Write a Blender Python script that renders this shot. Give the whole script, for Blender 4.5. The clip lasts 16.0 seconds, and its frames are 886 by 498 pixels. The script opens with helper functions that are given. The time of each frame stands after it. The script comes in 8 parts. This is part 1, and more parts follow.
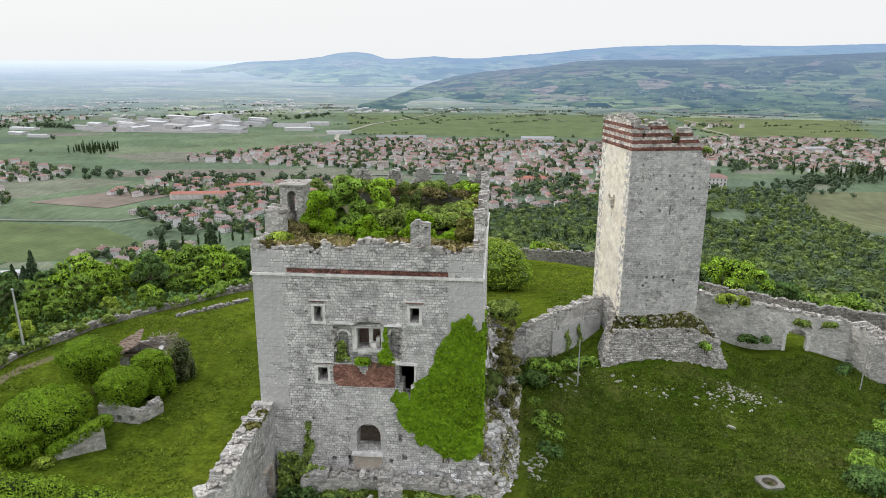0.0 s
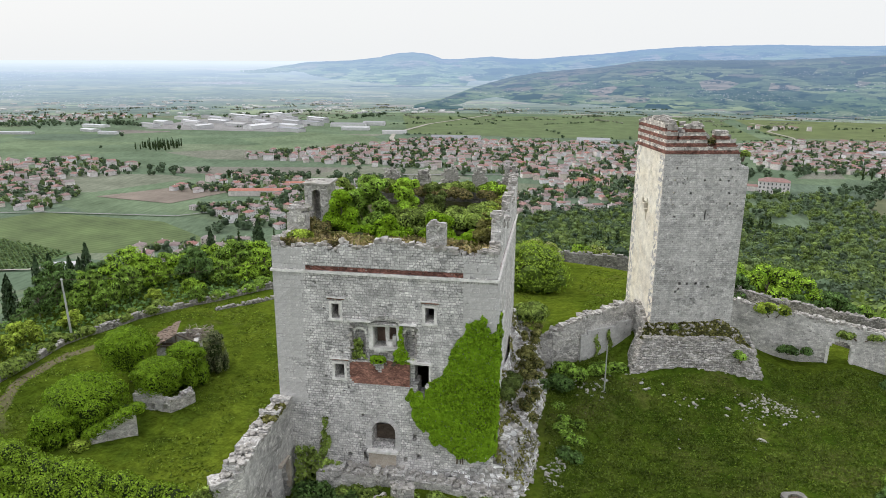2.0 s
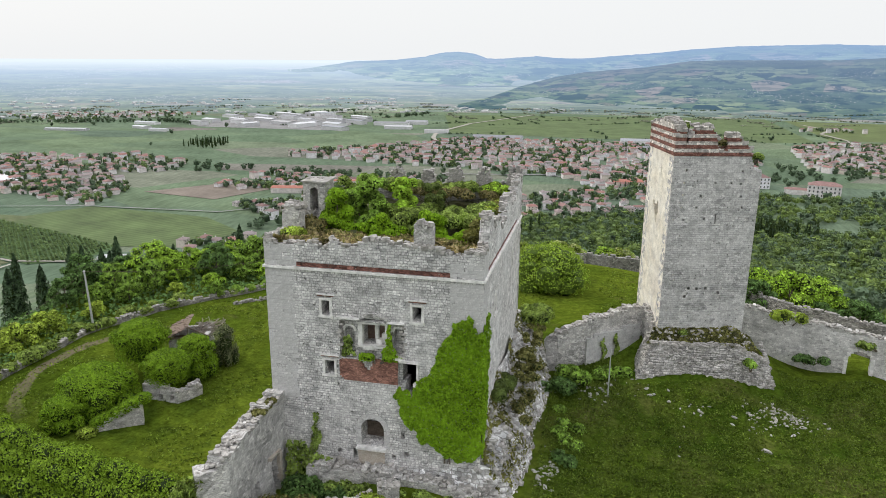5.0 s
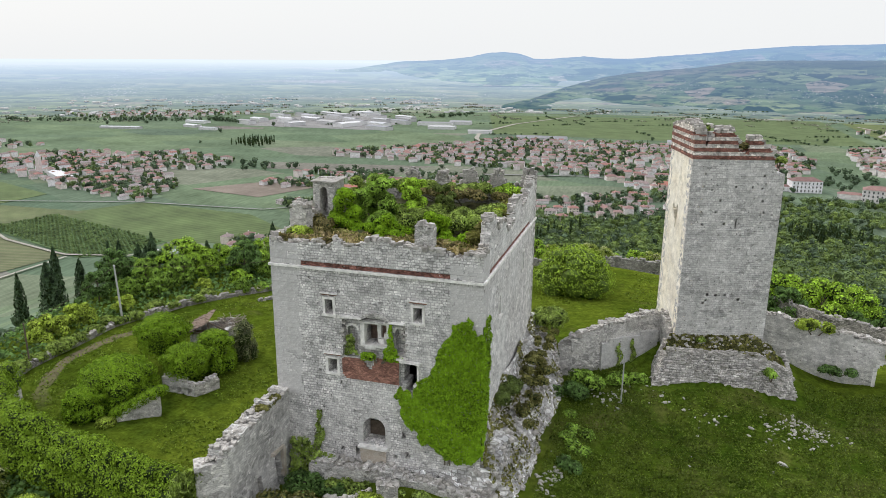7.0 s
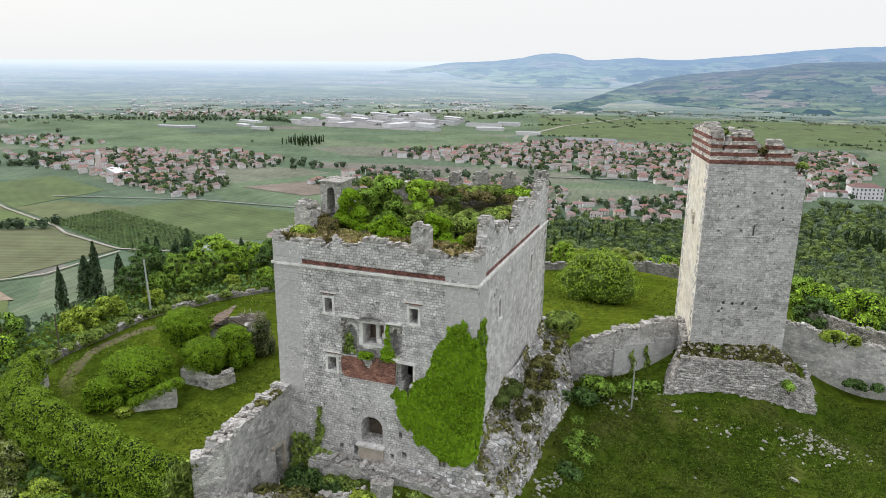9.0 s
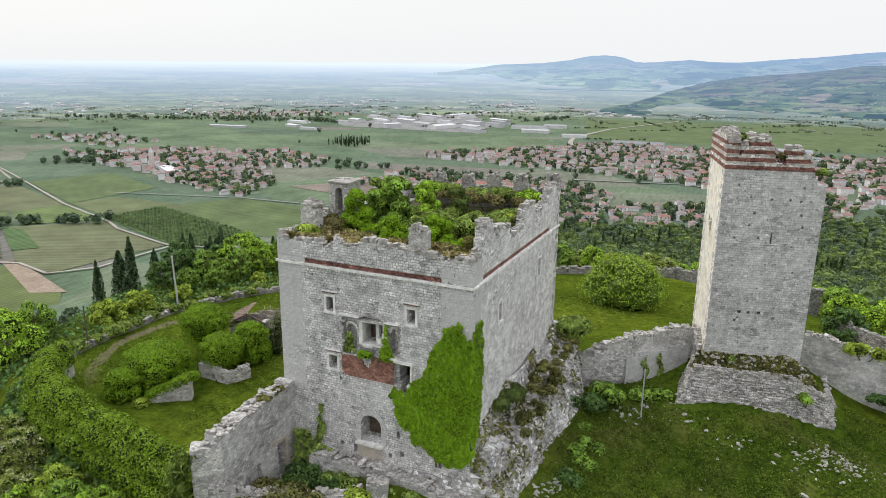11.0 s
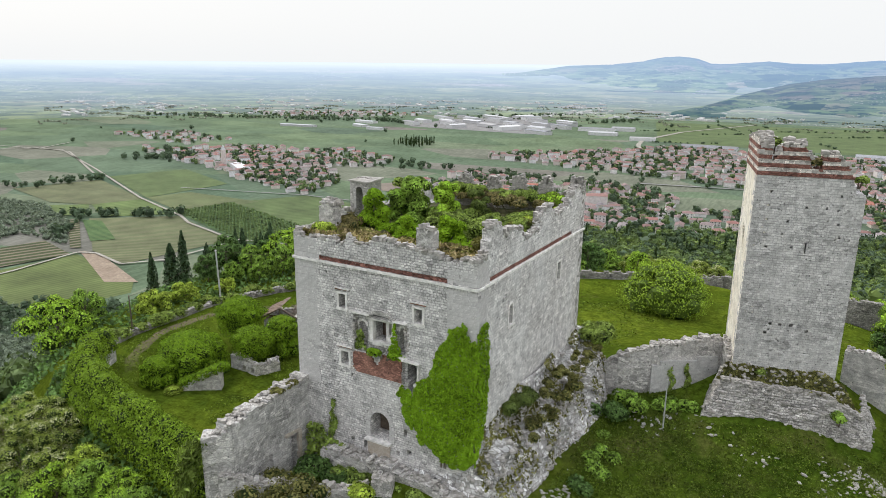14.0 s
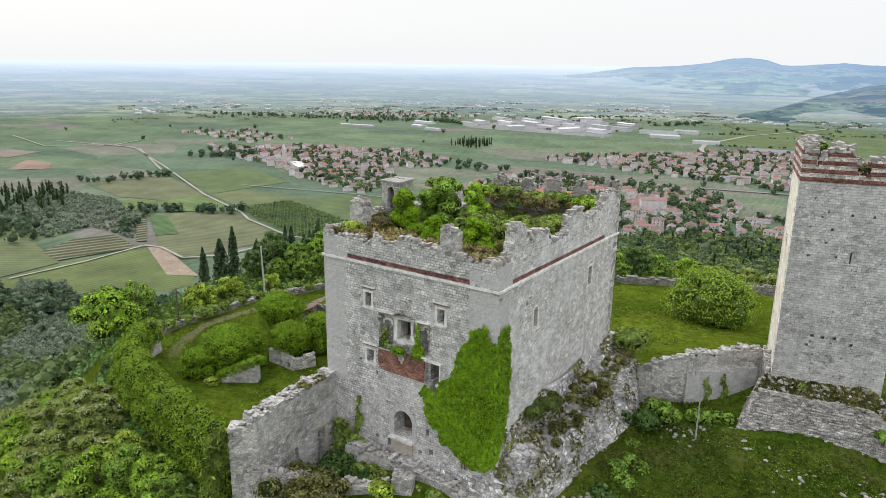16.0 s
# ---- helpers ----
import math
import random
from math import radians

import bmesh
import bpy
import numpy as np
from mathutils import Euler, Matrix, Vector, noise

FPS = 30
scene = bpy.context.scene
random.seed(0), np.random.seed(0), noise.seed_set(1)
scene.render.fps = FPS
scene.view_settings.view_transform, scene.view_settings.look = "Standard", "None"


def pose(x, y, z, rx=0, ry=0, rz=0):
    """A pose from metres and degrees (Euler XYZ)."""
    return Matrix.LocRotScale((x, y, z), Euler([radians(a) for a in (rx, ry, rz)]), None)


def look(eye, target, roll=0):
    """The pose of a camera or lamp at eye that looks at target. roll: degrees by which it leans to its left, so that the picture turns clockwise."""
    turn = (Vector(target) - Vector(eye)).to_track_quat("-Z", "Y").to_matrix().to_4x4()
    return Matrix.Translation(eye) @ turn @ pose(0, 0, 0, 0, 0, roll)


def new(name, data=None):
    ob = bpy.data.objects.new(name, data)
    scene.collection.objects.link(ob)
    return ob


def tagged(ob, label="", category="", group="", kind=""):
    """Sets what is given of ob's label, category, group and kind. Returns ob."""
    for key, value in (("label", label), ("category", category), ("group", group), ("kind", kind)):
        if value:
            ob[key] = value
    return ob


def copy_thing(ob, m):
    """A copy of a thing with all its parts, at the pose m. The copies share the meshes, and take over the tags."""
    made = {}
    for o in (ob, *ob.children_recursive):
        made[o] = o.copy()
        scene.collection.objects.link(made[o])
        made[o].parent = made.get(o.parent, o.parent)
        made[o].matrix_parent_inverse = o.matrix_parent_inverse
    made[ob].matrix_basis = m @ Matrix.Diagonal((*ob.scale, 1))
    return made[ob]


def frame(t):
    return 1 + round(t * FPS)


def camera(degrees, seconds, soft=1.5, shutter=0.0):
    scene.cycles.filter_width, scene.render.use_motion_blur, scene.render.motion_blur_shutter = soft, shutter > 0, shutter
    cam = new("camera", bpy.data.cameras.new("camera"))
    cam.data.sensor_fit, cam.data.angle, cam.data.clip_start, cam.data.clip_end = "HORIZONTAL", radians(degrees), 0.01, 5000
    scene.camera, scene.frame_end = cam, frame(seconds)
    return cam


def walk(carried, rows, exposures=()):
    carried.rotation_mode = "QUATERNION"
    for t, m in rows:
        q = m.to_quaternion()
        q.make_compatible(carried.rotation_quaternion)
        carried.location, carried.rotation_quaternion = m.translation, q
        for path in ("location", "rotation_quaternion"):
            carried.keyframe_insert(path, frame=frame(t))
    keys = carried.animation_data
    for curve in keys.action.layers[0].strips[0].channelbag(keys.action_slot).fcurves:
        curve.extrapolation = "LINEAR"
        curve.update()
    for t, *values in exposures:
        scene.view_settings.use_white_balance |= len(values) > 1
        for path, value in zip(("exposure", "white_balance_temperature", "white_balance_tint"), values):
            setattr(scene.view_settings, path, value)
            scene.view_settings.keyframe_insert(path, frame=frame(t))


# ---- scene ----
cam = camera(65.0, 16.0, soft=0.4)
METRES, EYE, TILT, LEAN, TURN = 28.0, 38.0, 0.0, 0.0, 4.6
ROWS = [
    (0.0, 0.0, 0.0, 0.0, 0.08, -15.29, -0.28),
    (0.5, 0.0291, 0.0002, 0.0008, 1.17, -15.29, -0.3),
    (1.0, 0.0587, 0.0014, 0.0014, 2.29, -15.3, -0.29),
    (1.5, 0.0878, 0.0015, 0.0022, 3.47, -15.3, -0.31),
    (2.0, 0.1165, 0.0026, 0.0026, 4.68, -15.29, -0.32),
    (2.5, 0.1455, 0.0041, 0.0024, 5.9, -15.29, -0.33),
    (3.0, 0.1751, 0.0064, 0.0027, 6.92, -15.29, -0.34),
    (3.5, 0.2047, 0.0098, 0.0032, 7.4, -15.3, -0.35),
    (6.0, 0.3408, 0.0317, 0.005, 9.76, -15.36, -0.42),
    (6.5, 0.375, 0.0388, 0.0063, 10.93, -15.35, -0.4),
    (7.0, 0.4112, 0.0462, 0.0076, 12.0, -15.36, -0.4),
    (7.5, 0.4493, 0.0541, 0.009, 13.0, -15.37, -0.41),
    (8.0, 0.4885, 0.0625, 0.0096, 14.01, -15.35, -0.41),
    (8.5, 0.5277, 0.0712, 0.0106, 15.03, -15.34, -0.41),
    (9.0, 0.5664, 0.0805, 0.0119, 16.08, -15.3, -0.44),
    (11.5, 0.7389, 0.1296, 0.0157, 20.82, -15.18, -0.57),
    (12.0, 0.7683, 0.1402, 0.0165, 21.69, -15.17, -0.57),
    (12.5, 0.7961, 0.1506, 0.0169, 22.59, -15.16, -0.59),
    (13.0, 0.8225, 0.1615, 0.0171, 23.53, -15.17, -0.61),
    (13.5, 0.8478, 0.1724, 0.0171, 24.51, -15.17, -0.62),
    (14.0, 0.8724, 0.1835, 0.0171, 25.45, -15.17, -0.65),
    (14.5, 0.8968, 0.1948, 0.0176, 26.43, -15.17, -0.67),
    (15.0, 0.9209, 0.2065, 0.018, 27.38, -15.16, -0.68),
    (15.5, 0.9435, 0.2176, 0.0184, 28.71, -15.16, -0.7),
    (16.0, 0.9647, 0.2282, 0.0189, 30.28, -15.14, -0.72),
]
walk(cam, [(t, pose(0, 0, EYE, TILT, LEAN, TURN) @ pose(METRES * x, METRES * y, METRES * z, 90 + pitch, roll, yaw)) for t, x, y, z, yaw, pitch, roll in ROWS], [(0.0, 0.0), (7.0, 0.0), (12.5, 0.03), (16.0, 0.05)])

# ---- sky and sun: a bright overcast day, hazy sun from the west ----
SUN_AZ, SUN_EL = radians(-75), radians(42)
world = bpy.data.worlds.new("overcast_sky")
scene.world = world
world.use_nodes = True
wn, wl = world.node_tree.nodes, world.node_tree.links
wn.clear()
w_out, w_bg = wn.new("ShaderNodeOutputWorld"), wn.new("ShaderNodeBackground")
w_sky = wn.new("ShaderNodeTexSky")
w_sky.sky_type, w_sky.sun_disc = "NISHITA", False
w_sky.sun_elevation, w_sky.sun_rotation = SUN_EL, SUN_AZ
w_sky.dust_density, w_sky.air_density = 4.0, 1.0
w_geo, w_sep, w_ramp = wn.new("ShaderNodeTexCoord"), wn.new("ShaderNodeSeparateXYZ"), wn.new("ShaderNodeValToRGB")
wl.new(w_geo.outputs["Generated"], w_sep.inputs[0])
wl.new(w_sep.outputs["Z"], w_ramp.inputs[0])
w_ramp.color_ramp.elements[0].position, w_ramp.color_ramp.elements[0].color = 0.0, (0.965, 0.985, 1.0, 1)
w_ramp.color_ramp.elements[1].position, w_ramp.color_ramp.elements[1].color = 1.0, (1.85, 1.92, 2.05, 1)
w_mid = w_ramp.color_ramp.elements.new(0.24)
w_mid.color = (0.99, 0.99, 0.99, 1)
w_scale, w_mix = wn.new("ShaderNodeVectorMath"), wn.new("ShaderNodeMix")
w_scale.operation, w_scale.inputs["Scale"].default_value = "SCALE", 0.1
wl.new(w_sky.outputs[0], w_scale.inputs[0])
w_mix.data_type, w_mix.inputs["Factor"].default_value = "RGBA", 0.9
wl.new(w_scale.outputs[0], w_mix.inputs["A"])
wl.new(w_ramp.outputs[0], w_mix.inputs["B"])
wl.new(w_mix.outputs["Result"], w_bg.inputs["Color"])
wl.new(w_bg.outputs[0], w_out.inputs[0])

sun = new("sun", bpy.data.lights.new("sun", "SUN"))
sun.data.energy, sun.data.angle, sun.data.color = 1.55, radians(12), (1.0, 0.95, 0.87)
sun.matrix_world = look((0, 0, 300), Vector((0, 0, 300)) - 100 * Vector((math.sin(SUN_AZ) * math.cos(SUN_EL), math.cos(SUN_AZ) * math.cos(SUN_EL), math.sin(SUN_EL))))

# ---- materials ----
class Nodes:
    """A small wrapper to write node materials briefly."""

    def __init__(self, name, rough=0.9):
        self.mat = bpy.data.materials.new(name)
        self.mat.use_nodes = True
        self.n, self.l = self.mat.node_tree.nodes, self.mat.node_tree.links
        self.bsdf = self.n["Principled BSDF"]
        self.bsdf.inputs["Roughness"].default_value = rough
        self.bsdf.inputs["Specular IOR Level"].default_value = 0.25

    def put(self, socket, value):
        if hasattr(value, "is_output"):
            self.l.new(value, socket)
        elif isinstance(value, tuple) and len(value) == 3 and socket.type == "RGBA":
            socket.default_value = (*value, 1)
        else:
            socket.default_value = value

    def uv(self):
        return self.n.new("ShaderNodeUVMap").outputs[0]

    def pos(self):
        return self.n.new("ShaderNodeNewGeometry").outputs["Position"]

    def obj(self):
        return self.n.new("ShaderNodeTexCoord").outputs["Object"]

    def island(self):
        return self.n.new("ShaderNodeNewGeometry").outputs["Random Per Island"]

    def rand(self):
        return self.n.new("ShaderNodeObjectInfo").outputs["Random"]

    def mapping(self, vec, scale=(1, 1, 1), rot=0.0):
        m = self.n.new("ShaderNodeMapping")
        self.put(m.inputs["Vector"], vec)
        m.inputs["Scale"].default_value, m.inputs["Rotation"].default_value = scale, (0, 0, rot)
        return m.outputs[0]

    def noise(self, vec, scale, detail=3.0, rough=0.55, out="Fac"):
        t = self.n.new("ShaderNodeTexNoise")
        self.put(t.inputs["Vector"], vec)
        t.inputs["Scale"].default_value, t.inputs["Detail"].default_value, t.inputs["Roughness"].default_value = scale, detail, rough
        return t.outputs[out]

    def voronoi(self, vec, scale, out="Color", feature="F1", rand=1.0):
        t = self.n.new("ShaderNodeTexVoronoi")
        t.feature = feature
        self.put(t.inputs["Vector"], vec)
        t.inputs["Scale"].default_value, t.inputs["Randomness"].default_value = scale, rand
        return t.outputs[out]

    def ramp(self, fac, *stops):
        r = self.n.new("ShaderNodeValToRGB")
        self.put(r.inputs[0], fac)
        e = r.color_ramp.elements
        while len(e) < len(stops):
            e.new(0.5)
        for el, (p, c) in zip(e, stops):
            el.position, el.color = p, (*c, 1) if isinstance(c, tuple) else (c, c, c, 1)
        return r.outputs[0]

    def mix(self, fac, a, b, mode="MIX"):
        m = self.n.new("ShaderNodeMix")
        m.data_type, m.blend_type = "RGBA", mode
        self.put(m.inputs["Factor"], fac)
        self.put(m.inputs["A"], a)
        self.put(m.inputs["B"], b)
        return m.outputs["Result"]

    def math(self, op, a, b=0.0):
        m = self.n.new("ShaderNodeMath")
        m.operation = op
        self.put(m.inputs[0], a)
        self.put(m.inputs[1], b)
        return m.outputs[0]

    def add(self, a, b, k=1.0):
        v = self.n.new("ShaderNodeVectorMath")
        v.operation = "MULTIPLY_ADD"
        self.put(v.inputs[0], b)
        v.inputs[1].default_value = (k, k, k)
        self.put(v.inputs[2], a)
        return v.outputs[0]

    def sep(self, vec, axis):
        s = self.n.new("ShaderNodeSeparateXYZ")
        self.put(s.inputs[0], vec)
        return s.outputs[axis]

    def bump(self, height, strength=0.5, dist=0.05):
        b = self.n.new("ShaderNodeBump")
        b.inputs["Strength"].default_value, b.inputs["Distance"].default_value = strength, dist
        self.put(b.inputs["Height"], height)
        self.l.new(b.outputs[0], self.bsdf.inputs["Normal"])

    def done(self, color):
        self.put(self.bsdf.inputs["Base Color"], color)
        return self.mat


def masonry(name, tone, width=0.38, row=0.25, gap=0.03, spread=0.5, warm=0.0, moss=0.35, streak=0.35, bend=0.06, joint=0.42, cells=1.0, pits=0.8):
    """Squared rubble in rough courses, laid by the wall's own metres."""
    m = Nodes(name)
    uv = m.uv()
    warped = m.add(uv, m.noise(uv, 1.3, 2.0, out="Color"), bend)
    b = m.n.new("ShaderNodeTexBrick")
    b.offset, b.squash, b.squash_frequency = 0.47, 0.8, 3
    m.put(b.inputs["Vector"], warped)
    b.inputs["Scale"].default_value = 1.0
    b.inputs["Mortar Size"].default_value, b.inputs["Mortar Smooth"].default_value = gap, 0.4
    b.inputs["Brick Width"].default_value, b.inputs["Row Height"].default_value, b.inputs["Bias"].default_value = width, row, 0.0
    lo, hi = tuple(c * (1 - spread * 0.75) for c in tone), tuple(min(0.85, c * (1 + spread * 0.75)) for c in tone)
    m.put(b.inputs["Color1"], lo)
    m.put(b.inputs["Color2"], hi)
    m.put(b.inputs["Mortar"], tuple(c * joint for c in tone))
    col = b.outputs["Color"]
    cell = m.voronoi(m.mapping(warped, (1.9, 3.0, 1)), 1.0, "Color")
    col = m.mix(cells, col, m.ramp(m.sep(cell, 0), (0.0, 0.4), (0.12, 0.75), (0.5, 1.0), (0.85, 1.2), (1.0, 1.4)), "MULTIPLY")
    crack = m.voronoi(m.mapping(warped, (1.9, 3.0, 1)), 1.0, "Distance", "DISTANCE_TO_EDGE")
    col = m.mix(m.ramp(crack, (0.02, 0.6 * cells), (0.08, 0.0)), col, tuple(c * joint for c in tone))
    big = m.noise(uv, 0.22, 4.0, 0.6)
    col = m.mix(m.ramp(big, (0.42, 0.0), (0.66, 0.4)), col, tuple(min(0.8, c * 1.25 + 0.02) for c in tone))
    down = m.noise(m.mapping(uv, (1.1, 0.13, 1)), 1.0, 4.0, 0.65)
    col = m.mix(m.ramp(down, (0.5, 0.0), (0.72, streak)), col, tuple(c * 0.5 for c in tone))
    if warm:
        col = m.mix(m.ramp(m.noise(uv, 0.35, 3.0), (0.45, 0.0), (0.65, warm)), col, (0.42, 0.33, 0.22))
    if moss:
        spot = m.noise(uv, 0.9, 5.0, 0.7)
        col = m.mix(m.ramp(spot, (0.56, 0.0), (0.75, moss)), col, (0.13, 0.125, 0.085))
    col = m.mix(m.ramp(m.noise(uv, 2.6, 4.0, 0.7), (0.6, 0.0), (0.7, 0.55)), col, tuple(min(0.85, c * 1.45) for c in tone))
    pit = m.voronoi(m.add(uv, m.noise(uv, 3.0, 2.0, out="Color"), 0.12), 1.25, "Distance")
    col = m.mix(m.ramp(pit, (0.07, pits), (0.12, 0.0)), col, tuple(c * 0.16 for c in tone))
    grain = m.noise(uv, 6.0, 4.0, 0.65)
    col = m.mix(0.4, col, m.mix(1.0, col, m.ramp(grain, (0.25, 0.5), (0.75, 1.45)), "MULTIPLY"))
    col = m.mix(1.0, col, m.ramp(m.noise(uv, 0.9, 4.0, 0.65), (0.32, 0.78), (0.68, 1.18)), "MULTIPLY")
    relief = m.math("ADD", m.math("MULTIPLY", b.outputs["Fac"], -1.0), m.math("MULTIPLY", grain, 0.7))
    m.bump(relief, 0.7, 0.06)
    return m.done(col)


def plain_stone(name, tone, rough=0.85, vary=0.35, lichen=0.25):
    m = Nodes(name, rough)
    p = m.obj()
    col = m.mix(1.0, tone, m.ramp(m.noise(p, 1.7, 5.0, 0.65), (0.25, 1 - vary), (0.75, 1 + vary)), "MULTIPLY")
    col = m.mix(m.ramp(m.noise(p, 0.7, 4.0, 0.7), (0.52, 0.0), (0.72, lichen)), col, (0.16, 0.15, 0.1))
    col = m.mix(1.0, col, m.ramp(m.island(), (0.0, 0.72), (1.0, 1.18)), "MULTIPLY")
    m.bump(m.noise(p, 6.0, 5.0, 0.7), 0.7, 0.08)
    return m.done(col)


def piece_stone(name, tone, lichen=0.2, vary=0.28):
    """For single stones: each one its own tone."""
    m = Nodes(name, 0.88)
    p = m.obj()
    col = m.mix(1.0, tone, m.ramp(m.rand(), (0.0, 1 - vary), (1.0, 1 + vary * 0.8)), "MULTIPLY")
    col = m.mix(1.0, col, m.ramp(m.noise(p, 5.0, 5.0, 0.65), (0.25, 0.7), (0.75, 1.3)), "MULTIPLY")
    col = m.mix(m.ramp(m.noise(p, 2.0, 4.0, 0.7), (0.55, 0.0), (0.72, lichen)), col, (0.15, 0.14, 0.1))
    m.bump(m.noise(p, 14.0, 4.0, 0.7), 0.6, 0.03)
    return m.done(col)


def foliage(name, dark, light, tip=None, patch=0.35, clump=1.1, uneven=1.0):
    m = Nodes(name, 0.55)
    p = m.pos()
    dark, light = tuple(c * k + e for c, k, e in zip(dark, (1.1, 0.97, 0.9), (0.0, 0.002, 0.01))), tuple(c * k + e for c, k, e in zip(light, (1.1, 0.97, 0.9), (0.0, 0.006, 0.018)))
    col = m.mix(m.ramp(m.island(), (0.0, 0.0), (0.75, 0.8), (1.0, 1.0)), tuple(c * 0.34 for c in dark), tuple(c * 1.5 for c in light))
    col = m.mix(m.ramp(m.noise(p, patch, 3.0), (0.35, 0.0), (0.7, 0.75)), col, tuple(c * 1.35 for c in light))
    col = m.mix(1.0, col, m.ramp(m.noise(p, clump, 3.0, 0.6), (0.34, 1 - 0.68 * uneven), (0.5, 0.95), (0.66, 1 + 0.5 * uneven)), "MULTIPLY")
    if tip:
        col = m.mix(m.mix(1.0, m.ramp(m.island(), (0.4, 0.0), (0.46, 1.0)), m.ramp(m.noise(p, 0.7, 3.0), (0.52, 0.0), (0.58, 1.0)), "MULTIPLY"), col, tip)
    m.put(m.bsdf.inputs["Specular IOR Level"], 0.06)
    m.done(col)
    out = m.n["Material Output"]
    tr, mx = m.n.new("ShaderNodeBsdfTranslucent"), m.n.new("ShaderNodeMixShader")
    m.put(tr.inputs["Color"], m.mix(1.0, col, (0.95, 1.0, 0.45), "MULTIPLY"))
    mx.inputs[0].default_value = 0.18
    m.l.new(m.bsdf.outputs[0], mx.inputs[1])
    m.l.new(tr.outputs[0], mx.inputs[2])
    m.l.new(mx.outputs[0], out.inputs[0])
    return m.mat


def mottled(name, a, b, scale=2.0, rough=0.85, bump=0.3):
    m = Nodes(name, rough)
    p = m.obj()
    col = m.mix(m.ramp(m.noise(p, scale, 5.0, 0.65), (0.3, 0.0), (0.7, 1.0)), a, b)
    col = m.mix(1.0, col, m.ramp(m.noise(p, scale * 7, 3.0), (0.25, 0.75), (0.75, 1.25)), "MULTIPLY")
    m.bump(m.noise(p, scale * 5, 4.0), bump, 0.03)
    return m.done(col)


STONE = masonry("keep_stone", (0.6, 0.58, 0.565), width=0.4, row=0.25, gap=0.026, spread=0.26, bend=0.16, moss=0.24, streak=0.4, joint=0.4, cells=0.75)
STONE_SIDE = masonry("keep_side_stone", (0.66, 0.635, 0.615), moss=0.2, width=0.48, row=0.29, gap=0.018, spread=0.2, bend=0.3, joint=0.5, cells=0.65)
TOWER_STONE = masonry("tower_stone", (0.53, 0.515, 0.5), width=0.44, row=0.27, gap=0.015, spread=0.22, moss=0.16, streak=0.4, joint=0.5, bend=0.22, cells=0.6)
TOWER_PLASTER = masonry("tower_warm_stone", (0.8, 0.75, 0.64), width=0.5, row=0.25, gap=0.008, spread=0.05, warm=0.25, moss=0.06, streak=0.22, joint=0.9, cells=0.1, pits=0.5)
RUBBLE = masonry("rubble_stone", (0.53, 0.51, 0.485), width=0.34, row=0.2, gap=0.018, spread=0.3, moss=0.6, bend=0.85, joint=0.5, cells=0.9)
OLD_STONE = masonry("lichen_stone", (0.36, 0.345, 0.32), width=0.34, row=0.2, gap=0.022, spread=0.45, moss=0.7, bend=0.45, joint=0.4)
BRICK = masonry("red_brick", (0.34, 0.17, 0.13), width=0.26, row=0.085, gap=0.009, spread=0.6, moss=0.3, bend=0.03)
RED_BAND = masonry("red_brick_band", (0.26, 0.12, 0.095), width=0.28, row=0.09, gap=0.01, spread=0.7, moss=0.45, bend=0.03)
WHITE_STONE = plain_stone("pale_limestone", (0.72, 0.7, 0.67))
ASHLAR = piece_stone("grey_ashlar", (0.5, 0.485, 0.475), 0.3, 0.07)
LOOSE = plain_stone("loose_stone", (0.38, 0.36, 0.335), vary=0.45, lichen=0.5)
BROWN_PLASTER = mottled("brown_plaster", (0.16, 0.11, 0.085), (0.3, 0.22, 0.17), 1.1)
PLASTER_IN = mottled("inner_plaster", (0.36, 0.3, 0.24), (0.5, 0.46, 0.4), 1.2)
DARK_WOOD = mottled("old_wood", (0.06, 0.045, 0.035), (0.14, 0.11, 0.085), 3.0)
METAL = mottled("weathered_metal", (0.3, 0.31, 0.3), (0.45, 0.45, 0.43), 4.0, 0.6)
ROOF_OLD = mottled("old_roof_tile", (0.13, 0.09, 0.07), (0.25, 0.19, 0.15), 2.5)
IVY = foliage("ivy_leaf", (0.085, 0.175, 0.0), (0.175, 0.335, 0.0), uneven=0.25, clump=2.5)
IVY_DULL = foliage("dull_ivy_leaf", (0.0780, 0.1437, 0.0238), (0.1794, 0.2660, 0.0462))
LEAF_A = foliage("fresh_leaf", (0.1113, 0.2255, 0.0150), (0.2465, 0.4268, 0.0300))
LEAF_B = foliage("mid_leaf", (0.0856, 0.1822, 0.0227), (0.1884, 0.3296, 0.0389))
LEAF_C = foliage("dark_leaf", (0.0405, 0.0957, 0.0231), (0.0945, 0.1778, 0.0370))
LEAF_Y = foliage("yellow_green_leaf", (0.1373, 0.22, 0.022), (0.2746, 0.396, 0.044))
BLOSSOM = foliage("acacia_blossom_leaf", (0.11, 0.18, 0.03), (0.225, 0.31, 0.05), tip=(0.6, 0.6, 0.38), uneven=0.5)
CYPRESS = foliage("cypress_leaf", (0.02246, 0.0456, 0.0168), (0.04992, 0.084, 0.0288))
OLIVE = foliage("olive_leaf", (0.08, 0.125, 0.085), (0.16, 0.215, 0.155), uneven=0.5)
DRY = foliage("dry_grass", (0.16, 0.14, 0.07), (0.3, 0.27, 0.14))
GRASS = foliage("grass_blade", (0.06, 0.105, 0.004), (0.12, 0.185, 0.006), uneven=0.5)
WORN_SLAB = mottled("worn_grey_slab", (0.13, 0.125, 0.11), (0.24, 0.23, 0.21), 2.0)
BARK = mottled("bark", (0.08, 0.06, 0.045), (0.17, 0.14, 0.11), 4.0)


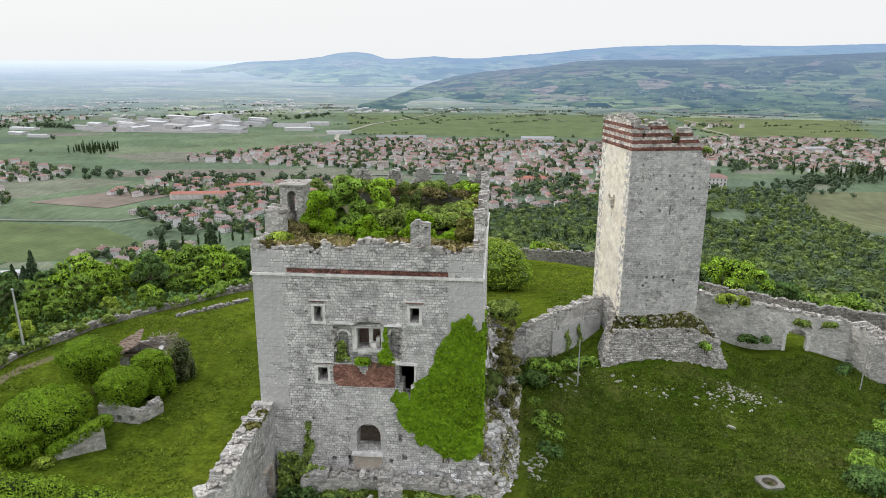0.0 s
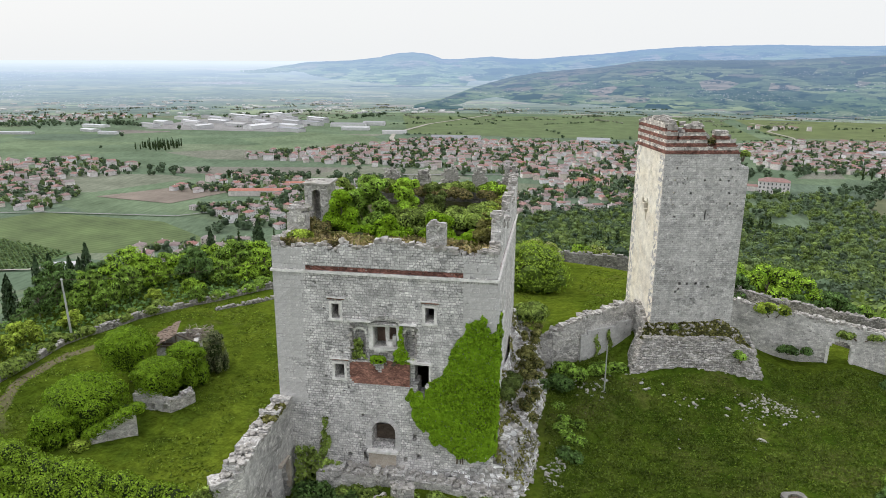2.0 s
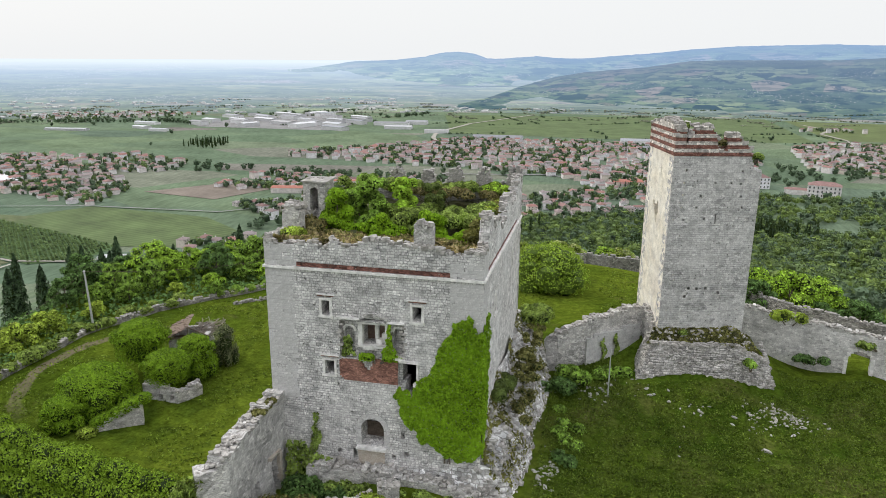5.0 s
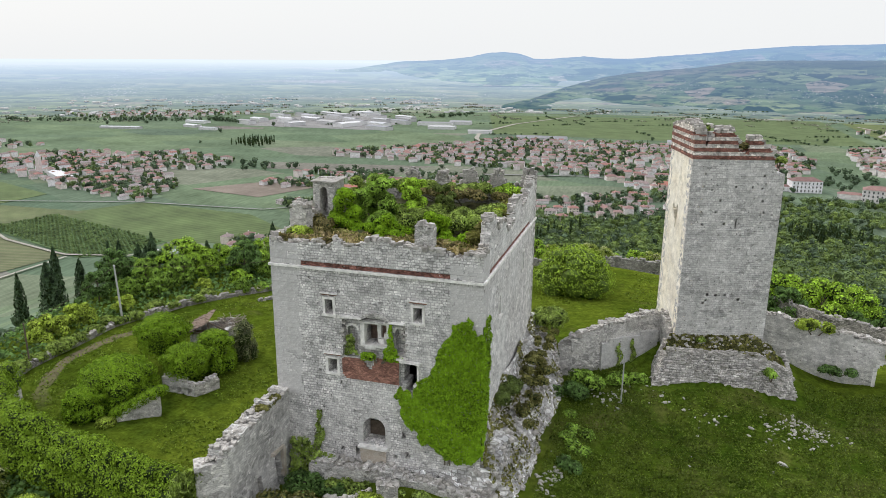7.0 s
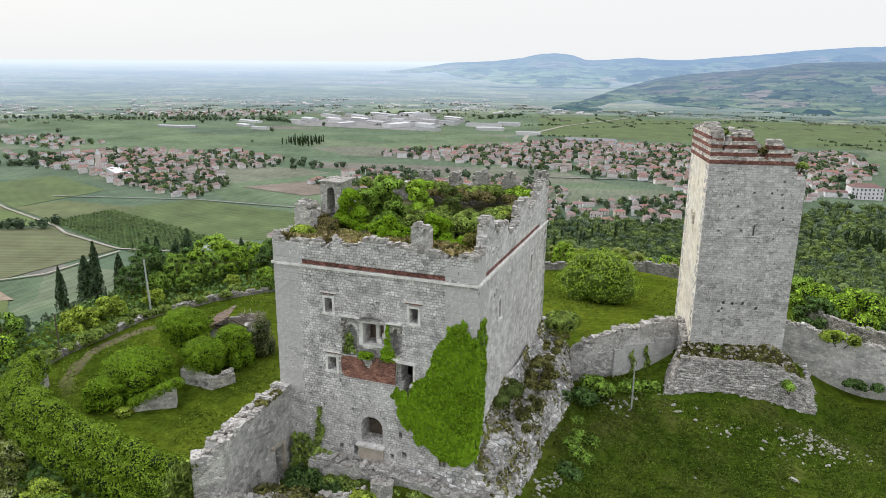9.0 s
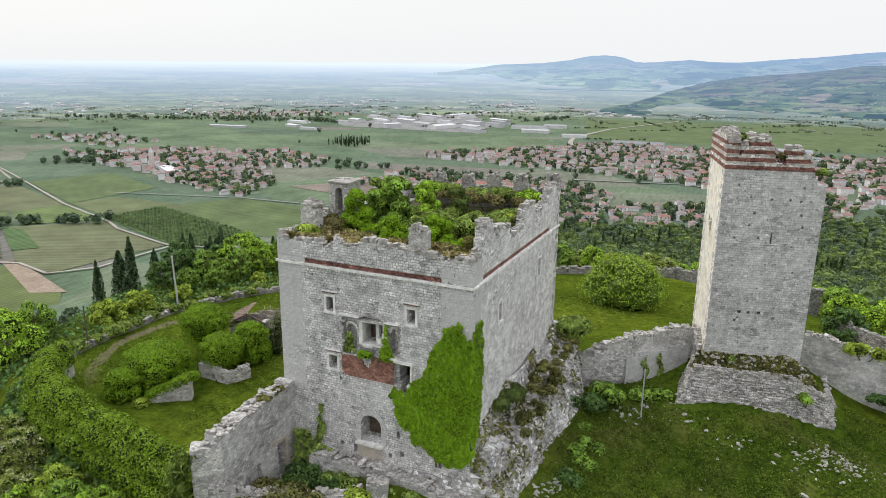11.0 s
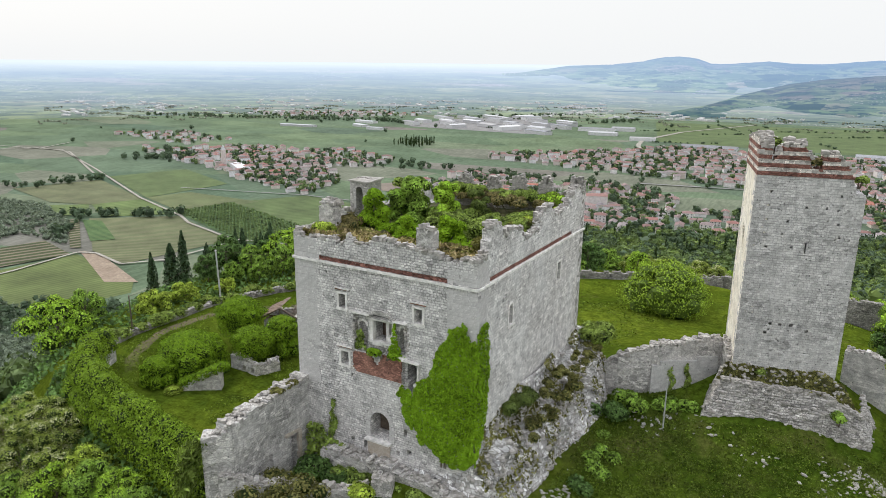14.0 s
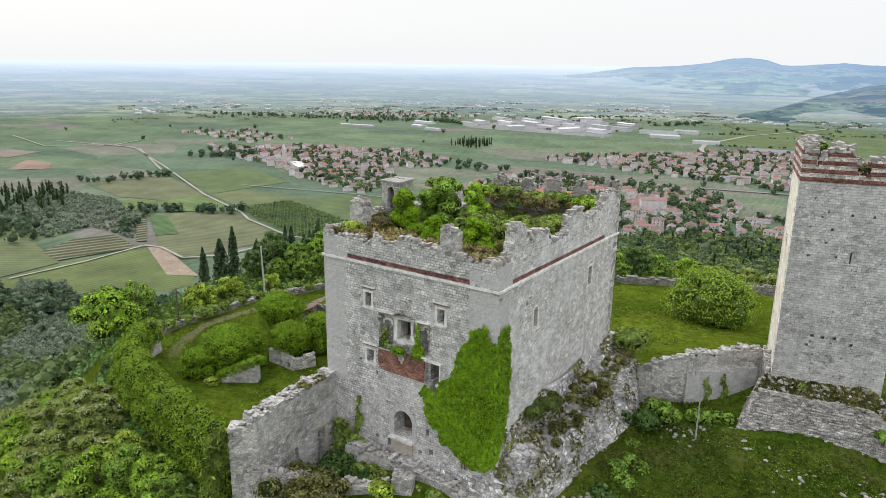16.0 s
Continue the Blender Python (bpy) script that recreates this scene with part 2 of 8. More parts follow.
def ground_material():
    m = Nodes("turf_and_fields", 1.0)
    m.put(m.bsdf.inputs["Specular IOR Level"], 0.0)
    p = m.pos()
    # castle lawn: fresh, dull and bare spots
    lawn = m.mix(m.ramp(m.noise(p, 0.06, 4.0, 0.6), (0.38, 0.0), (0.62, 1.0)), (0.045, 0.07, 0.007), (0.092, 0.122, 0.013))
    lawn = m.mix(m.ramp(m.noise(p, 0.35, 5.0, 0.7), (0.5, 0.0), (0.75, 0.6)), lawn, (0.026, 0.046, 0.008))
    lawn = m.mix(m.ramp(m.noise(p, 0.16, 5.0, 0.7), (0.6, 0.0), (0.72, 0.5)), lawn, (0.085, 0.07, 0.03))
    lawn = m.mix(1.0, lawn, m.ramp(m.noise(p, 2.2, 5.0, 0.75), (0.3, 0.6), (0.7, 1.4)), "MULTIPLY")
    lawn = m.mix(1.0, lawn, m.ramp(m.noise(p, 0.8, 4.0, 0.7), (0.3, 0.6), (0.7, 1.4)), "MULTIPLY")
    # the castle yard is rougher and darker than the mown lawns
    px, py = m.sep(p, 0), m.sep(p, 1)
    yard = m.mix(1.0, m.ramp(m.math("MULTIPLY", m.math("ADD", px, 1.0), 0.1), (0.0, 0.0), (1.0, 1.0)), m.ramp(m.math("MULTIPLY", m.math("SUBTRACT", 94.0, py), 0.2), (0.0, 0.0), (1.0, 1.0)), "MULTIPLY")
    rough = m.mix(m.ramp(m.noise(p, 0.22, 5.0, 0.7), (0.4, 0.0), (0.65, 1.0)), (0.032, 0.057, 0.006), (0.068, 0.1, 0.011))
    rough = m.mix(m.ramp(m.noise(p, 0.11, 5.0, 0.65), (0.5, 0.0), (0.68, 0.85)), rough, (0.085, 0.075, 0.032))
    rough = m.mix(1.0, rough, m.ramp(m.noise(p, 1.8, 5.0, 0.75), (0.3, 0.35), (0.7, 1.7)), "MULTIPLY")
    lawn = m.mix(yard, lawn, rough)
    # worn path curving round the garden
    ring = m.n.new("ShaderNodeVectorMath")
    ring.operation = "LENGTH"
    m.put(ring.inputs[0], m.add((47.0, -77.0, 0.0), m.mapping(p, (1, 1, 0)), 1.0))
    bend = m.math("ABSOLUTE", m.math("SUBTRACT", m.math("ADD", ring.outputs["Value"], m.math("MULTIPLY", m.noise(p, 0.25, 4.0), 2.4)), 19.2), 0.0)
    worn = m.mix(1.0, m.ramp(bend, (0.7, 0.95), (2.0, 0.0)), m.ramp(m.math("MULTIPLY", m.math("ADD", px, 66.0), 0.1), (0.0, 1.0), (1.0, 0.0)), "MULTIPLY")
    lawn = m.mix(worn, lawn, m.mix(m.noise(p, 1.2, 4.0, 0.7), (0.1, 0.085, 0.05), (0.2, 0.165, 0.12)))
    # woodland floor on the slopes
    wood = m.mix(m.noise(p, 0.05, 5.0, 0.7), (0.03, 0.052, 0.012), (0.062, 0.092, 0.024))
    # the plain: parcels of vineyard, meadow and ploughed earth
    parcel = m.voronoi(m.mapping(p, (0.0052, 0.011, 1), 0.45), 1.0, "Color", rand=0.85)
    # Blue raised in these field colours, putting haze over the plain into them.
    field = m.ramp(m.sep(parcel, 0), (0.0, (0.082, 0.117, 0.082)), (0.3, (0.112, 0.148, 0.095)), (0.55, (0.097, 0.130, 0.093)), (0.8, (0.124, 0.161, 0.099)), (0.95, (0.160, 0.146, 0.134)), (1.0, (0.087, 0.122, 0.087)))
    rows = m.n.new("ShaderNodeTexWave")
    m.put(rows.inputs["Vector"], m.mapping(p, (1, 1, 1), 0.4))
    rows.inputs["Scale"].default_value, rows.inputs["Distortion"].default_value = 0.11, 0.3
    field = m.mix(m.ramp(m.sep(parcel, 1), (0.3, 0.0), (0.5, 0.3)), field, m.mix(rows.outputs["Fac"], (0.08, 0.125, 0.07), (0.15, 0.185, 0.115)))
    field = m.mix(1.0, field, m.ramp(m.noise(p, 0.012, 5.0, 0.7), (0.3, 0.82), (0.7, 1.34)), "MULTIPLY")
    field = m.mix(1.0, field, m.ramp(m.noise(m.mapping(p, (0.25, 0.05, 1), 0.45), 1.0, 4.0, 0.65), (0.3, 0.78), (0.7, 1.25)), "MULTIPLY")
    # which of them, by height on the hill and distance
    dist = m.n.new("ShaderNodeVectorMath")
    dist.operation = "LENGTH"
    m.put(dist.inputs[0], m.add(p, (0.0, -85.0, 0.0), 1.0))
    z = m.sep(p, 2)
    on_hill = m.ramp(m.math("ADD", m.math("MULTIPLY", m.math("ADD", z, 106.0), 0.2), 0.0), (0.0, 0.0), (1.0, 1.0))
    on_top = m.ramp(m.math("MULTIPLY", m.math("ADD", z, 14.0), 0.25), (0.0, 0.0), (1.0, 1.0))
    far = m.ramp(m.math("MULTIPLY", dist.outputs["Value"], 0.001), (0.55, 1.0), (0.7, 0.0))
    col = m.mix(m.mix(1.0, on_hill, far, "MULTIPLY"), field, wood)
    col = m.mix(m.mix(1.0, on_top, far, "MULTIPLY"), col, lawn)
    m.bump(m.noise(p, 1.6, 5.0, 0.75), 0.6, 0.25)
    return m.done(col)


TURF = ground_material()
RUBBLE_ROCK = masonry("rubble_rock", (0.58, 0.555, 0.53), width=0.62, row=0.42, gap=0.05, spread=0.8, moss=0.8, bend=0.6, joint=0.4)
GRASS_DULL = foliage("dull_grass", (0.07, 0.09, 0.02), (0.16, 0.17, 0.045))
WHITE_BAND = masonry("pale_course_stone", (0.58, 0.54, 0.5), width=0.6, row=0.43, gap=0.02, spread=0.5, moss=0.4)
BRAMBLE = foliage("bramble_leaf", (0.075, 0.085, 0.025), (0.16, 0.15, 0.05))
LEAF_X = foliage("shadowy_leaf", (0.0352, 0.0576, 0.0064), (0.0880, 0.1280, 0.0192))
IVY_WALL = foliage("wall_ivy_leaf", (0.0720, 0.1305, 0.0000), (0.1485, 0.2565, 0.0030), uneven=0.5, clump=2.0)
MOUND_IVY = foliage("mound_ivy_leaf", (0.062, 0.125, 0.0), (0.15, 0.275, 0.0), uneven=0.5, clump=2.0)
LEAF_LAWN = foliage("young_green_leaf", (0.125, 0.22, 0.015), (0.24, 0.385, 0.03), uneven=0.5)
OLIVE_DARK = foliage("dull_olive_leaf", (0.06, 0.085, 0.035), (0.13, 0.155, 0.07))
BRUSH = mottled("grey_brushwood", (0.16, 0.13, 0.11), (0.3, 0.26, 0.22), 3.0)
# Blue raised in these greens: haze over the distance painted into the leaf.
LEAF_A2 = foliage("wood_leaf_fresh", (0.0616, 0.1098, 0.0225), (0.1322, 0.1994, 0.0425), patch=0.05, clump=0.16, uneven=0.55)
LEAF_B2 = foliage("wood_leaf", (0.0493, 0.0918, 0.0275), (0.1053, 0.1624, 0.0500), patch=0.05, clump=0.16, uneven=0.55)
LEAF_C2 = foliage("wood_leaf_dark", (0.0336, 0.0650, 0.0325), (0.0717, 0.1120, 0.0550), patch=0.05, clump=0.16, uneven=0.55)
RED_ROOF = mottled("red_tile_roof", (0.26, 0.1, 0.075), (0.36, 0.16, 0.12), 0.3)
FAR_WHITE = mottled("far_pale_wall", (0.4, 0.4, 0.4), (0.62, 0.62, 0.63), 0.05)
# Far trees: leaf colour paled to paint in the haze before them.
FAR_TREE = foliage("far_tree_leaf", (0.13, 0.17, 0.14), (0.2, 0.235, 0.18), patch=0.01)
SPIN = {}
MOSSY = mottled("mossy_turf", (0.03, 0.04, 0.012), (0.1, 0.095, 0.04), 0.8)
LOOSE_ONE = piece_stone("single_stone", (0.36, 0.345, 0.315), 0.5)
GRASS_DARK = foliage("rough_grass", (0.042, 0.074, 0.0), (0.085, 0.128, 0.004), clump=0.5, uneven=0.5)
BASE_RUBBLE = masonry("revetment_rubble", (0.45, 0.43, 0.405), width=0.55, row=0.3, gap=0.03, spread=0.4, moss=0.5, bend=0.5, joint=0.35)
# Cores: leaf self-shadowing painted as dark colour inside crowns, milder in LIGHT_CORE.
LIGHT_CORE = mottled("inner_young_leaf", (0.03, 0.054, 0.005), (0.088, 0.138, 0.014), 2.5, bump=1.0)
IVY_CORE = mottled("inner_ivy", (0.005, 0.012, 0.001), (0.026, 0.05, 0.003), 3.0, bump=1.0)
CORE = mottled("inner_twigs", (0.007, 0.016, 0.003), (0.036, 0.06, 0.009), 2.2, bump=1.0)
OLD_WALL = masonry("old_garden_wall", (0.3, 0.285, 0.265), spread=0.6, moss=0.8, bend=0.2, joint=0.4)


# ---- mesh helpers ----
def mesh_object(name, verts, faces, material, parent=None, label="", uvs=None, smooth=False, kind=""):
    me = bpy.data.meshes.new(name)
    me.from_pydata(verts, [], faces)
    if uvs is not None:
        layer = me.uv_layers.new(name="UVMap")
        layer.data.foreach_set("uv", np.asarray(uvs, dtype=np.float32).ravel())
    me.materials.append(material)
    if smooth:
        me.polygons.foreach_set("use_smooth", np.ones(len(me.polygons), dtype=bool))
    me.update()
    ob = new(name, me)
    if parent is not None:
        ob.parent = parent
    return tagged(ob, label=label, kind=kind)


def thing(name, label, category, at=(0, 0, 0), group="", kind="", rz=0.0):
    ob = new(name)
    ob.empty_display_size = 0.5
    ob.matrix_world = pose(*at, 0, 0, rz)
    return tagged(ob, label, category, group, kind)


class Build:
    """Collects faces with their wall metres as texture coordinates."""

    def __init__(self):
        self.v, self.f, self.uv = [], [], []

    def face(self, pts, uvs=None):
        i = len(self.v)
        pts = [Vector(p) for p in pts]
        self.v.extend(tuple(p) for p in pts)
        self.f.append(tuple(range(i, i + len(pts))))
        if uvs is None:
            nrm = (pts[1] - pts[0]).cross(pts[2] - pts[0])
            k = max(range(3), key=lambda a: abs(nrm[a]))
            a, b = ((1, 2), (0, 2), (0, 1))[k]
            uvs = [(p[a], p[b]) for p in pts]
        self.uv.extend(uvs)

    def hexa(self, c):
        """Eight corners: four below counter-clockwise, then four above."""
        for q in ((3, 2, 1, 0), (4, 5, 6, 7), (0, 1, 5, 4), (1, 2, 6, 5), (2, 3, 7, 6), (3, 0, 4, 7)):
            self.face([c[i] for i in q])

    def box(self, centre, size, rz=0.0, jitter=0.0, tilt=0.0):
        m = Matrix.Translation(centre) @ Euler((radians(random.uniform(-tilt, tilt)), radians(random.uniform(-tilt, tilt)), radians(rz))).to_matrix().to_4x4()
        sx, sy, sz = (s / 2 for s in size)
        cs = [(-sx, -sy, -sz), (sx, -sy, -sz), (sx, sy, -sz), (-sx, sy, -sz), (-sx, -sy, sz), (sx, -sy, sz), (sx, sy, sz), (-sx, sy, sz)]
        self.hexa([m @ Vector([a + random.uniform(-jitter, jitter) for a in c]) for c in cs])

    def lump(self, centre, size, jitter=0.18, rz=0.0, rings=4, sides=7):
        """A rounded stone or clod."""
        rot = Matrix.Rotation(radians(rz), 3, "Z")
        rows = []
        for r in range(rings + 1):
            a = math.pi * r / rings
            row = []
            for s in range(sides):
                b = math.tau * s / sides
                k = 1 + random.uniform(-jitter, jitter)
                e = Vector((math.sin(a) * math.cos(b) * size[0], math.sin(a) * math.sin(b) * size[1], math.cos(a) * size[2])) * (0.5 * k)
                row.append(Vector(centre) + rot @ e)
            rows.append(row)
        for r in range(rings):
            for s in range(sides):
                q = [rows[r + 1][s], rows[r + 1][(s + 1) % sides], rows[r][(s + 1) % sides], rows[r][s]]
                if r == 0:
                    q = [q[0], q[1], rows[0][0]]
                elif r == rings - 1:
                    q = [rows[rings][0], q[2], q[3]]
                self.face(q)

    def tube(self, pts, radii, sides=7, cap=True):
        rings = []
        for i, p in enumerate(pts):
            p = Vector(p)
            d = Vector(pts[min(i + 1, len(pts) - 1)]) - Vector(pts[max(i - 1, 0)])
            d.normalize()
            a = d.orthogonal().normalized()
            b = d.cross(a)
            rings.append([p + radii[i] * (math.cos(math.tau * s / sides) * a + math.sin(math.tau * s / sides) * b) for s in range(sides)])
        for i in range(len(rings) - 1):
            for s in range(sides):
                self.face([rings[i][s], rings[i][(s + 1) % sides], rings[i + 1][(s + 1) % sides], rings[i + 1][s]])
        if cap:
            self.face(rings[-1])
            self.face(rings[0][::-1])

    def sheet(self, fn, nu, nv):
        """A grid of fn(i, j) -> (point, uv)."""
        g = [[fn(i, j) for j in range(nv + 1)] for i in range(nu + 1)]
        base = len(self.v)
        for row in g:
            for p, _ in row:
                self.v.append(tuple(p))
        for i in range(nu):
            for j in range(nv):
                q = ((i, j), (i + 1, j), (i + 1, j + 1), (i, j + 1))
                self.f.append(tuple(base + a * (nv + 1) + b for a, b in q))
                self.uv.extend(g[a][b][1] for a, b in q)

    def make(self, name, material, parent=None, label="", smooth=False, kind=""):
        return mesh_object(name, self.v, self.f, material, parent, label, self.uv, smooth, kind)


def put_copy(base, m):
    """A copy at pose and scale m, whatever scale the first one stands at."""
    sx, sy, sz = base.scale
    return copy_thing(base, m @ Matrix.Diagonal((1 / sx, 1 / sy, 1 / sz, 1)))


def part(name, b, material, parent, label="", smooth=False):
    return b.make(name, material, parent, label, smooth)


def interp(points):
    xs, ys = [p[0] for p in points], [p[1] for p in points]
    return lambda u: float(np.interp(u, xs, ys))


def arch(u0, u1, v0, v1, depth=None, steps=6):
    """An opening with a round head, as a stack of courses."""
    r, out = (u1 - u0) / 2, []
    spring = v1 - r
    out.append((u0, u1, v0, spring, depth))
    for k in range(steps):
        h = (k + 1) / steps
        w = r * math.sqrt(max(0.0, 1 - (h - 0.5 / steps) ** 2))
        out.append((u0 + r - w, u0 + r + w, spring + r * k / steps, spring + r * h, depth))
    return out


def ruin_wall(b, p0, p1, z0, z1, thick, top=None, bottom=None, holes=(), cell=0.4, rough=0.035, batter=0.0, big=0.0, ragged=0.0):
    """A thick wall from p0 to p1 (its face to the right of that way), with a broken top, openings and recesses."""
    p0, p1 = Vector((*p0, 0)), Vector((*p1, 0))
    length = (p1 - p0).length
    way = (p1 - p0) / length
    out = Vector((way.y, -way.x, 0))
    hs = [(max(0.0, a), min(length, c), max(0.0, d - z0), min(z1 - z0, e - z0), f) for a, c, d, e, f in holes]

    def lines(n, edges):
        kept = [0.0, round(n, 3)]
        for e in sorted(edges):
            if all(abs(e - k) > 0.03 for k in kept):
                kept.append(round(e, 3))
        grid = [round(k, 3) for k in np.linspace(0, n, max(2, round(n / cell) + 1))]
        kept += [k for k in grid if all(abs(k - e) > cell * 0.3 for e in kept)]
        return sorted(set(kept))

    us, vs = lines(length, [h for q in hs for h in q[:2]]), lines(z1 - z0, [h for q in hs for h in q[2:4]])
    nu, nv = len(us) - 1, len(vs) - 1
    depth = np.zeros((nu + 2, nv + 2))
    depth[0, :] = depth[-1, :] = depth[:, 0] = depth[:, -1] = thick
    uc, vc = [(a + c) / 2 for a, c in zip(us, us[1:])], [(a + c) / 2 for a, c in zip(vs, vs[1:])]
    for i, u in enumerate(uc):
        t = (top(u) - z0 if top else 1e9) + random.uniform(-ragged, ragged)
        lo = bottom(u) - z0 if bottom else -1e9
        for j, v in enumerate(vc):
            if v > t or v < lo:
                depth[i + 1, j + 1] = thick
    for a, c, d, e, f in hs:
        for i, u in enumerate(uc):
            if a < u < c:
                for j, v in enumerate(vc):
                    if d < v < e:
                        depth[i + 1, j + 1] = thick if f is None else max(f, depth[i + 1, j + 1])
    seed = p0.x * 3.1 + p1.y * 1.7
    cache = {}

    def vert(i, j, d):
        key = (i, j, round(d, 3))
        if key not in cache:
            u, v = us[i], vs[j]
            q = Vector((u * 0.9 + seed, v * 0.9, d * 0.5))
            push = noise.noise(q * 2.1) * rough + (noise.noise(q * 0.35) * big if big else 0.0)
            side = noise.noise(q * 2.3 + Vector((7, 3, 1))) * rough
            lift = noise.noise(q * 2.7 + Vector((2, 9, 4))) * rough
            edge = 0.0 if i in (0, nu) else 1.0
            p = p0 + way * (u + side * edge) + out * (push + batter * (vs[-1] - v) - d if d < thick else push * 0.3 - d) + Vector((0, 0, z0 + v + lift * (j > 0)))
            cache[key] = len(b.v)
            b.v.append(tuple(p))
        return cache[key]

    def quad(keys, uvs):
        b.f.append(tuple(vert(*k) for k in keys))
        b.uv.extend(uvs)

    o = p0.x * way.x + p0.y * way.y
    for i in range(nu):
        for j in range(nv):
            d = depth[i + 1, j + 1]
            if d >= thick:
                continue
            u0, u1, v0, v1 = us[i] + o, us[i + 1] + o, vs[j] + z0, vs[j + 1] + z0
            quad([(i, j, d), (i + 1, j, d), (i + 1, j + 1, d), (i, j + 1, d)], [(u0, v0), (u1, v0), (u1, v1), (u0, v1)])
            quad([(i, j + 1, thick), (i + 1, j + 1, thick), (i + 1, j, thick), (i, j, thick)], [(u0, v1), (u1, v1), (u1, v0), (u0, v0)])
            e = depth[i, j + 1]
            if e > d:
                quad([(i, j, e), (i, j, d), (i, j + 1, d), (i, j + 1, e)], [(u0 - e + d, v0), (u0, v0), (u0, v1), (u0 - e + d, v1)])
            e = depth[i + 2, j + 1]
            if e > d:
                quad([(i + 1, j, d), (i + 1, j, e), (i + 1, j + 1, e), (i + 1, j + 1, d)], [(u1, v0), (u1 + e - d, v0), (u1 + e - d, v1), (u1, v1)])
            e = depth[i + 1, j]
            if e > d:
                quad([(i, j, e), (i + 1, j, e), (i + 1, j, d), (i, j, d)], [(u0, v0 - e + d), (u1, v0 - e + d), (u1, v0), (u0, v0)])
            e = depth[i + 1, j + 2]
            if e > d:
                quad([(i, j + 1, d), (i + 1, j + 1, d), (i + 1, j + 1, e), (i, j + 1, e)], [(u0, v1), (u1, v1), (u1, v1 + e - d), (u0, v1 + e - d)])


# ---- foliage helpers ----
RNG = np.random.default_rng(5)


def leaf_quads(points, normals, size, spread=0.36, long=1.4):
    """One small four-sided leaf or spray at each point."""
    n = len(points)
    nr = normals + RNG.normal(0, spread, (n, 3))
    nr /= np.linalg.norm(nr, axis=1)[:, None] + 1e-9
    a = np.cross(nr, RNG.normal(0, 1, (n, 3)))
    a /= np.linalg.norm(a, axis=1)[:, None] + 1e-9
    c = np.cross(nr, a)
    s = size * RNG.uniform(0.6, 1.4, (n, 1))
    q = np.stack([points - a * s * long / 2, points - c * s / 2 + nr * s * 0.12, points + a * s * long / 2, points + c * s / 2 + nr * s * 0.12], axis=1)
    return q.reshape(-1, 3)


def on_lumps(lumps, count, shell=0.25, under=-0.55):
    """Points and normals over the outside of a heap of ball-like lumps."""
    lumps = np.array(lumps, dtype=float)
    area = lumps[:, 3] * lumps[:, 4]
    pick = RNG.choice(len(lumps), count, p=area / area.sum())
    d = RNG.normal(0, 1, (count, 3))
    d /= np.linalg.norm(d, axis=1)[:, None]
    d[:, 2] = np.where(d[:, 2] < under, -d[:, 2], d[:, 2])
    rad = np.stack([lumps[pick, 3], lumps[pick, 3], lumps[pick, 4]], axis=1)
    k = 1 - shell * RNG.random((count, 1)) ** 1.5 + 0.1 * RNG.random((count, 1))
    p = lumps[pick, :3] + d * rad * k
    keep = np.ones(count, dtype=bool)
    for x, y, z, r, h in lumps:
        e = ((p - (x, y, z)) / (r, r, h))
        keep &= (e ** 2).sum(axis=1) > 0.5
    return p[keep], d[keep]


def leaf_mesh(name, quads, material, parent=None, label="", kind="", cores=(), core=None, ring=6, rows=3):
    """Leaves round rough cores; the default core colour is painted shade inside the crown."""
    verts = [quads]
    faces = [tuple(range(4 * i, 4 * i + 4)) for i in range(len(quads) // 4)]
    base = len(quads)
    for x, y, z, r, h in cores:
        cv = []
        for k in range(rows + 1):
            t = math.pi * k / rows
            for s in range(ring):
                w = 0.68 + 0.16 * random.random()
                cv.append((x + r * w * math.sin(t) * math.cos(math.tau * s / ring), y + r * w * math.sin(t) * math.sin(math.tau * s / ring), z + h * w * math.cos(t)))
        verts.append(np.array(cv))
        for k in range(rows):
            for s in range(ring):
                a, c, d, e = base + k * ring + s, base + (k + 1) * ring + s, base + (k + 1) * ring + (s + 1) % ring, base + k * ring + (s + 1) % ring
                faces.append((base, c, d) if k == 0 else (a, base + rows * ring, e) if k == rows - 1 else (a, c, d, e))
        base += len(cv)
    ob = mesh_object(name, np.concatenate(verts), faces, material, parent, label, kind=kind)
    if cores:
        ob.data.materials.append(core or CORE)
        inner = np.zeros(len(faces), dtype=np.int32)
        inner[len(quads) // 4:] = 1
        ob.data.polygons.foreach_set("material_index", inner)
    return ob


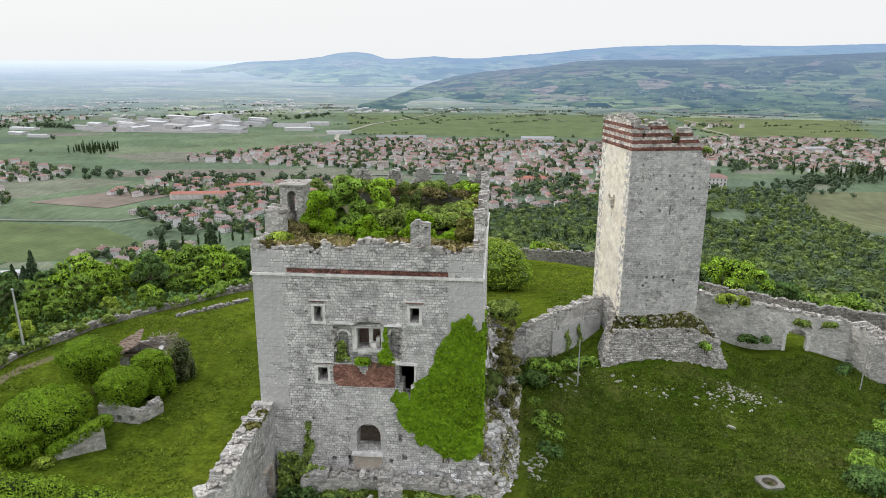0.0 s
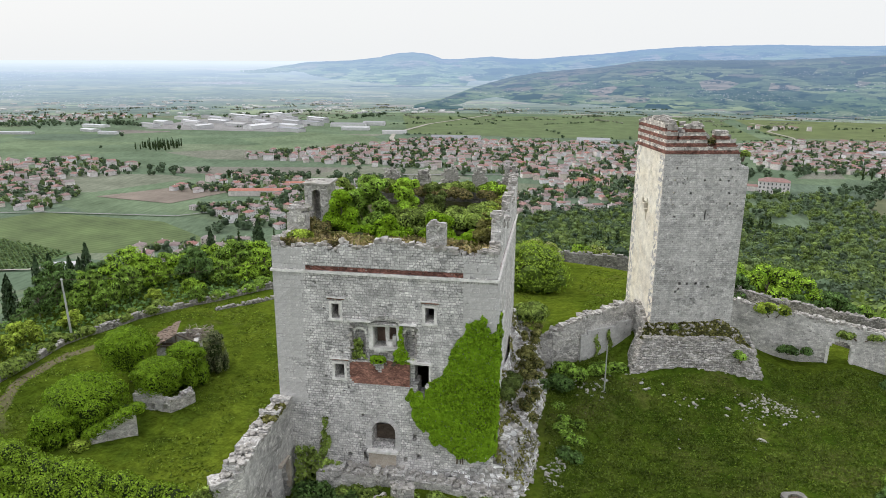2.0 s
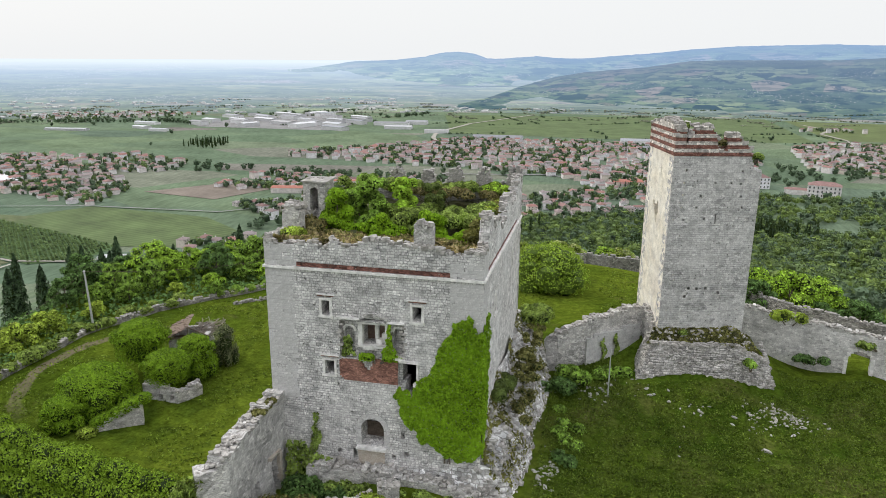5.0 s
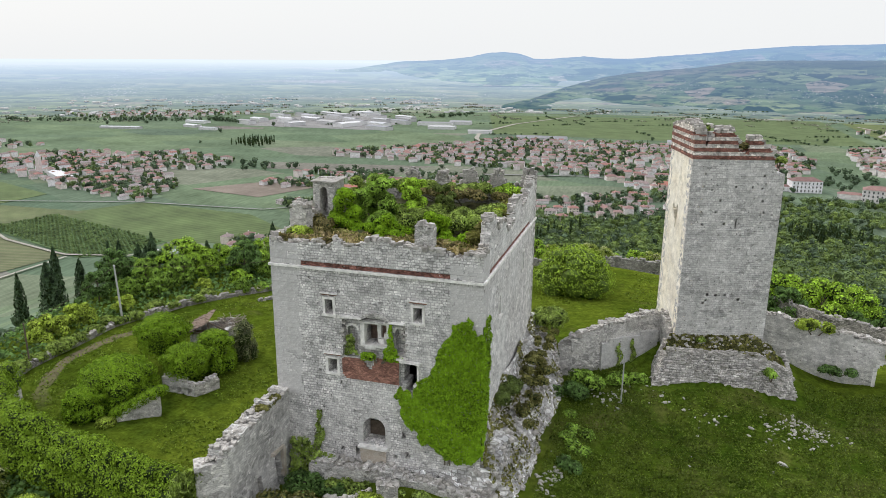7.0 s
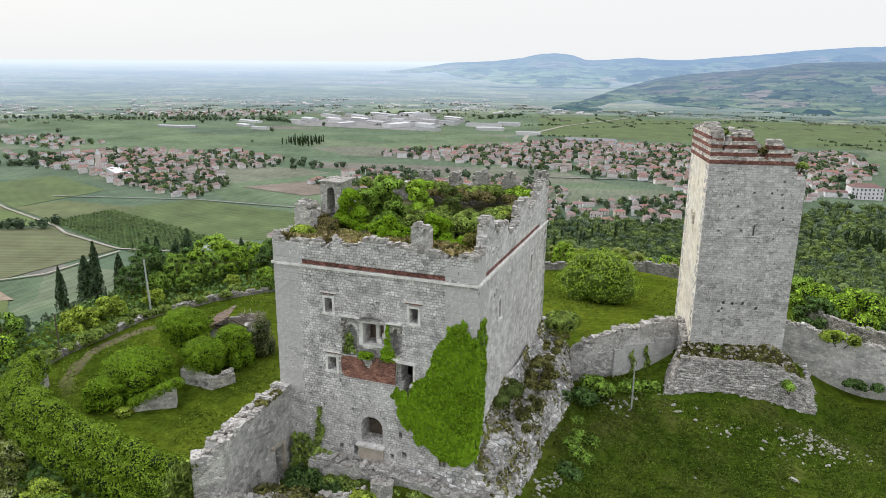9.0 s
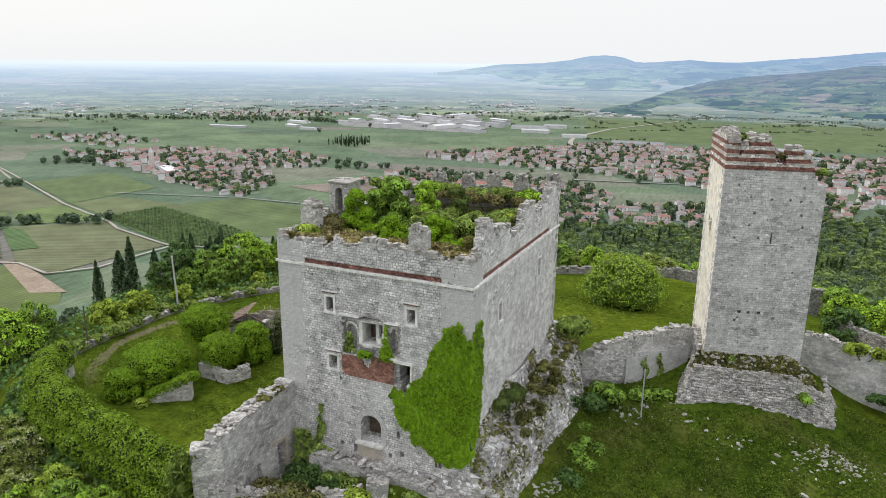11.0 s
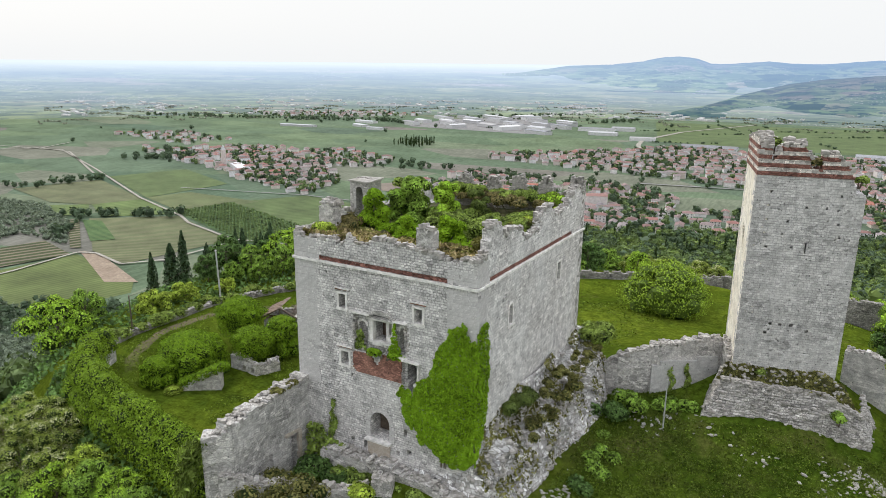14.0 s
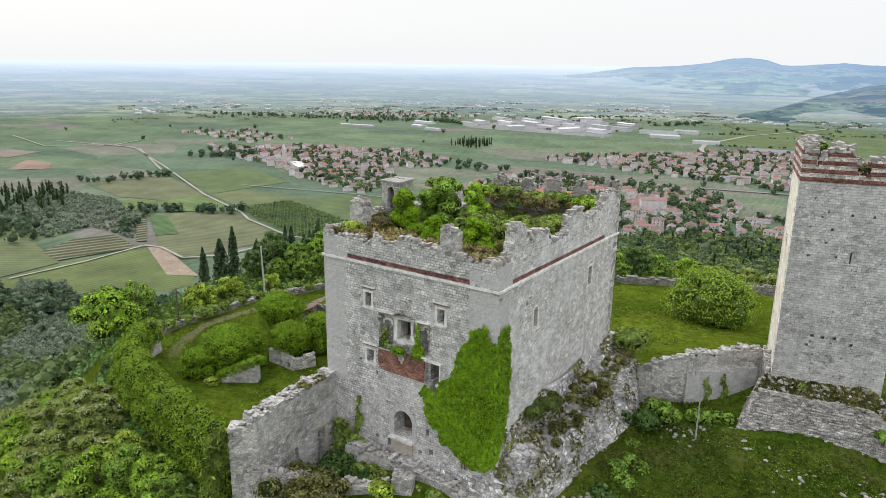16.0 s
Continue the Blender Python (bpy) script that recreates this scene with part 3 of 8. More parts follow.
def tree(name, label, height, width, leaf, count=2600, size=0.34, trunk=0.25, lumps=14, low=0.25, category="tree", flat=0.8, core=None):
    """Tapered trunk with limbs, and a crown of sprays round uneven lumps. Built at the origin."""
    top = thing(name, label, category)
    b = Build()
    r0 = max(0.08, height * 0.022)
    bend = [random.uniform(-0.06, 0.06) * height for _ in range(2)]
    tip = (bend[0], bend[1], height * 0.78)
    b.tube([(0, 0, -0.6), (0, 0, 0.1), (bend[0] * 0.3, bend[1] * 0.3, height * 0.35), tip], [r0 * 1.5, r0 * 1.15, r0 * 0.75, r0 * 0.15])
    heap = []
    for k in range(lumps):
        a = math.tau * (k * 0.382 + random.uniform(-0.06, 0.06))
        f = (k + 0.5) / lumps
        z = height * (low + (0.9 - low) * f)
        reach = width / 2 * (0.72 * math.sin(math.pi * (0.16 + 0.78 * f)) + 0.05) * random.uniform(0.75, 1.15)
        r = width * random.uniform(0.15, 0.25) * (1.1 - 0.35 * f)
        c = (bend[0] * f + reach * math.cos(a), bend[1] * f + reach * math.sin(a), z)
        heap.append((*c, r, r * flat))
        st = (bend[0] * 0.3, bend[1] * 0.3, height * min(0.6, 0.18 + 0.4 * f))
        b.tube([st, tuple((s + e) / 2 + random.uniform(-0.2, 0.2) for s, e in zip(st, c)), c], [r0 * 0.4, r0 * 0.25, r0 * 0.08], 5, False)
    part("trunk", b, BARK, top)
    p, n = on_lumps(heap, count, 0.4)
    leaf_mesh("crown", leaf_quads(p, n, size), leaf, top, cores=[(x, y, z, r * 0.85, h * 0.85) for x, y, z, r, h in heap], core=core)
    return top


def cypress_tree(name, label, height, width, count=1400, size=0.3):
    top = thing(name, label, "tree")
    b = Build()
    b.tube([(0, 0, -0.5), (0, 0, height * 0.5), (0, 0, height * 0.9)], [0.2, 0.12, 0.03])
    part("trunk", b, BARK, top)
    z = RNG.random(count) ** 1.15
    prof = np.interp(z, [0, 0.06, 0.3, 0.6, 0.85, 1.0], [0.45, 0.8, 1.0, 0.85, 0.5, 0.03]) * width / 2
    a = RNG.random(count) * math.tau
    wob = 1 + 0.16 * np.sin(3 * a + 9 * z) + RNG.normal(0, 0.1, count)
    p = np.stack([prof * wob * np.cos(a), prof * wob * np.sin(a), height * (0.05 + 0.95 * z)], axis=1)
    n = np.stack([np.cos(a), np.sin(a), np.full(count, 0.5)], axis=1)
    cores = [(0, 0, height * f, width / 2 * w, height * 0.17) for f, w in ((0.16, 0.85), (0.33, 1.0), (0.5, 0.95), (0.66, 0.75), (0.8, 0.5))]
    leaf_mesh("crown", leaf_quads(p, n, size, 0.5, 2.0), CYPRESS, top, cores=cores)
    return top


def bush(name, label, lumps, leaf, count=1500, size=0.22, category="bush", at=(0, 0, 0), stem=True):
    top = thing(name, label, category, at)
    if stem:
        for x, y, z, r, h in lumps[:3]:
            b = Build()
            b.tube([(x * 0.3, y * 0.3, -0.4), (x * 0.7, y * 0.7, z * 0.5), (x, y, z)], [0.09, 0.06, 0.03], 5, False)
            part("stem", b, BARK, top)
    p, n = on_lumps(lumps, count, 0.26)
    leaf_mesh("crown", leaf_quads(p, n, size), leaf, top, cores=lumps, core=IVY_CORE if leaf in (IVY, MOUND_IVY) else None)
    return top


# ---- the ground: hill, plain and horizon as one sheet ----
PLAIN = -112.0


def smooth(a, b, x):
    t = min(1.0, max(0.0, (x - a) / (b - a)))
    return t * t * (3 - 2 * t)


def bell(x, y, cx, cy, sx, sy):
    return math.exp(-((x - cx) / sx) ** 2 - ((y - cy) / sy) ** 2)


def plain_height(r):
    """The plain runs level, then lifts towards the horizon."""
    if r < 2000:
        return PLAIN
    far = 1 / (1 / 2000 - (r - 2000) / 2900 * (1 / 2000 - 1 / 26000))
    return 38 - 150 * r / far


def hill_height(x, y):
    z = -3.2 + 0.25 * noise.noise(Vector((x * 0.08, y * 0.08, 0)))
    z += 3.4 * bell(x, y, -8, 60, 13, 14)
    z += 1.8 * bell(x, y, 4, 84, 9, 12)
    z += 7.2 * bell(x, y, 21, 95, 10, 8.5)
    z += 3.6 * bell(x, y, 8, 98, 14, 11)
    z += 1.5 * bell(x, y, 21, 83, 11, 3.5)
    z += 1.6 * bell(x, y, 30, 60, 16, 10)
    z -= 2.6 * smooth(112, 140, y)
    z += 2.8 * smooth(34, 50, x) * smooth(70, 90, y) * (1 - smooth(100, 112, y))
    line = 47.5 - 0.27 * (x + 23)
    z -= 5 * smooth(0, 12, line - y) * smooth(-16, -24, x)
    return z


def ground_height(x, y):
    dx, dy = x + 6, y - 88
    a = math.atan2(dx, dy)
    d = math.hypot(dx, dy)
    back = 0.5 + 0.5 * math.cos(a - 0.5)
    edge = 62 + 10 * math.cos(a + 1.2) + 4 * math.sin(3 * a)
    if dy < -20:
        edge -= 10 * smooth(0, 40, -dy - 20)
    foot = 300 + 380 * back ** 1.5
    s = min(1.0, max(0.0, (d - edge) / (foot - edge)))
    fall = 1 - (1 - s) ** 1.9
    roll = 5 * noise.noise(Vector((x * 0.012, y * 0.012, 3))) * smooth(0.02, 0.3, s) * (1 - s)
    low = plain_height(math.hypot(x, y))
    return hill_height(x, y) * (1 - fall) + low * fall + roll


RINGS = [0.0] + [1.1 * k for k in range(1, 76)]
while RINGS[-1] < 4850:
    RINGS.append(RINGS[-1] * 1.035)
RINGS[-1] = 4900.0
NEAR_RINGS = [r for r in RINGS if r < 2000]
FAR_RINGS = [r for r in RINGS if r >= NEAR_RINGS[-1]]


def make_ring(name, rings, material, n=300):
    """Rings of ground round the castle, from the first radius to the last."""
    verts, faces = [], []
    for r in rings:
        for s in range(n):
            a = math.tau * s / n
            x, y = -4 + r * math.sin(a), 85 + r * math.cos(a)
            verts.append((x, y, ground_height(x, y)))
    for k in range(len(rings) - 1):
        for s in range(n):
            t = (s + 1) % n
            faces.append((k * n + s, k * n + t, (k + 1) * n + t, (k + 1) * n + s))
    return mesh_object(name, verts, faces, material, smooth=True)


tagged(make_ring("ground", NEAR_RINGS, TURF), "grassy castle hill above a plain of fields", "ground", kind="structure")


# ---- the keep ----
KX0, KX1, KY0, KY1 = -21.35, -1.15, 56.7, 83.4


def stones_along(b, p0, p1, top, count, size=(0.36, 0.32, 0.24), depth=1.8, inward=(0, 1), sink=0.0, boxy=0.6):
    """Loose stones lying on a broken wall head."""
    p0, p1 = Vector(p0), Vector(p1)
    length = (p1 - p0).length
    for _ in range(count):
        u = random.uniform(0.1, length - 0.1)
        p = p0 + (p1 - p0) * (u / length) + Vector(inward) * random.uniform(0.05, depth)
        s = random.uniform(0.6, 1.5)
        z = top(u) + size[2] * s * 0.3 + random.uniform(-0.1, 0.12) - sink
        if random.random() < boxy:
            b.box((p.x, p.y, z), (size[0] * s, size[1] * s, size[2] * s), random.uniform(-25, 25) + 90 * (random.random() < 0.4), 0.05, 9)
        else:
            b.lump((p.x, p.y, z), (size[0] * s, size[1] * s, size[2] * s), 0.2, random.uniform(0, 180), 3, 6)


def frame_stones(parent, x0, x1, z0, z1, y, w=0.22, out=0.07, material=None, cap=True):
    """White dressed surround of a rectangular window in the front wall: jambs, lintel, sill."""
    m = material or WHITE_STONE
    for name, c, s in (("jamb", ((x0 - w / 2), y, (z0 + z1) / 2), (w, 0.4, z1 - z0)), ("jamb", ((x1 + w / 2), y, (z0 + z1) / 2), (w, 0.4, z1 - z0)),
                       ("lintel", ((x0 + x1) / 2, y, z1 + w / 2 + 0.002), (x1 - x0 + 2 * w, 0.42, w)), ("sill", ((x0 + x1) / 2, y - 0.05, z0 - w / 2 - 0.002), (x1 - x0 + 2 * w + 0.12, 0.5, w))):
        b = Build()
        b.box((c[0], c[1] + 0.2 - out, c[2]), s, 0, 0.012)
        part(name, b, m, parent)
    if cap:
        b = Build()
        b.box(((x0 + x1) / 2 + 0.05, y - 0.02, z1 + w + 0.26), (x1 - x0 + 2 * w + 0.3, 0.3, 0.1), 0, 0.015)
        part("hood", b, BRICK, parent, "thin red brick hood")
        b = Build()
        b.box(((x0 + x1) / 2 + 0.05, y - 0.05, z1 + w + 0.36), (x1 - x0 + 2 * w + 0.5, 0.36, 0.09), 0, 0.015)
        part("hood_slab", b, WHITE_STONE, parent)


def make_keep():
    keep = thing("castle_keep", "roofless square keep of pale grey stone, overgrown inside", "castle ruin", (0, 0, 0))
    fx = lambda x: x - KX0
    holes = [(fx(-15.98), fx(-15.2), 15.55, 16.95, None), (fx(-7.45), fx(-6.62), 15.65, 17.05, None), (fx(-15.87), fx(-14.95), 9.75, 11.1, None)]
    holes += arch(fx(-12.5), fx(-10.26), 2.95, 5.6, 1.7)
    holes += [(fx(-14.35), fx(-8.2), 11.6, 15.15, 0.55), (fx(-12.2), fx(-10.0), 15.35, 15.55, 0.7), (fx(-14.6), fx(-8.9), 15.3, 15.5, 0.2)]
    holes += [(fx(-12.3), fx(-10.1), 12.8, 14.92, None)]
    holes += arch(fx(-14.05), fx(-13.05), 12.0, 14.5, 1.2) + arch(fx(-9.35), fx(-8.45), 12.2, 14.7, 1.2)
    holes += [(fx(-8.5), fx(-7.08), 9.6, 11.7, None), (fx(-8.15), fx(-7.25), 8.4, 9.6, None), (fx(-8.85), fx(-8.5), 9.3, 11.6, 0.5)]
    holes += [(fx(-14.4), fx(-9.0), 9.3, 11.45, 0.12), (fx(-18.3), fx(-4.1), 19.95, 20.38, 0.3)]
    holes += [(fx(-13.35), fx(-12.95), 1.2, 2.3, 0.9), (fx(-14.9), fx(-14.5), 1.6, 2.1, 0.6), (fx(-8.3), fx(-7.8), 1.9, 2.6, 0.7), (fx(-9.5), fx(-9.1), 1.6, 2.1, 0.6), (fx(-8.6), fx(-8.25), 3.9, 4.6, 0.5)]
    random.seed(11)
    for _ in range(34):
        x, z = random.uniform(-18.3, -1.5), random.uniform(5, 19)
        s = random.uniform(0.13, 0.26)
        holes.append((fx(x), fx(x) + s, z, z + s * 0.9, 0.3))
    b = Build()
    top = interp([(0, 22.35), (1.2, 21.9), (3.0, 21.95), (4.6, 22.25), (5.3, 21.9), (6.0, 21.85), (6.4, 22.6), (6.9, 22.5), (7.2, 22.05), (8.9, 22.25), (9.7, 22.8), (11.5, 22.85), (12.2, 22.5), (15.9, 22.45), (17.0, 22.05), (18.1, 21.8), (19.0, 22.3), (20.2, 22.2)])
    ruin_wall(b, (KX0, KY0), (KX1, KY0), -1.0, 21.5, 2.0, bottom=interp([(0, -0.5), (20.2, -0.8)]), holes=holes, cell=0.42)
    part("front_wall", b, STONE, keep)
    b = Build()
    ruin_wall(b, (KX0, KY0), (KX1, KY0), 21.502, 23.4, 0.75, top=top, cell=0.2, rough=0.06, ragged=0.09)
    part("parapet", b, STONE, keep, "broken parapet with missing stones")

    b = Build()
    stop = interp([(0, 22.2), (1.2, 22.3), (2.0, 22.7), (2.2, 24.7), (3.0, 25.0), (4.1, 24.7), (4.9, 24.0), (5.5, 23.2), (6.2, 23.9), (7.0, 23.6), (8.6, 23.4), (9.4, 22.5), (10.5, 22.2), (12.9, 22.3), (13.6, 23.7), (15.0, 24.3), (16.2, 24.3), (17.2, 23.2), (18.6, 22.9), (20.0, 23.4), (21.2, 23.2), (22.0, 24.0), (23.0, 24.9), (24.4, 25.1), (25.2, 24.4), (26.7, 25.0)])
    sholes = arch(6.38, 7.23, 14.5, 16.6, 1.2) + [(18.63, 19.58, 15.6, 17.6, None), (2.18, 22.68, 19.95, 20.38, 0.3), (4.9, 5.2, 17.2, 17.7, 0.6), (5.3, 5.9, 17.6, 17.85, 0.4)]
    for _ in range(16):
        y, z = random.uniform(2, 25), random.uniform(9, 19)
        s = random.uniform(0.13, 0.24)
        sholes.append((y, y + s, z, z + s, 0.3))
    ruin_wall(b, (KX1, KY0 + 0.12), (KX1, KY1), -0.8, 21.8, 2.0, holes=sholes, cell=0.45)
    part("side_wall", b, STONE_SIDE, keep)
    b = Build()
    ruin_wall(b, (KX1, KY0 + 0.76), (KX1, KY1), 21.802, 25.6, 0.85, top=lambda u: stop(u + 0.76), cell=0.24, rough=0.09, ragged=0.2)
    part("parapet", b, STONE_SIDE, keep, "crumbling parapet with stumps of merlons")

    b = Build()
    merlon = interp([(0, 25.4), (1.5, 25.5), (1.7, 23.6), (3.6, 23.4), (3.9, 25.3), (5.2, 25.3), (5.6, 23.2), (7.0, 23.1), (7.3, 25.1), (8.8, 25.1), (9.2, 23), (10.6, 23.3), (10.9, 24.8), (12.0, 24.7), (12.4, 23.2), (14.2, 23.2), (14.7, 24.9), (16, 25), (16.4, 23.2), (20.5, 22.8)])
    ruin_wall(b, (KX1, KY1), (KX0, KY1), -6, 25.9, 1.1, top=lambda u: merlon(u) + 0.35 * noise.noise(Vector((u * 2.2, 3, 1))), ragged=0.45, cell=0.3, rough=0.14)
    part("back_wall", b, OLD_STONE, keep)
    b = Build()
    wtop = interp([(0, 22.8), (6, 22.4), (14, 22.3), (20, 23.2), (21.5, 24.0), (22.5, 22.4), (25.9, 22.4)])
    ruin_wall(b, (KX0, KY1), (KX0, KY0 + 0.12), -6, 21.5, 2.0, cell=0.45)
    part("west_wall", b, STONE_SIDE, keep)
    b = Build()
    ruin_wall(b, (KX0, KY1), (KX0, KY0 + 0.76), 21.502, 24.4, 0.8, top=wtop, ragged=0.2, cell=0.26, rough=0.09)
    part("parapet", b, STONE_SIDE, keep, "crumbling parapet")

    # broken heads
    for p0, p1, t, n, inward in (((KX0, KY0), (KX1, KY0), top, 170, (0, 0.35)), ((KX1, KY0), (KX1, KY1), stop, 330, (-0.42, 0)), ((KX1, KY1), (KX0, KY1), merlon, 200, (0, -0.55)), ((KX0, KY1), (KX0, KY0), wtop, 150, (0.4, 0))):
        b = Build()
        stones_along(b, p0, p1, t, n, inward=inward)
        part("broken_wall_head", b, LOOSE, keep, "loose pale stones on the broken wall head")["kind"] = "stuff"

    # the stump of a merlon on the front
    b = Build()
    ruin_wall(b, (-7.35, KY0 + 0.15), (-5.72, KY0 + 0.15), 22.2, 24.9, 1.1, top=interp([(0, 24.3), (0.4, 24.7), (1.1, 24.6), (1.63, 24.1)]), cell=0.22, rough=0.16, ragged=0.2)
    part("merlon_stump", b, RUBBLE, keep)
    b = Build()
    stones_along(b, (-7.35, KY0 + 0.2), (-5.72, KY0 + 0.2), lambda u: 24.5 - 0.35 * abs(u - 0.8), 22, (0.4, 0.35, 0.28), 0.9)
    part("merlon_head", b, LOOSE, keep)["kind"] = "stuff"

    # string course and red band
    for name, pts in (("string_course", [(KX0 - 0.16, KY0 - 0.16), (KX1 + 0.16, KY0 - 0.16), (KX1 + 0.16, KY1 + 0.1)]), ("string_course", [(KX0 - 0.16, KY1 + 0.1), (KX0 - 0.16, KY0 - 0.15)])):
        b = Build()
        for p, q in zip(pts, pts[1:]):
            ruin_wall(b, p, q, 19.7, 19.92, 0.3, cell=0.5, rough=0.03)
        part(name, b, WHITE_STONE, keep, "thin projecting pale string course")
    b = Build()
    dots = [(k * 1.27 + 0.4 + random.uniform(-0.15, 0.15), k * 1.27 + 0.58, 20.08, 20.22, None) for k in range(11)]
    ruin_wall(b, (-18.28, KY0 + 0.06), (-4.12, KY0 + 0.06), 19.96, 20.36, 0.2, cell=0.3, rough=0.05, holes=dots, ragged=0.04, top=lambda u: 20.36 + 0.05 * noise.noise(Vector((u, 0, 0))))
    part("brick_band", b, RED_BAND, keep, "band of dark red brick with beam holes")
    b = Build()
    ruin_wall(b, (KX1 - 0.08, KY0 + 2.32), (KX1 - 0.08, KY0 + 22.78), 19.96, 20.36, 0.2, cell=0.35, rough=0.05)
    part("brick_band", b, RED_BAND, keep, "band of dark red brick")

    # windows
    for x0, x1, z0, z1 in ((-15.98, -15.2, 15.55, 16.95), (-7.45, -6.62, 15.65, 17.05), (-15.87, -14.95, 9.75, 11.1)):
        w = new("window")
        w.parent = keep
        frame_stones(w, x0, x1, z0, z1, KY0)
        if z1 > 16.96 or z1 < 16.9:
            continue
        b = Build()
        b.box(((x0 + x1) / 2 + 0.06, KY0 + 0.9, (z0 + z1) / 2), (0.16, 0.16, z1 - z0))
        part("mullion", b, WHITE_STONE, w)
    w = new("side_window")
    w.parent = keep
    for name, y, z, sy, sz in (("jamb", 75.34, 16.6, 0.2, 2.0), ("jamb", 76.51, 16.6, 0.2, 2.0), ("lintel", 75.92, 17.72, 1.5, 0.24), ("sill", 75.92, 15.48, 1.7, 0.24), ("hood_slab", 75.92, 18.3, 1.7, 0.12)):
        b = Build()
        b.box((KX1 - 0.1, y, z), (0.34, sy, sz), 0, 0.012)
        part(name, b, WHITE_STONE, w)
    w = new("arched_side_window")
    w.parent = keep
    for k in range(7):
        a = math.pi * (k + 0.5) / 7
        b = Build()
        b.box((KX1 - 0.08, KY0 + 6.925 - 0.54 * math.cos(a), 16.15 + 0.54 * math.sin(a)), (0.3, 0.24, 0.24), 0, 0.02)
        part("voussoir", b, WHITE_STONE, w)
    for y in (KY0 + 6.38, KY0 + 7.46):
        b = Build()
        b.box((KX1 - 0.08, y, 15.3), (0.3, 0.22, 1.5), 0, 0.02)
        part("jamb", b, WHITE_STONE, w)
    b = Build()
    b.box((KX1 - 0.04, KY0 + 6.92, 14.4), (0.4, 1.5, 0.2), 0, 0.02)
    part("sill", b, WHITE_STONE, w)

    # the loggia: dressed opening between two round-headed niches, flat arch, brick panel under it
    lg = new("loggia")
    lg.parent = keep
    y = KY0 + 0.55
    for name, c, s in (("jamb", (-12.5, y + 0.02, 13.85), (0.42, 0.55, 2.5)), ("jamb", (-9.95, y + 0.02, 13.8), (0.3, 0.55, 2.6)), ("lintel", (-11.25, y - 0.03, 15.02), (3.1, 0.6, 0.22)), ("sill", (-11.3, y - 0.08, 12.72), (2.5, 0.6, 0.22)),
                       ("pier", (-11.15, y + 0.75, 13.85), (0.34, 0.4, 2.0)), ("broken_block", (-11.7, y - 0.22, 12.66), (1.0, 0.5, 0.4)), ("broken_block", (-10.85, y + 0.5, 13.05), (0.5, 0.5, 0.5)), ("broken_block", (-10.5, y + 0.7, 13.3), (0.35, 0.4, 0.9)),
                       ("cornice", (-13.45, KY0 - 0.06, 15.5), (2.2, 0.5, 0.16)), ("cornice", (-8.95, KY0 - 0.06, 15.42), (1.5, 0.5, 0.13)), ("ledge", (-8.95, KY0 + 0.12, 11.95), (1.5, 0.7, 0.16)),
                       ("door_lintel", (-7.75, KY0 - 0.08, 11.78), (1.9, 0.5, 0.16)), ("door_jamb", (-6.98, KY0 - 0.02, 10.75), (0.2, 0.4, 1.9)), ("door_foot", (-7.12, KY0 - 0.06, 9.6), (0.5, 0.5, 0.26))):
        b = Build()
        b.box(c, s, random.uniform(-6, 6) if "broken" in name else 0, 0.03, 4 if "broken" in name else 0)
        part(name, b, WHITE_STONE, lg)
    for x0, x1, z0, z1 in ((-14.05, -13.05, 12.1, 14.5), (-9.35, -8.45, 12.3, 14.7)):
        for k in range(7):
            a = math.pi * (k + 0.5) / 7
            r = (x1 - x0) / 2 + 0.1
            b = Build()
            b.box(((x0 + x1) / 2 - r * math.cos(a), y - 0.03, z1 - r + 0.1 + r * math.sin(a)), (0.24, 0.2, 0.24), 0, 0.03, 3)
            part("niche_voussoir", b, WHITE_STONE, lg)
    b = Build()
    ruin_wall(b, (-14.45, KY0 - 0.02), (-8.86, KY0 - 0.02), 9.32, 12.05, 0.14, cell=0.2, rough=0.05, top=interp([(0, 11.35), (1.4, 11.6), (2.3, 11.2), (2.6, 10.4), (3.0, 10.6), (3.3, 11.5), (4.6, 11.75), (5.6, 11.9)]), bottom=interp([(0, 9.9), (0.35, 9.35), (5.6, 9.32)]), ragged=0.1)
    part("brick_panel", b, BRICK, lg, "worn and broken red brick panel")
    b = Build()
    for k in range(15):
        a = radians(40 + 100 * k / 14)
        b.box((-11.05 - 1.95 * math.cos(a), KY0 - 0.04, 14.45 + 1.5 * math.sin(a)), (0.2, 0.3, 0.34), 0, 0.03, 6)
    part("relieving_arch", b, RUBBLE, lg)["kind"] = "stuff"
    b = Build()
    for k in range(46):
        sx = random.choice((-14.4, -8.3))
        b.box((sx + random.uniform(-0.25, 0.25), KY0 + random.uniform(0.02, 0.5), random.uniform(11.6, 15.2)), (0.3, 0.34, 0.2), 0, 0.05, 8)
    for k in range(30):
        b.lump((random.uniform(-14.3, -8.6), KY0 + random.uniform(0.1, 0.5), 11.72 + random.uniform(-0.1, 0.15)), (0.4, 0.35, 0.24), 0.25, random.uniform(0, 180), 3, 6)
    part("broken_edge", b, LOOSE, lg)["kind"] = "stuff"
    b = Build()
    b.box((-11.2, KY0 + 2.6, 13.4), (6.4, 0.3, 4.2))
    part("inner_wall", b, BROWN_PLASTER, lg, "brown plastered inner wall")

    # the arched niche below: voussoirs, jambs, sill
    ar = new("arched_opening")
    ar.parent = keep
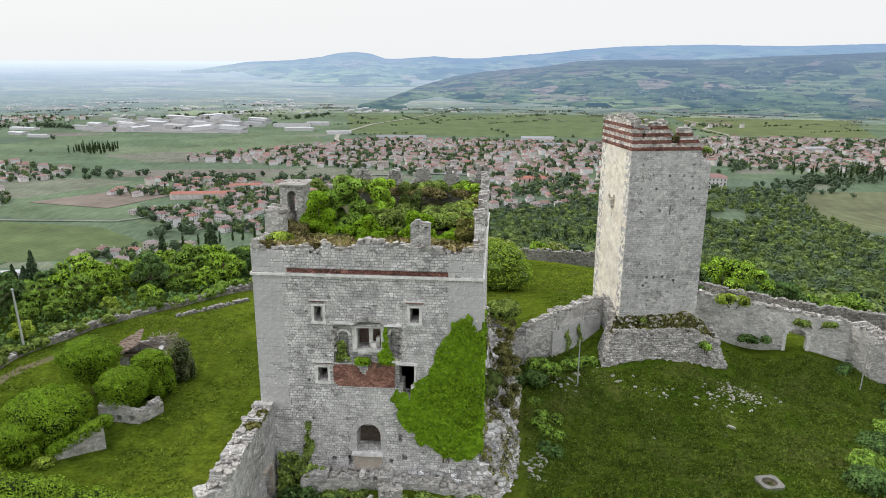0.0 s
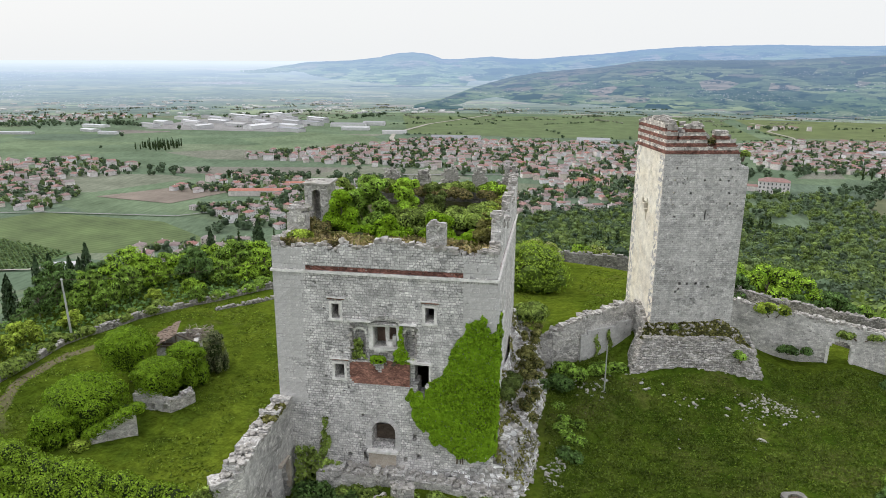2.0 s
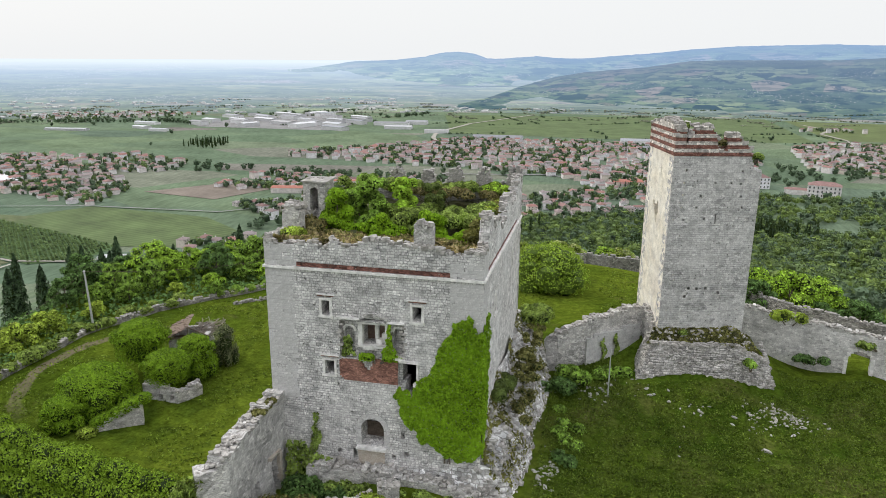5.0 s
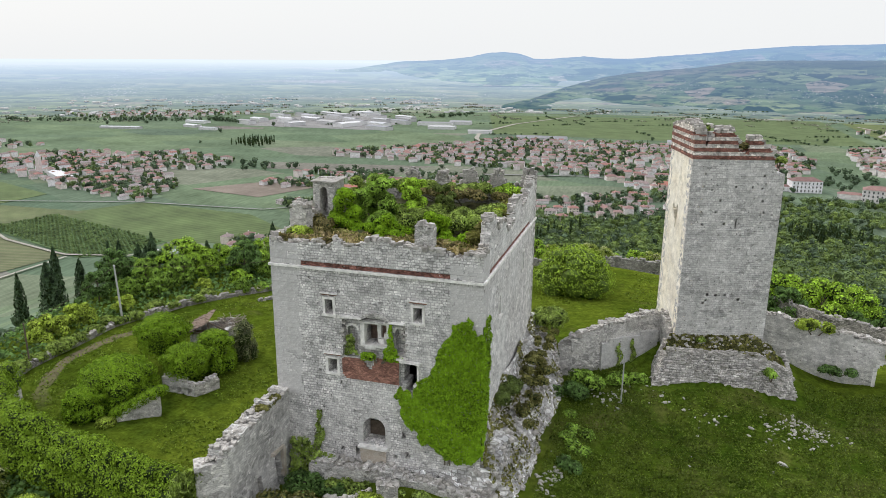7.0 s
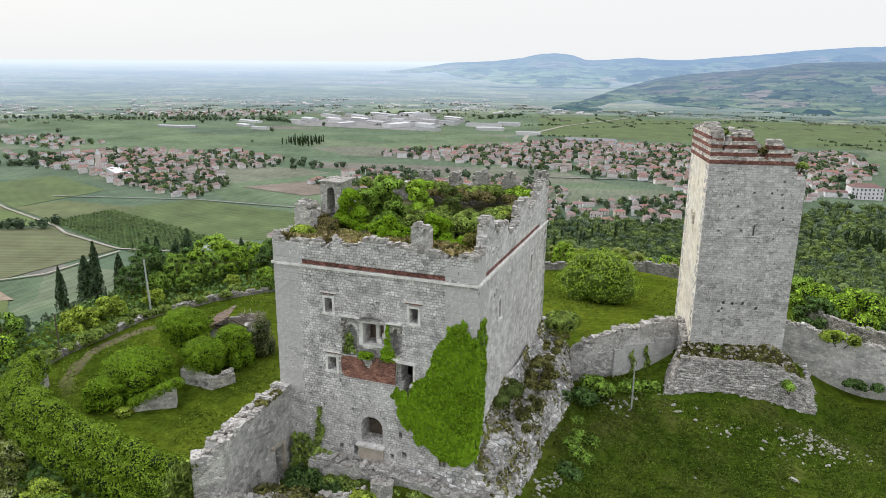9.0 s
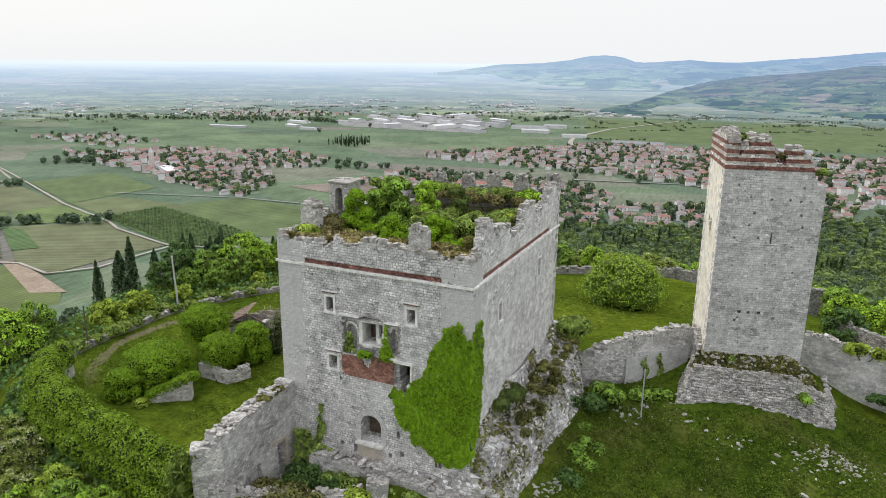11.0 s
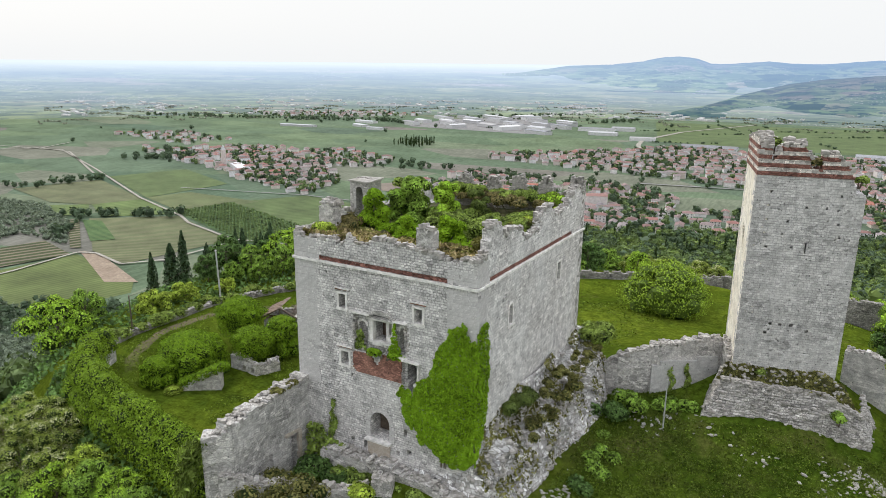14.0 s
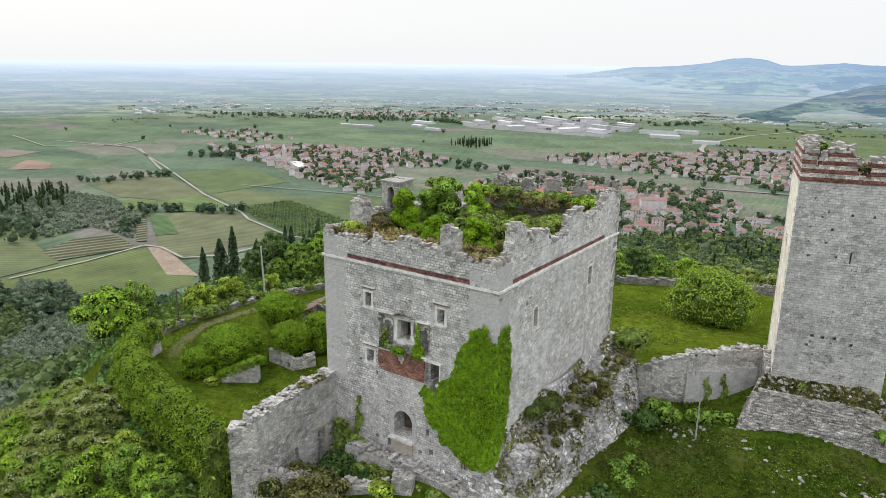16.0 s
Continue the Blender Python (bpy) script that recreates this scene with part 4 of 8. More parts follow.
    for k in range(11):
        a = math.pi * (k + 0.5) / 11
        b = Build()
        r0, r1 = 1.13, 1.62
        cs = []
        for zz in (0, 1):
            for rr, aa in ((r0, a - 0.135), (r1, a - 0.135), (r1, a + 0.135), (r0, a + 0.135)):
                cs.append(Vector((-11.38 - rr * math.cos(aa), KY0 - 0.05 + 0.5 * zz, 4.48 + rr * math.sin(aa))))
        b.hexa(cs)
        part("voussoir", b, ASHLAR, ar)
    for x in (-12.78, -9.98):
        for k in range(4):
            b = Build()
            b.box((x, KY0 + 0.18, 2.95 + 0.42 * k), (0.54, 0.48, 0.405), 0, 0.008)
            part("jamb_stone", b, ASHLAR, ar)
    b = Build()
    b.box((-11.45, KY0 - 0.1, 2.62), (2.9, 0.9, 0.22), 0, 0.02)
    part("sill", b, WHITE_STONE, ar)
    b = Build()
    b.box((-11.5, KY0 + 0.02, 1.65), (2.6, 0.3, 1.7), 0, 0.03)
    part("plaster_panel", b, PLASTER_IN, ar)
    b = Build()
    b.box((-11.38, KY0 + 1.6, 3.7), (2.1, 0.08, 1.5), 0, 0.0)
    part("inner_ledge", b, DARK_WOOD, ar)

    # floor inside, with soil and rubble
    b = Build()
    nx, ny = 40, 50

    def soil(i, j):
        x, y = KX0 + 1.0 + (KX1 - KX0 - 1.8) * i / nx, KY0 + 0.7 + (KY1 - KY0 - 1.6) * j / ny
        z = 21.3 + 0.5 * (1 - smooth(0, 5, y - KY0)) + 0.6 * noise.noise(Vector((x * 0.3, y * 0.3, 5))) + 0.3 * noise.noise(Vector((x, y, 8))) + 0.5 * bell(x, y, -18, 62, 4, 5)
        return (x, y, z), (x, y)
    b.sheet(soil, nx, ny)
    part("overgrown_floor", b, MOSSY, keep, "rubble and soil floor grown over")
    return keep


keep = make_keep()


def make_turret():
    t = thing("stair_turret", "small stone turret with an arched opening, on the keep", "turret", (0, 0, 0))
    b = Build()
    ruin_wall(b, (-21.5, 66.0), (-19.1, 66.0), 20.6, 25.9, 0.5, holes=arch(0.75, 1.65, 22.4, 25.4), cell=0.35, rough=0.05)
    part("front_wall", b, RUBBLE, t)
    for p, q, n in (((-19.1, 66.002), (-19.1, 68.4), "side_wall"), ((-21.5, 68.4), (-21.5, 66.002), "side_wall")):
        b = Build()
        ruin_wall(b, p, q, 20.6, 25.9, 0.5, cell=0.4, rough=0.05)
        part(n, b, RUBBLE, t)
    b = Build()
    ruin_wall(b, (-19.1, 68.4), (-21.5, 68.4), 20.6, 25.9, 0.45, cell=0.4, rough=0.05, holes=[(0.9, 1.6, 23, 24.6, None)])
    part("back_wall", b, RUBBLE, t)
    for k in range(4):
        b = Build()
        b.box((-21.25 + 0.68 * k, 67.15, 26.0 + 0.03 * (k % 2)), (0.74, 2.8, 0.16), random.uniform(-3, 3), 0.03, 2)
        part("roof_slab", b, LOOSE, t)
    b = Build()
    stones_along(b, (-21.5, 66.0), (-19.1, 66.0), lambda u: 25.95, 18, (0.35, 0.3, 0.18), 2.4)
    part("stone_scatter", b, LOOSE, t)["kind"] = "stuff"


make_turret()


def stump(name, label, x, y, z0, z1, w, d):
    t = thing(name, label, "ruin")
    b = Build()
    for p, q in (((x - w / 2, y - d / 2), (x + w / 2, y - d / 2)),):
        ruin_wall(b, p, q, z0, z1, d, cell=0.35, rough=0.12, top=lambda u: z1 - 0.9 * abs(u / w - 0.45) - 0.1, ragged=0.25)
    part("masonry", b, RUBBLE, t)
    b = Build()
    stones_along(b, (x - w / 2, y - d / 2), (x + w / 2, y - d / 2), lambda u: z1 - 0.9 * abs(u / w - 0.45) - 0.15, int(w * 22), (0.4, 0.36, 0.26), d)
    part("stone_scatter", b, LOOSE, t)["kind"] = "stuff"


stump("wall_stump", "jagged stone wall stump on the keep", -20.4, 61.2, 21.0, 24.9, 1.7, 1.4)

# ---- rock under the keep's side ----
ROCK_PATH = [(0, -7.5, 56.75, 0.0, -0.5, 0.9), (3, -4.5, 56.72, 0.1, -0.6, 1.2), (6, -1.6, 56.7, 0.5, -0.9, 2.4), (7.2, -1.15, 57.2, 2.2, -0.8, 4.0), (9, -1.15, 58.6, 3.3, -0.1, 6.0), (12, -1.15, 61.5, 3.9, 0.2, 7.1), (20, -1.15, 69, 4.4, 0.3, 7.2), (28, -1.15, 77, 4.6, 0.6, 7.4), (35, -1.15, 84, 4.4, 0.6, 7.6), (38, -1.3, 86.6, 3.0, 2.0, 6.6), (41, -3.0, 88, 1.0, 3.0, 4.0)]
rock_fn = [interp([(r[0], r[k]) for r in ROCK_PATH]) for k in range(1, 6)]


def make_rock():
    ob = thing("rock_outcrop", "craggy grey rock with ledges of grass under the keep", "rock")
    b = Build()
    nu, nv = 150, 34

    def fn(i, j):
        s, t = 41 * i / nu, j / nv
        x, y, ox, oy, zt = (f(s) for f in rock_fn)
        low = ground_height(x + ox, y + oy) - 0.5
        shelf = t + 0.09 * math.sin(t * 11 + s * 0.35)
        drop = t ** 0.8
        if 8 < s < 37:
            drop = 0.30 * smooth(0, 0.22, t) + 0.12 * smooth(0.2, 0.52, t) + 0.58 * smooth(0.5, 1.0, t)
        p = Vector((x + ox * shelf, y + oy * shelf, zt + (low - zt) * drop))
        q = p * 0.55
        k = math.sin(math.pi * min(1, t * 1.05)) ** 0.5 if t > 0 else 0
        crag = noise.noise(q) * 0.75 + noise.noise(q * 2.3) * 0.42 + abs(noise.noise(q * 4.7)) * 0.35
        p += Vector((ox, oy, 1.2)).normalized() * crag * k * (0.95 if s > 7 else 0.4)
        return p, (s, p.z)
    b.sheet(fn, nu, nv)
    part("crag", b, RUBBLE_ROCK, ob)
    b = Build()
    random.seed(4)
    for _ in range(420):
        s, t = random.uniform(5, 37), random.uniform(0.1, 0.98)
        p, _uv = fn(s / 41 * nu, t * nv)
        z = random.uniform(0.25, 0.7)
        b.lump(p, (z * 1.3, z, z * 0.8), 0.25, random.uniform(0, 180), 3, 6)
    part("boulder_scatter", b, LOOSE, ob, "pale weathered boulders")["kind"] = "stuff"
    pts = []
    for _ in range(9000):
        s, t = random.uniform(7, 38), random.choice((random.gauss(0.3, 0.12), random.gauss(0.12, 0.07), random.gauss(0.72, 0.05), random.uniform(0, 1)))
        if noise.noise(Vector((s * 0.35, t * 3.0, 2))) > 0.0 and 0 < t < 1:
            pts.append(fn(s / 41 * nu, t * nv)[0] + Vector((0, 0, 0.08)))
    arr = np.array([tuple(p) for p in pts])
    leaf_mesh("ledge_grass", leaf_quads(arr, np.tile([0.4, -0.2, 0.9], (len(arr), 1)), 0.2, 0.7, 1.8), GRASS_DULL, ob, "dull grass and ivy on ledges", "stuff")
    return ob


make_rock()

# ---- the tower ----
TA = radians(12.5)
TU, TV = Vector((math.cos(TA), math.sin(TA))), Vector((-math.sin(TA), math.cos(TA)))
T0 = Vector((16.2, 87.15))


def tower_at(u, v):
    p = T0 + TU * u + TV * v
    return (p.x, p.y)


def make_tower():
    tower = thing("watch_tower", "tall square watch tower of grey stone with striped brick top", "castle tower", (0, 0, 0))
    W, D = 10.55, 10.2
    random.seed(21)
    spots = [(1.6, 25.5), (1.5, 24.0), (1.5, 22.5), (1.5, 21.0), (0.6, 19.5), (1.8, 19.5), (3.6, 22.4), (3.2, 21.0), (5.2, 24.0), (7.1, 24.0), (8.2, 23.9), (8.4, 22.4), (9.3, 22.3), (8.7, 21.0), (9.1, 23.9), (9.2, 25.4), (8.3, 25.4), (9.6, 20.8), (10.2, 19.4), (4.3, 19.6), (3.2, 10.1)]
    holes = [(u - 0.12, u + 0.12, z - 0.12, z + 0.12, 0.5) for u, z in spots]
    holes += [(u - 0.17, u + 0.17, z - 0.17, z + 0.17, 0.6) for u, z in ((3.3, 10.8), (4.3, 10.75), (5.4, 10.8), (7.0, 10.3), (2.9, 9.7))]
    holes += [(9.2, 9.65, 19.2, 19.75, 0.7), (5.55, 5.72, 19.05, 20.2, 0.8), (5.0, 6.35, 18.75, 18.9, 0.12)]
    for _ in range(90):
        u, z = random.uniform(0.5, 10.1), random.uniform(6, 25)
        s = random.uniform(0.1, 0.2)
        holes.append((u, u + s, z, z + s, 0.2))
    for _ in range(20):
        u, z = random.uniform(3, 8), random.uniform(6.5, 10)
        s = random.uniform(0.15, 0.4)
        holes.append((u, u + s * 1.5, z, z + s * 0.6, 0.15))
    b = Build()
    ruin_wall(b, tower_at(0, 0), tower_at(W, 0), 1.5, 27.2, 1.6, top=interp([(0, 27.3), (9.0, 27.3), (9.3, 26.6), (9.7, 25.5), (10.6, 25.3)]), holes=holes, cell=0.42, rough=0.02)
    part("front_wall", b, TOWER_STONE, tower)
    b = Build()
    d = lambda v: D - v
    wh = [(d(6.0), d(4.4), 19.3, 20.4, None), (d(5.6), d(4.5), 18.9, 19.3, None), (d(5.0), d(4.5), 20.4, 20.8, None), (d(4.5), d(4.35), 24.2, 25.3, 0.6), (d(6.6), d(6.0), 20.0, 20.7, 0.5), (d(5.2), d(4.9), 17.9, 18.9, 0.15)]
    for _ in range(26):
        v, z = random.uniform(0.5, 9), random.uniform(7, 27)
        s = random.uniform(0.12, 0.22)
        wh.append((v, v + s, z, z + s, 0.3))
    ruin_wall(b, tower_at(0, D), tower_at(0, 0.14), 1.5, 27.2, 1.6, cell=0.42, rough=0.02, holes=wh)
    part("west_wall", b, TOWER_PLASTER, tower)
    b = Build()
    ruin_wall(b, tower_at(W, 0.14), tower_at(W, D), 1.5, 26, 1.6, top=lambda v: 25.3 + (0.6 if v > 3 else 0), ragged=0.2)
    part("east_wall", b, TOWER_STONE, tower)
    b = Build()
    ruin_wall(b, tower_at(W, D), tower_at(0, D), 1.5, 30, 1.6, top=interp([(0, 25.5), (4, 27), (6, 29), (11.4, 30)]), ragged=0.4)
    part("back_wall", b, TOWER_STONE, tower)
    # striped head
    ftop = interp([(0, 29.9), (0.3, 29.2), (0.4, 28.3), (1.2, 28.2), (1.6, 29.2), (2.4, 30.2), (3.4, 30.6), (4.2, 30.5), (4.6, 29.9), (5.0, 29.0), (5.8, 28.6), (6.2, 29.7), (7.5, 29.6), (7.8, 29.0), (8.5, 28.4), (8.9, 28.2), (9.1, 27.4), (9.7, 26.0), (10.6, 25.6)])
    ltop = interp([(0, 30.2), (2, 30.6), (5, 31.0), (8, 31.0), (9.3, 30.6), (9.8, 30.0)])
    for k in range(9):
        z0, h = 27.2 + 0.43 * k, 0.43
        red = k % 2 == 0 and k < 8
        m, o = (RED_BAND, 0.05) if red else (WHITE_BAND, 0.03)
        b = Build()
        ruin_wall(b, tower_at(-o, -o), tower_at(W, -o), z0, z0 + h, 1.3, top=ftop, cell=0.22, rough=0.05, ragged=0.1, holes=[(5.0, 6.1, 27.9, 31, None)] if k > 1 else ())
        if b.f:
            part("red_course" if red else "pale_course", b, m, tower)
        b = Build()
        ruin_wall(b, tower_at(-o, D), tower_at(-o, -o + 0.003), z0, z0 + h, 1.3, top=ltop, cell=0.25, rough=0.05, ragged=0.1)
        if b.f:
            part("red_course" if red else "pale_course", b, m, tower)
    b = Build()
    for p, q, f, n, inward in ((tower_at(0, 0), tower_at(9.2, 0), ftop, 90, TV), (tower_at(0, D), tower_at(0, 0), ltop, 80, TU), (tower_at(W, D), tower_at(0, D), lambda u: 29.4 + u * 0.1 if u > 5 else 27, 50, -TV)):
        stones_along(b, p, q, f, n, (0.5, 0.45, 0.3), 1.4, inward)
    part("stone_scatter", b, LOOSE, tower, "tumbled stones on the broken top")["kind"] = "stuff"
    b = Build()
    c = tower_at(W / 2, D / 2)
    b.box((*c, 27.0), (W - 2.5, D - 2.5, 0.4), 12.5)
    part("top_floor", b, RUBBLE, tower)
    b = Build()
    for k in range(12):
        u = 5.0 + random.uniform(-0.2, 1.4)
        p = tower_at(u, random.uniform(0, 0.6))
        b.box((*p, 27.6 + random.uniform(0, 1.0)), (0.4, 0.3, 0.2), random.uniform(0, 90), 0.06, 25)
    part("collapsed_gap", b, RED_BAND, tower)["kind"] = "stuff"
    return tower


tower = make_tower()


def curtain(name, label, pts, z0, tops, thick=1.1, material=None, holes=(), cell=0.42, rough=0.08, big=0.25, batter=0.0, heads=4.0, category="wall", stone=(0.38, 0.34, 0.25)):
    ob = thing(name, label, category)
    run = 0.0
    for k, (p, q) in enumerate(zip(pts, pts[1:])):
        b = Build()
        length = (Vector(q) - Vector(p)).length
        base = interp([(0, tops[k]), (length, tops[k + 1])])
        head = lambda u, f=base, r=run: f(u) + 0.4 * noise.noise(Vector((u * 0.6 + r, 2, 0)))
        ruin_wall(b, p, q, z0, max(tops[k], tops[k + 1]) + 0.6, thick, top=head, holes=holes if k == 0 else (), cell=cell, rough=rough, big=big, ragged=0.18, batter=batter)
        part("masonry", b, material or RUBBLE, ob)
        if heads:
            b = Build()
            w = (Vector(q) - Vector(p)).normalized()
            stones_along(b, p, q, head, int(length * heads * 1.5), stone, thick, Vector((-w.y, w.x)), boxy=0.15)
            part("wall_head", b, LOOSE, ob)["kind"] = "stuff"
        run += 20
    return ob


curtain("curtain_wall", "ruined curtain wall of pale rubble between keep and tower", [(2.3, 84.4), (4.0, 84.3), (8.0, 86.6), (14.6, 91.0)], -3.5, [3.3, 4.6, 5.9, 6.9], heads=14, rough=0.12)
ob = thing("plastered_wall", "smooth grey plastered wall face under the curtain wall", "wall")
b = Build()
ruin_wall(b, (7.6, 86.0), (14.3, 90.4), -3, 4.6, 0.5, top=interp([(0, 3.6), (2, 4.1), (8, 4.5)]), cell=0.5, rough=0.03)
part("masonry", b, masonry("grey_plaster", (0.47, 0.46, 0.45), spread=0.1, width=0.7, row=0.35, gap=0.006, joint=0.8, cells=0.25, bend=0.2), ob)
curtain("sloping_buttress", "sloping rubble buttress at the foot of the tower", [(14.4, 91.4), (15.6, 88.2), (16.3, 86.4)], -2.5, [7.2, 5.6, 2.6], thick=1.3, heads=12)
g = arch(14.25, 17.0, -3.4, 1.5)
curtain("gate_wall", "weathered curtain wall with an arched doorway", [(27.3, 98.6), (49.4, 94.3)], -4, [5.6, 2.9], holes=g, heads=12, rough=0.06, material=masonry("gate_stone", (0.58, 0.56, 0.535), width=0.5, row=0.27, gap=0.016, spread=0.25, moss=0.45, bend=0.3, joint=0.6, cells=0.6))
gw = thing("gate_surround", "pale dressed stone surround of the doorway", "doorway")
gd = (Vector((49.4, 94.3)) - Vector((27.3, 98.6))).normalized()
for k in range(9):
    a = math.pi * (k + 0.5) / 9
    u, z = 15.625 - 1.55 * math.cos(a), 0.12 + 1.55 * math.sin(a)
    p = Vector((27.3, 98.6)) + gd * u
    b = Build()
    b.box((p.x, p.y, z), (0.42, 0.5, 0.42), -11, 0.03)
    part("voussoir", b, WHITE_STONE, gw)
for u in (14.1, 17.15):
    for k in range(6):
        p = Vector((27.3, 98.6)) + gd * u
        b = Build()
        b.box((p.x, p.y, -3.0 + 0.56 * k), (0.4, 0.5, 0.545), -11, 0.015)
        part("jamb_stone", b, WHITE_STONE, gw)
p = Vector((27.3, 98.6)) + gd * 15.6
b = Build()
b.box((p.x - 0.2, p.y - 0.5, -2.55), (3.4, 0.9, 0.4), -11, 0.02)
part("threshold", b, WHITE_STONE, gw)
curtain("curtain_wall", "low thick rubble wall with grass on its head, beside the doorway", [(49.2, 94.6), (50.6, 90.9), (66, 87.0)], -4, [2.9, 2.4, 2.6], thick=2.4, heads=10)


def make_revetment():
    """A battered heap of rough courses that carries the tower's front, with a broken right end."""
    ob = thing("revetment_wall", "battered rubble revetment at the foot of the tower", "wall")
    low = [(12.9, 87.6, -1.6), (13.4, 83.7, -1.6), (19.0, 84.6, -1.8), (26.0, 86.1, -2.6), (31.6, 87.4, -3.6), (32.2, 93.0, -2.6)]
    high = [(15.0, 88.2, 4.6), (15.6, 86.1, 4.1), (19.4, 86.6, 4.1), (25.6, 87.6, 4.1), (29.6, 88.2, 2.1), (29.4, 93.0, 3.0)]
    at = [0.0, 0.12, 0.34, 0.62, 0.84, 1.0]
    nu, nv = 120, 34

    def face(i, j):
        u, v = i / nu, j / nv
        p = Vector([np.interp(u, at, [q[k] for q in low]) for k in range(3)]).lerp(Vector([np.interp(u, at, [q[k] for q in high]) for k in range(3)]), v)
        course = 0.16 * (math.floor(v * 17) / 17 - v) * 17 * 0.6
        q = p * 1.1
        push = 0.32 * noise.noise(q * 0.4) + 0.2 * noise.noise(q * 1.6) + 0.12 * noise.noise(q * 3.4) + course
        p += Vector((0.15, -0.9, 0.35)) * push
        if j == nv:
            p.z += 0.35 * noise.noise(Vector((u * 30, 1, 2)))
        return p, (u * 22, p.z * 1.15)
    b = Build()
    b.sheet(face, nu, nv)
    part("masonry", b, BASE_RUBBLE, ob)
    b = Build()
    for _ in range(520):
        u, v = random.uniform(0.02, 0.98) * nu, random.choice((random.uniform(0.05, 1.0), random.uniform(0.92, 1.0))) * nv
        s = random.uniform(0.2, 0.55)
        b.lump(face(u, v)[0], (s * 1.5, s, s * 0.75), 0.2, random.uniform(-25, 25), 3, 6)
    part("stone_scatter", b, LOOSE, ob, "pale uneven stones standing out of the wall")["kind"] = "stuff"


random.seed(24)
make_revetment()
curtain("garden_wall", "low dry rubble wall round the terrace garden", [(-66, 60), (-68, 70), (-68, 86), (-63.5, 98), (-55, 108), (-46, 120), (-34, 128)][::-1], -9, [-2.4, -2.4, -2.5, -2.3, -2.4, -2.4, -2.7], thick=0.8, heads=1.5, rough=0.12, material=OLD_WALL)
curtain("garden_wall", "low dry rubble wall at the far end of the lawn", [(-30, 139), (-10, 149), (6, 155), (34, 152)], -12, [-4.4, -4.3, -4.2, -4.0], thick=0.9, heads=1.5, material=OLD_WALL)
curtain("garden_wall", "low rubble wall behind the doorway wall", [(32, 119.5), (38, 113.5), (48, 107.5), (60, 104)], -6, [1.2, 1.2, 1.0, 0.6], thick=0.9, heads=4, material=OLD_WALL)
curtain("garden_wall", "ruined low wall on the lawn slope", [(-52, 103), (-43, 112)], -8, [-2.9, -2.8], thick=0.8, heads=4, material=OLD_WALL)

# ---- wing wall and ruined rooms in front of the keep ----
ob = curtain("wing_wall", "broken rubble wing wall joining the keep", [(-20.2, 46.0), (-20.2, 56.7)], -3, [6.6, 7.3], thick=1.7, heads=14, rough=0.08, material=masonry("wing_stone", (0.52, 0.505, 0.485), width=0.4, row=0.24, gap=0.022, spread=0.34, moss=0.6, bend=0.45, joint=0.42, cells=0.8), holes=[(7.6, 8.6, -2, 1.8, 0.8), (3.6, 5.2, -2.5, 1.2, 0.5)])
b = Build()
b.box((-20.2, 53.9, 2.2), (0.5, 2.0, 0.3), 0, 0.05, 4)
b.box((-20.1, 54.8, 0.6), (0.4, 0.4, 3.0), 0, 0.05, 2)
part("door_remains", b, PLASTER_IN, ob)
curtain("wing_wall", "crumbled end of the wing wall", [(-22.2, 44.4), (-20.1, 46.1)], -4, [5.4, 6.4], thick=1.5, heads=16, rough=0.12)
curtain("ruined_room", "low curved rubble wall of a ruined room", [(-20.6, 44.6), (-18.6, 46.9), (-14.2, 50.4), (-10.0, 52.6)], -4, [2.3, 1.0, -0.3, 0.1], thick=1.0, heads=9, rough=0.12)
curtain("ruin_pier", "rubble pier below the keep", [(-9.6, 52.6), (-7.8, 53.3)], -4, [1.1, 0.9], thick=1.4, heads=16, rough=0.12)
curtain("terrace_wall", "rubble footing along the keep's front", [(-17.5, 54.9), (-8.2, 55.3), (-3.0, 55.2), (0.8, 54.6)], -3, [0.9, 0.8, 0.1, -0.6], thick=1.8, heads=9, rough=0.1)


# ---- ivy and bushes on the keep ----
def inside(poly, x, z):
    hit = False
    for (x0, z0), (x1, z1) in zip(poly, poly[1:] + poly[:1]):
        if (z0 > z) != (z1 > z) and x < (x1 - x0) * (z - z0) / (z1 - z0) + x0:
            hit = not hit
    return hit


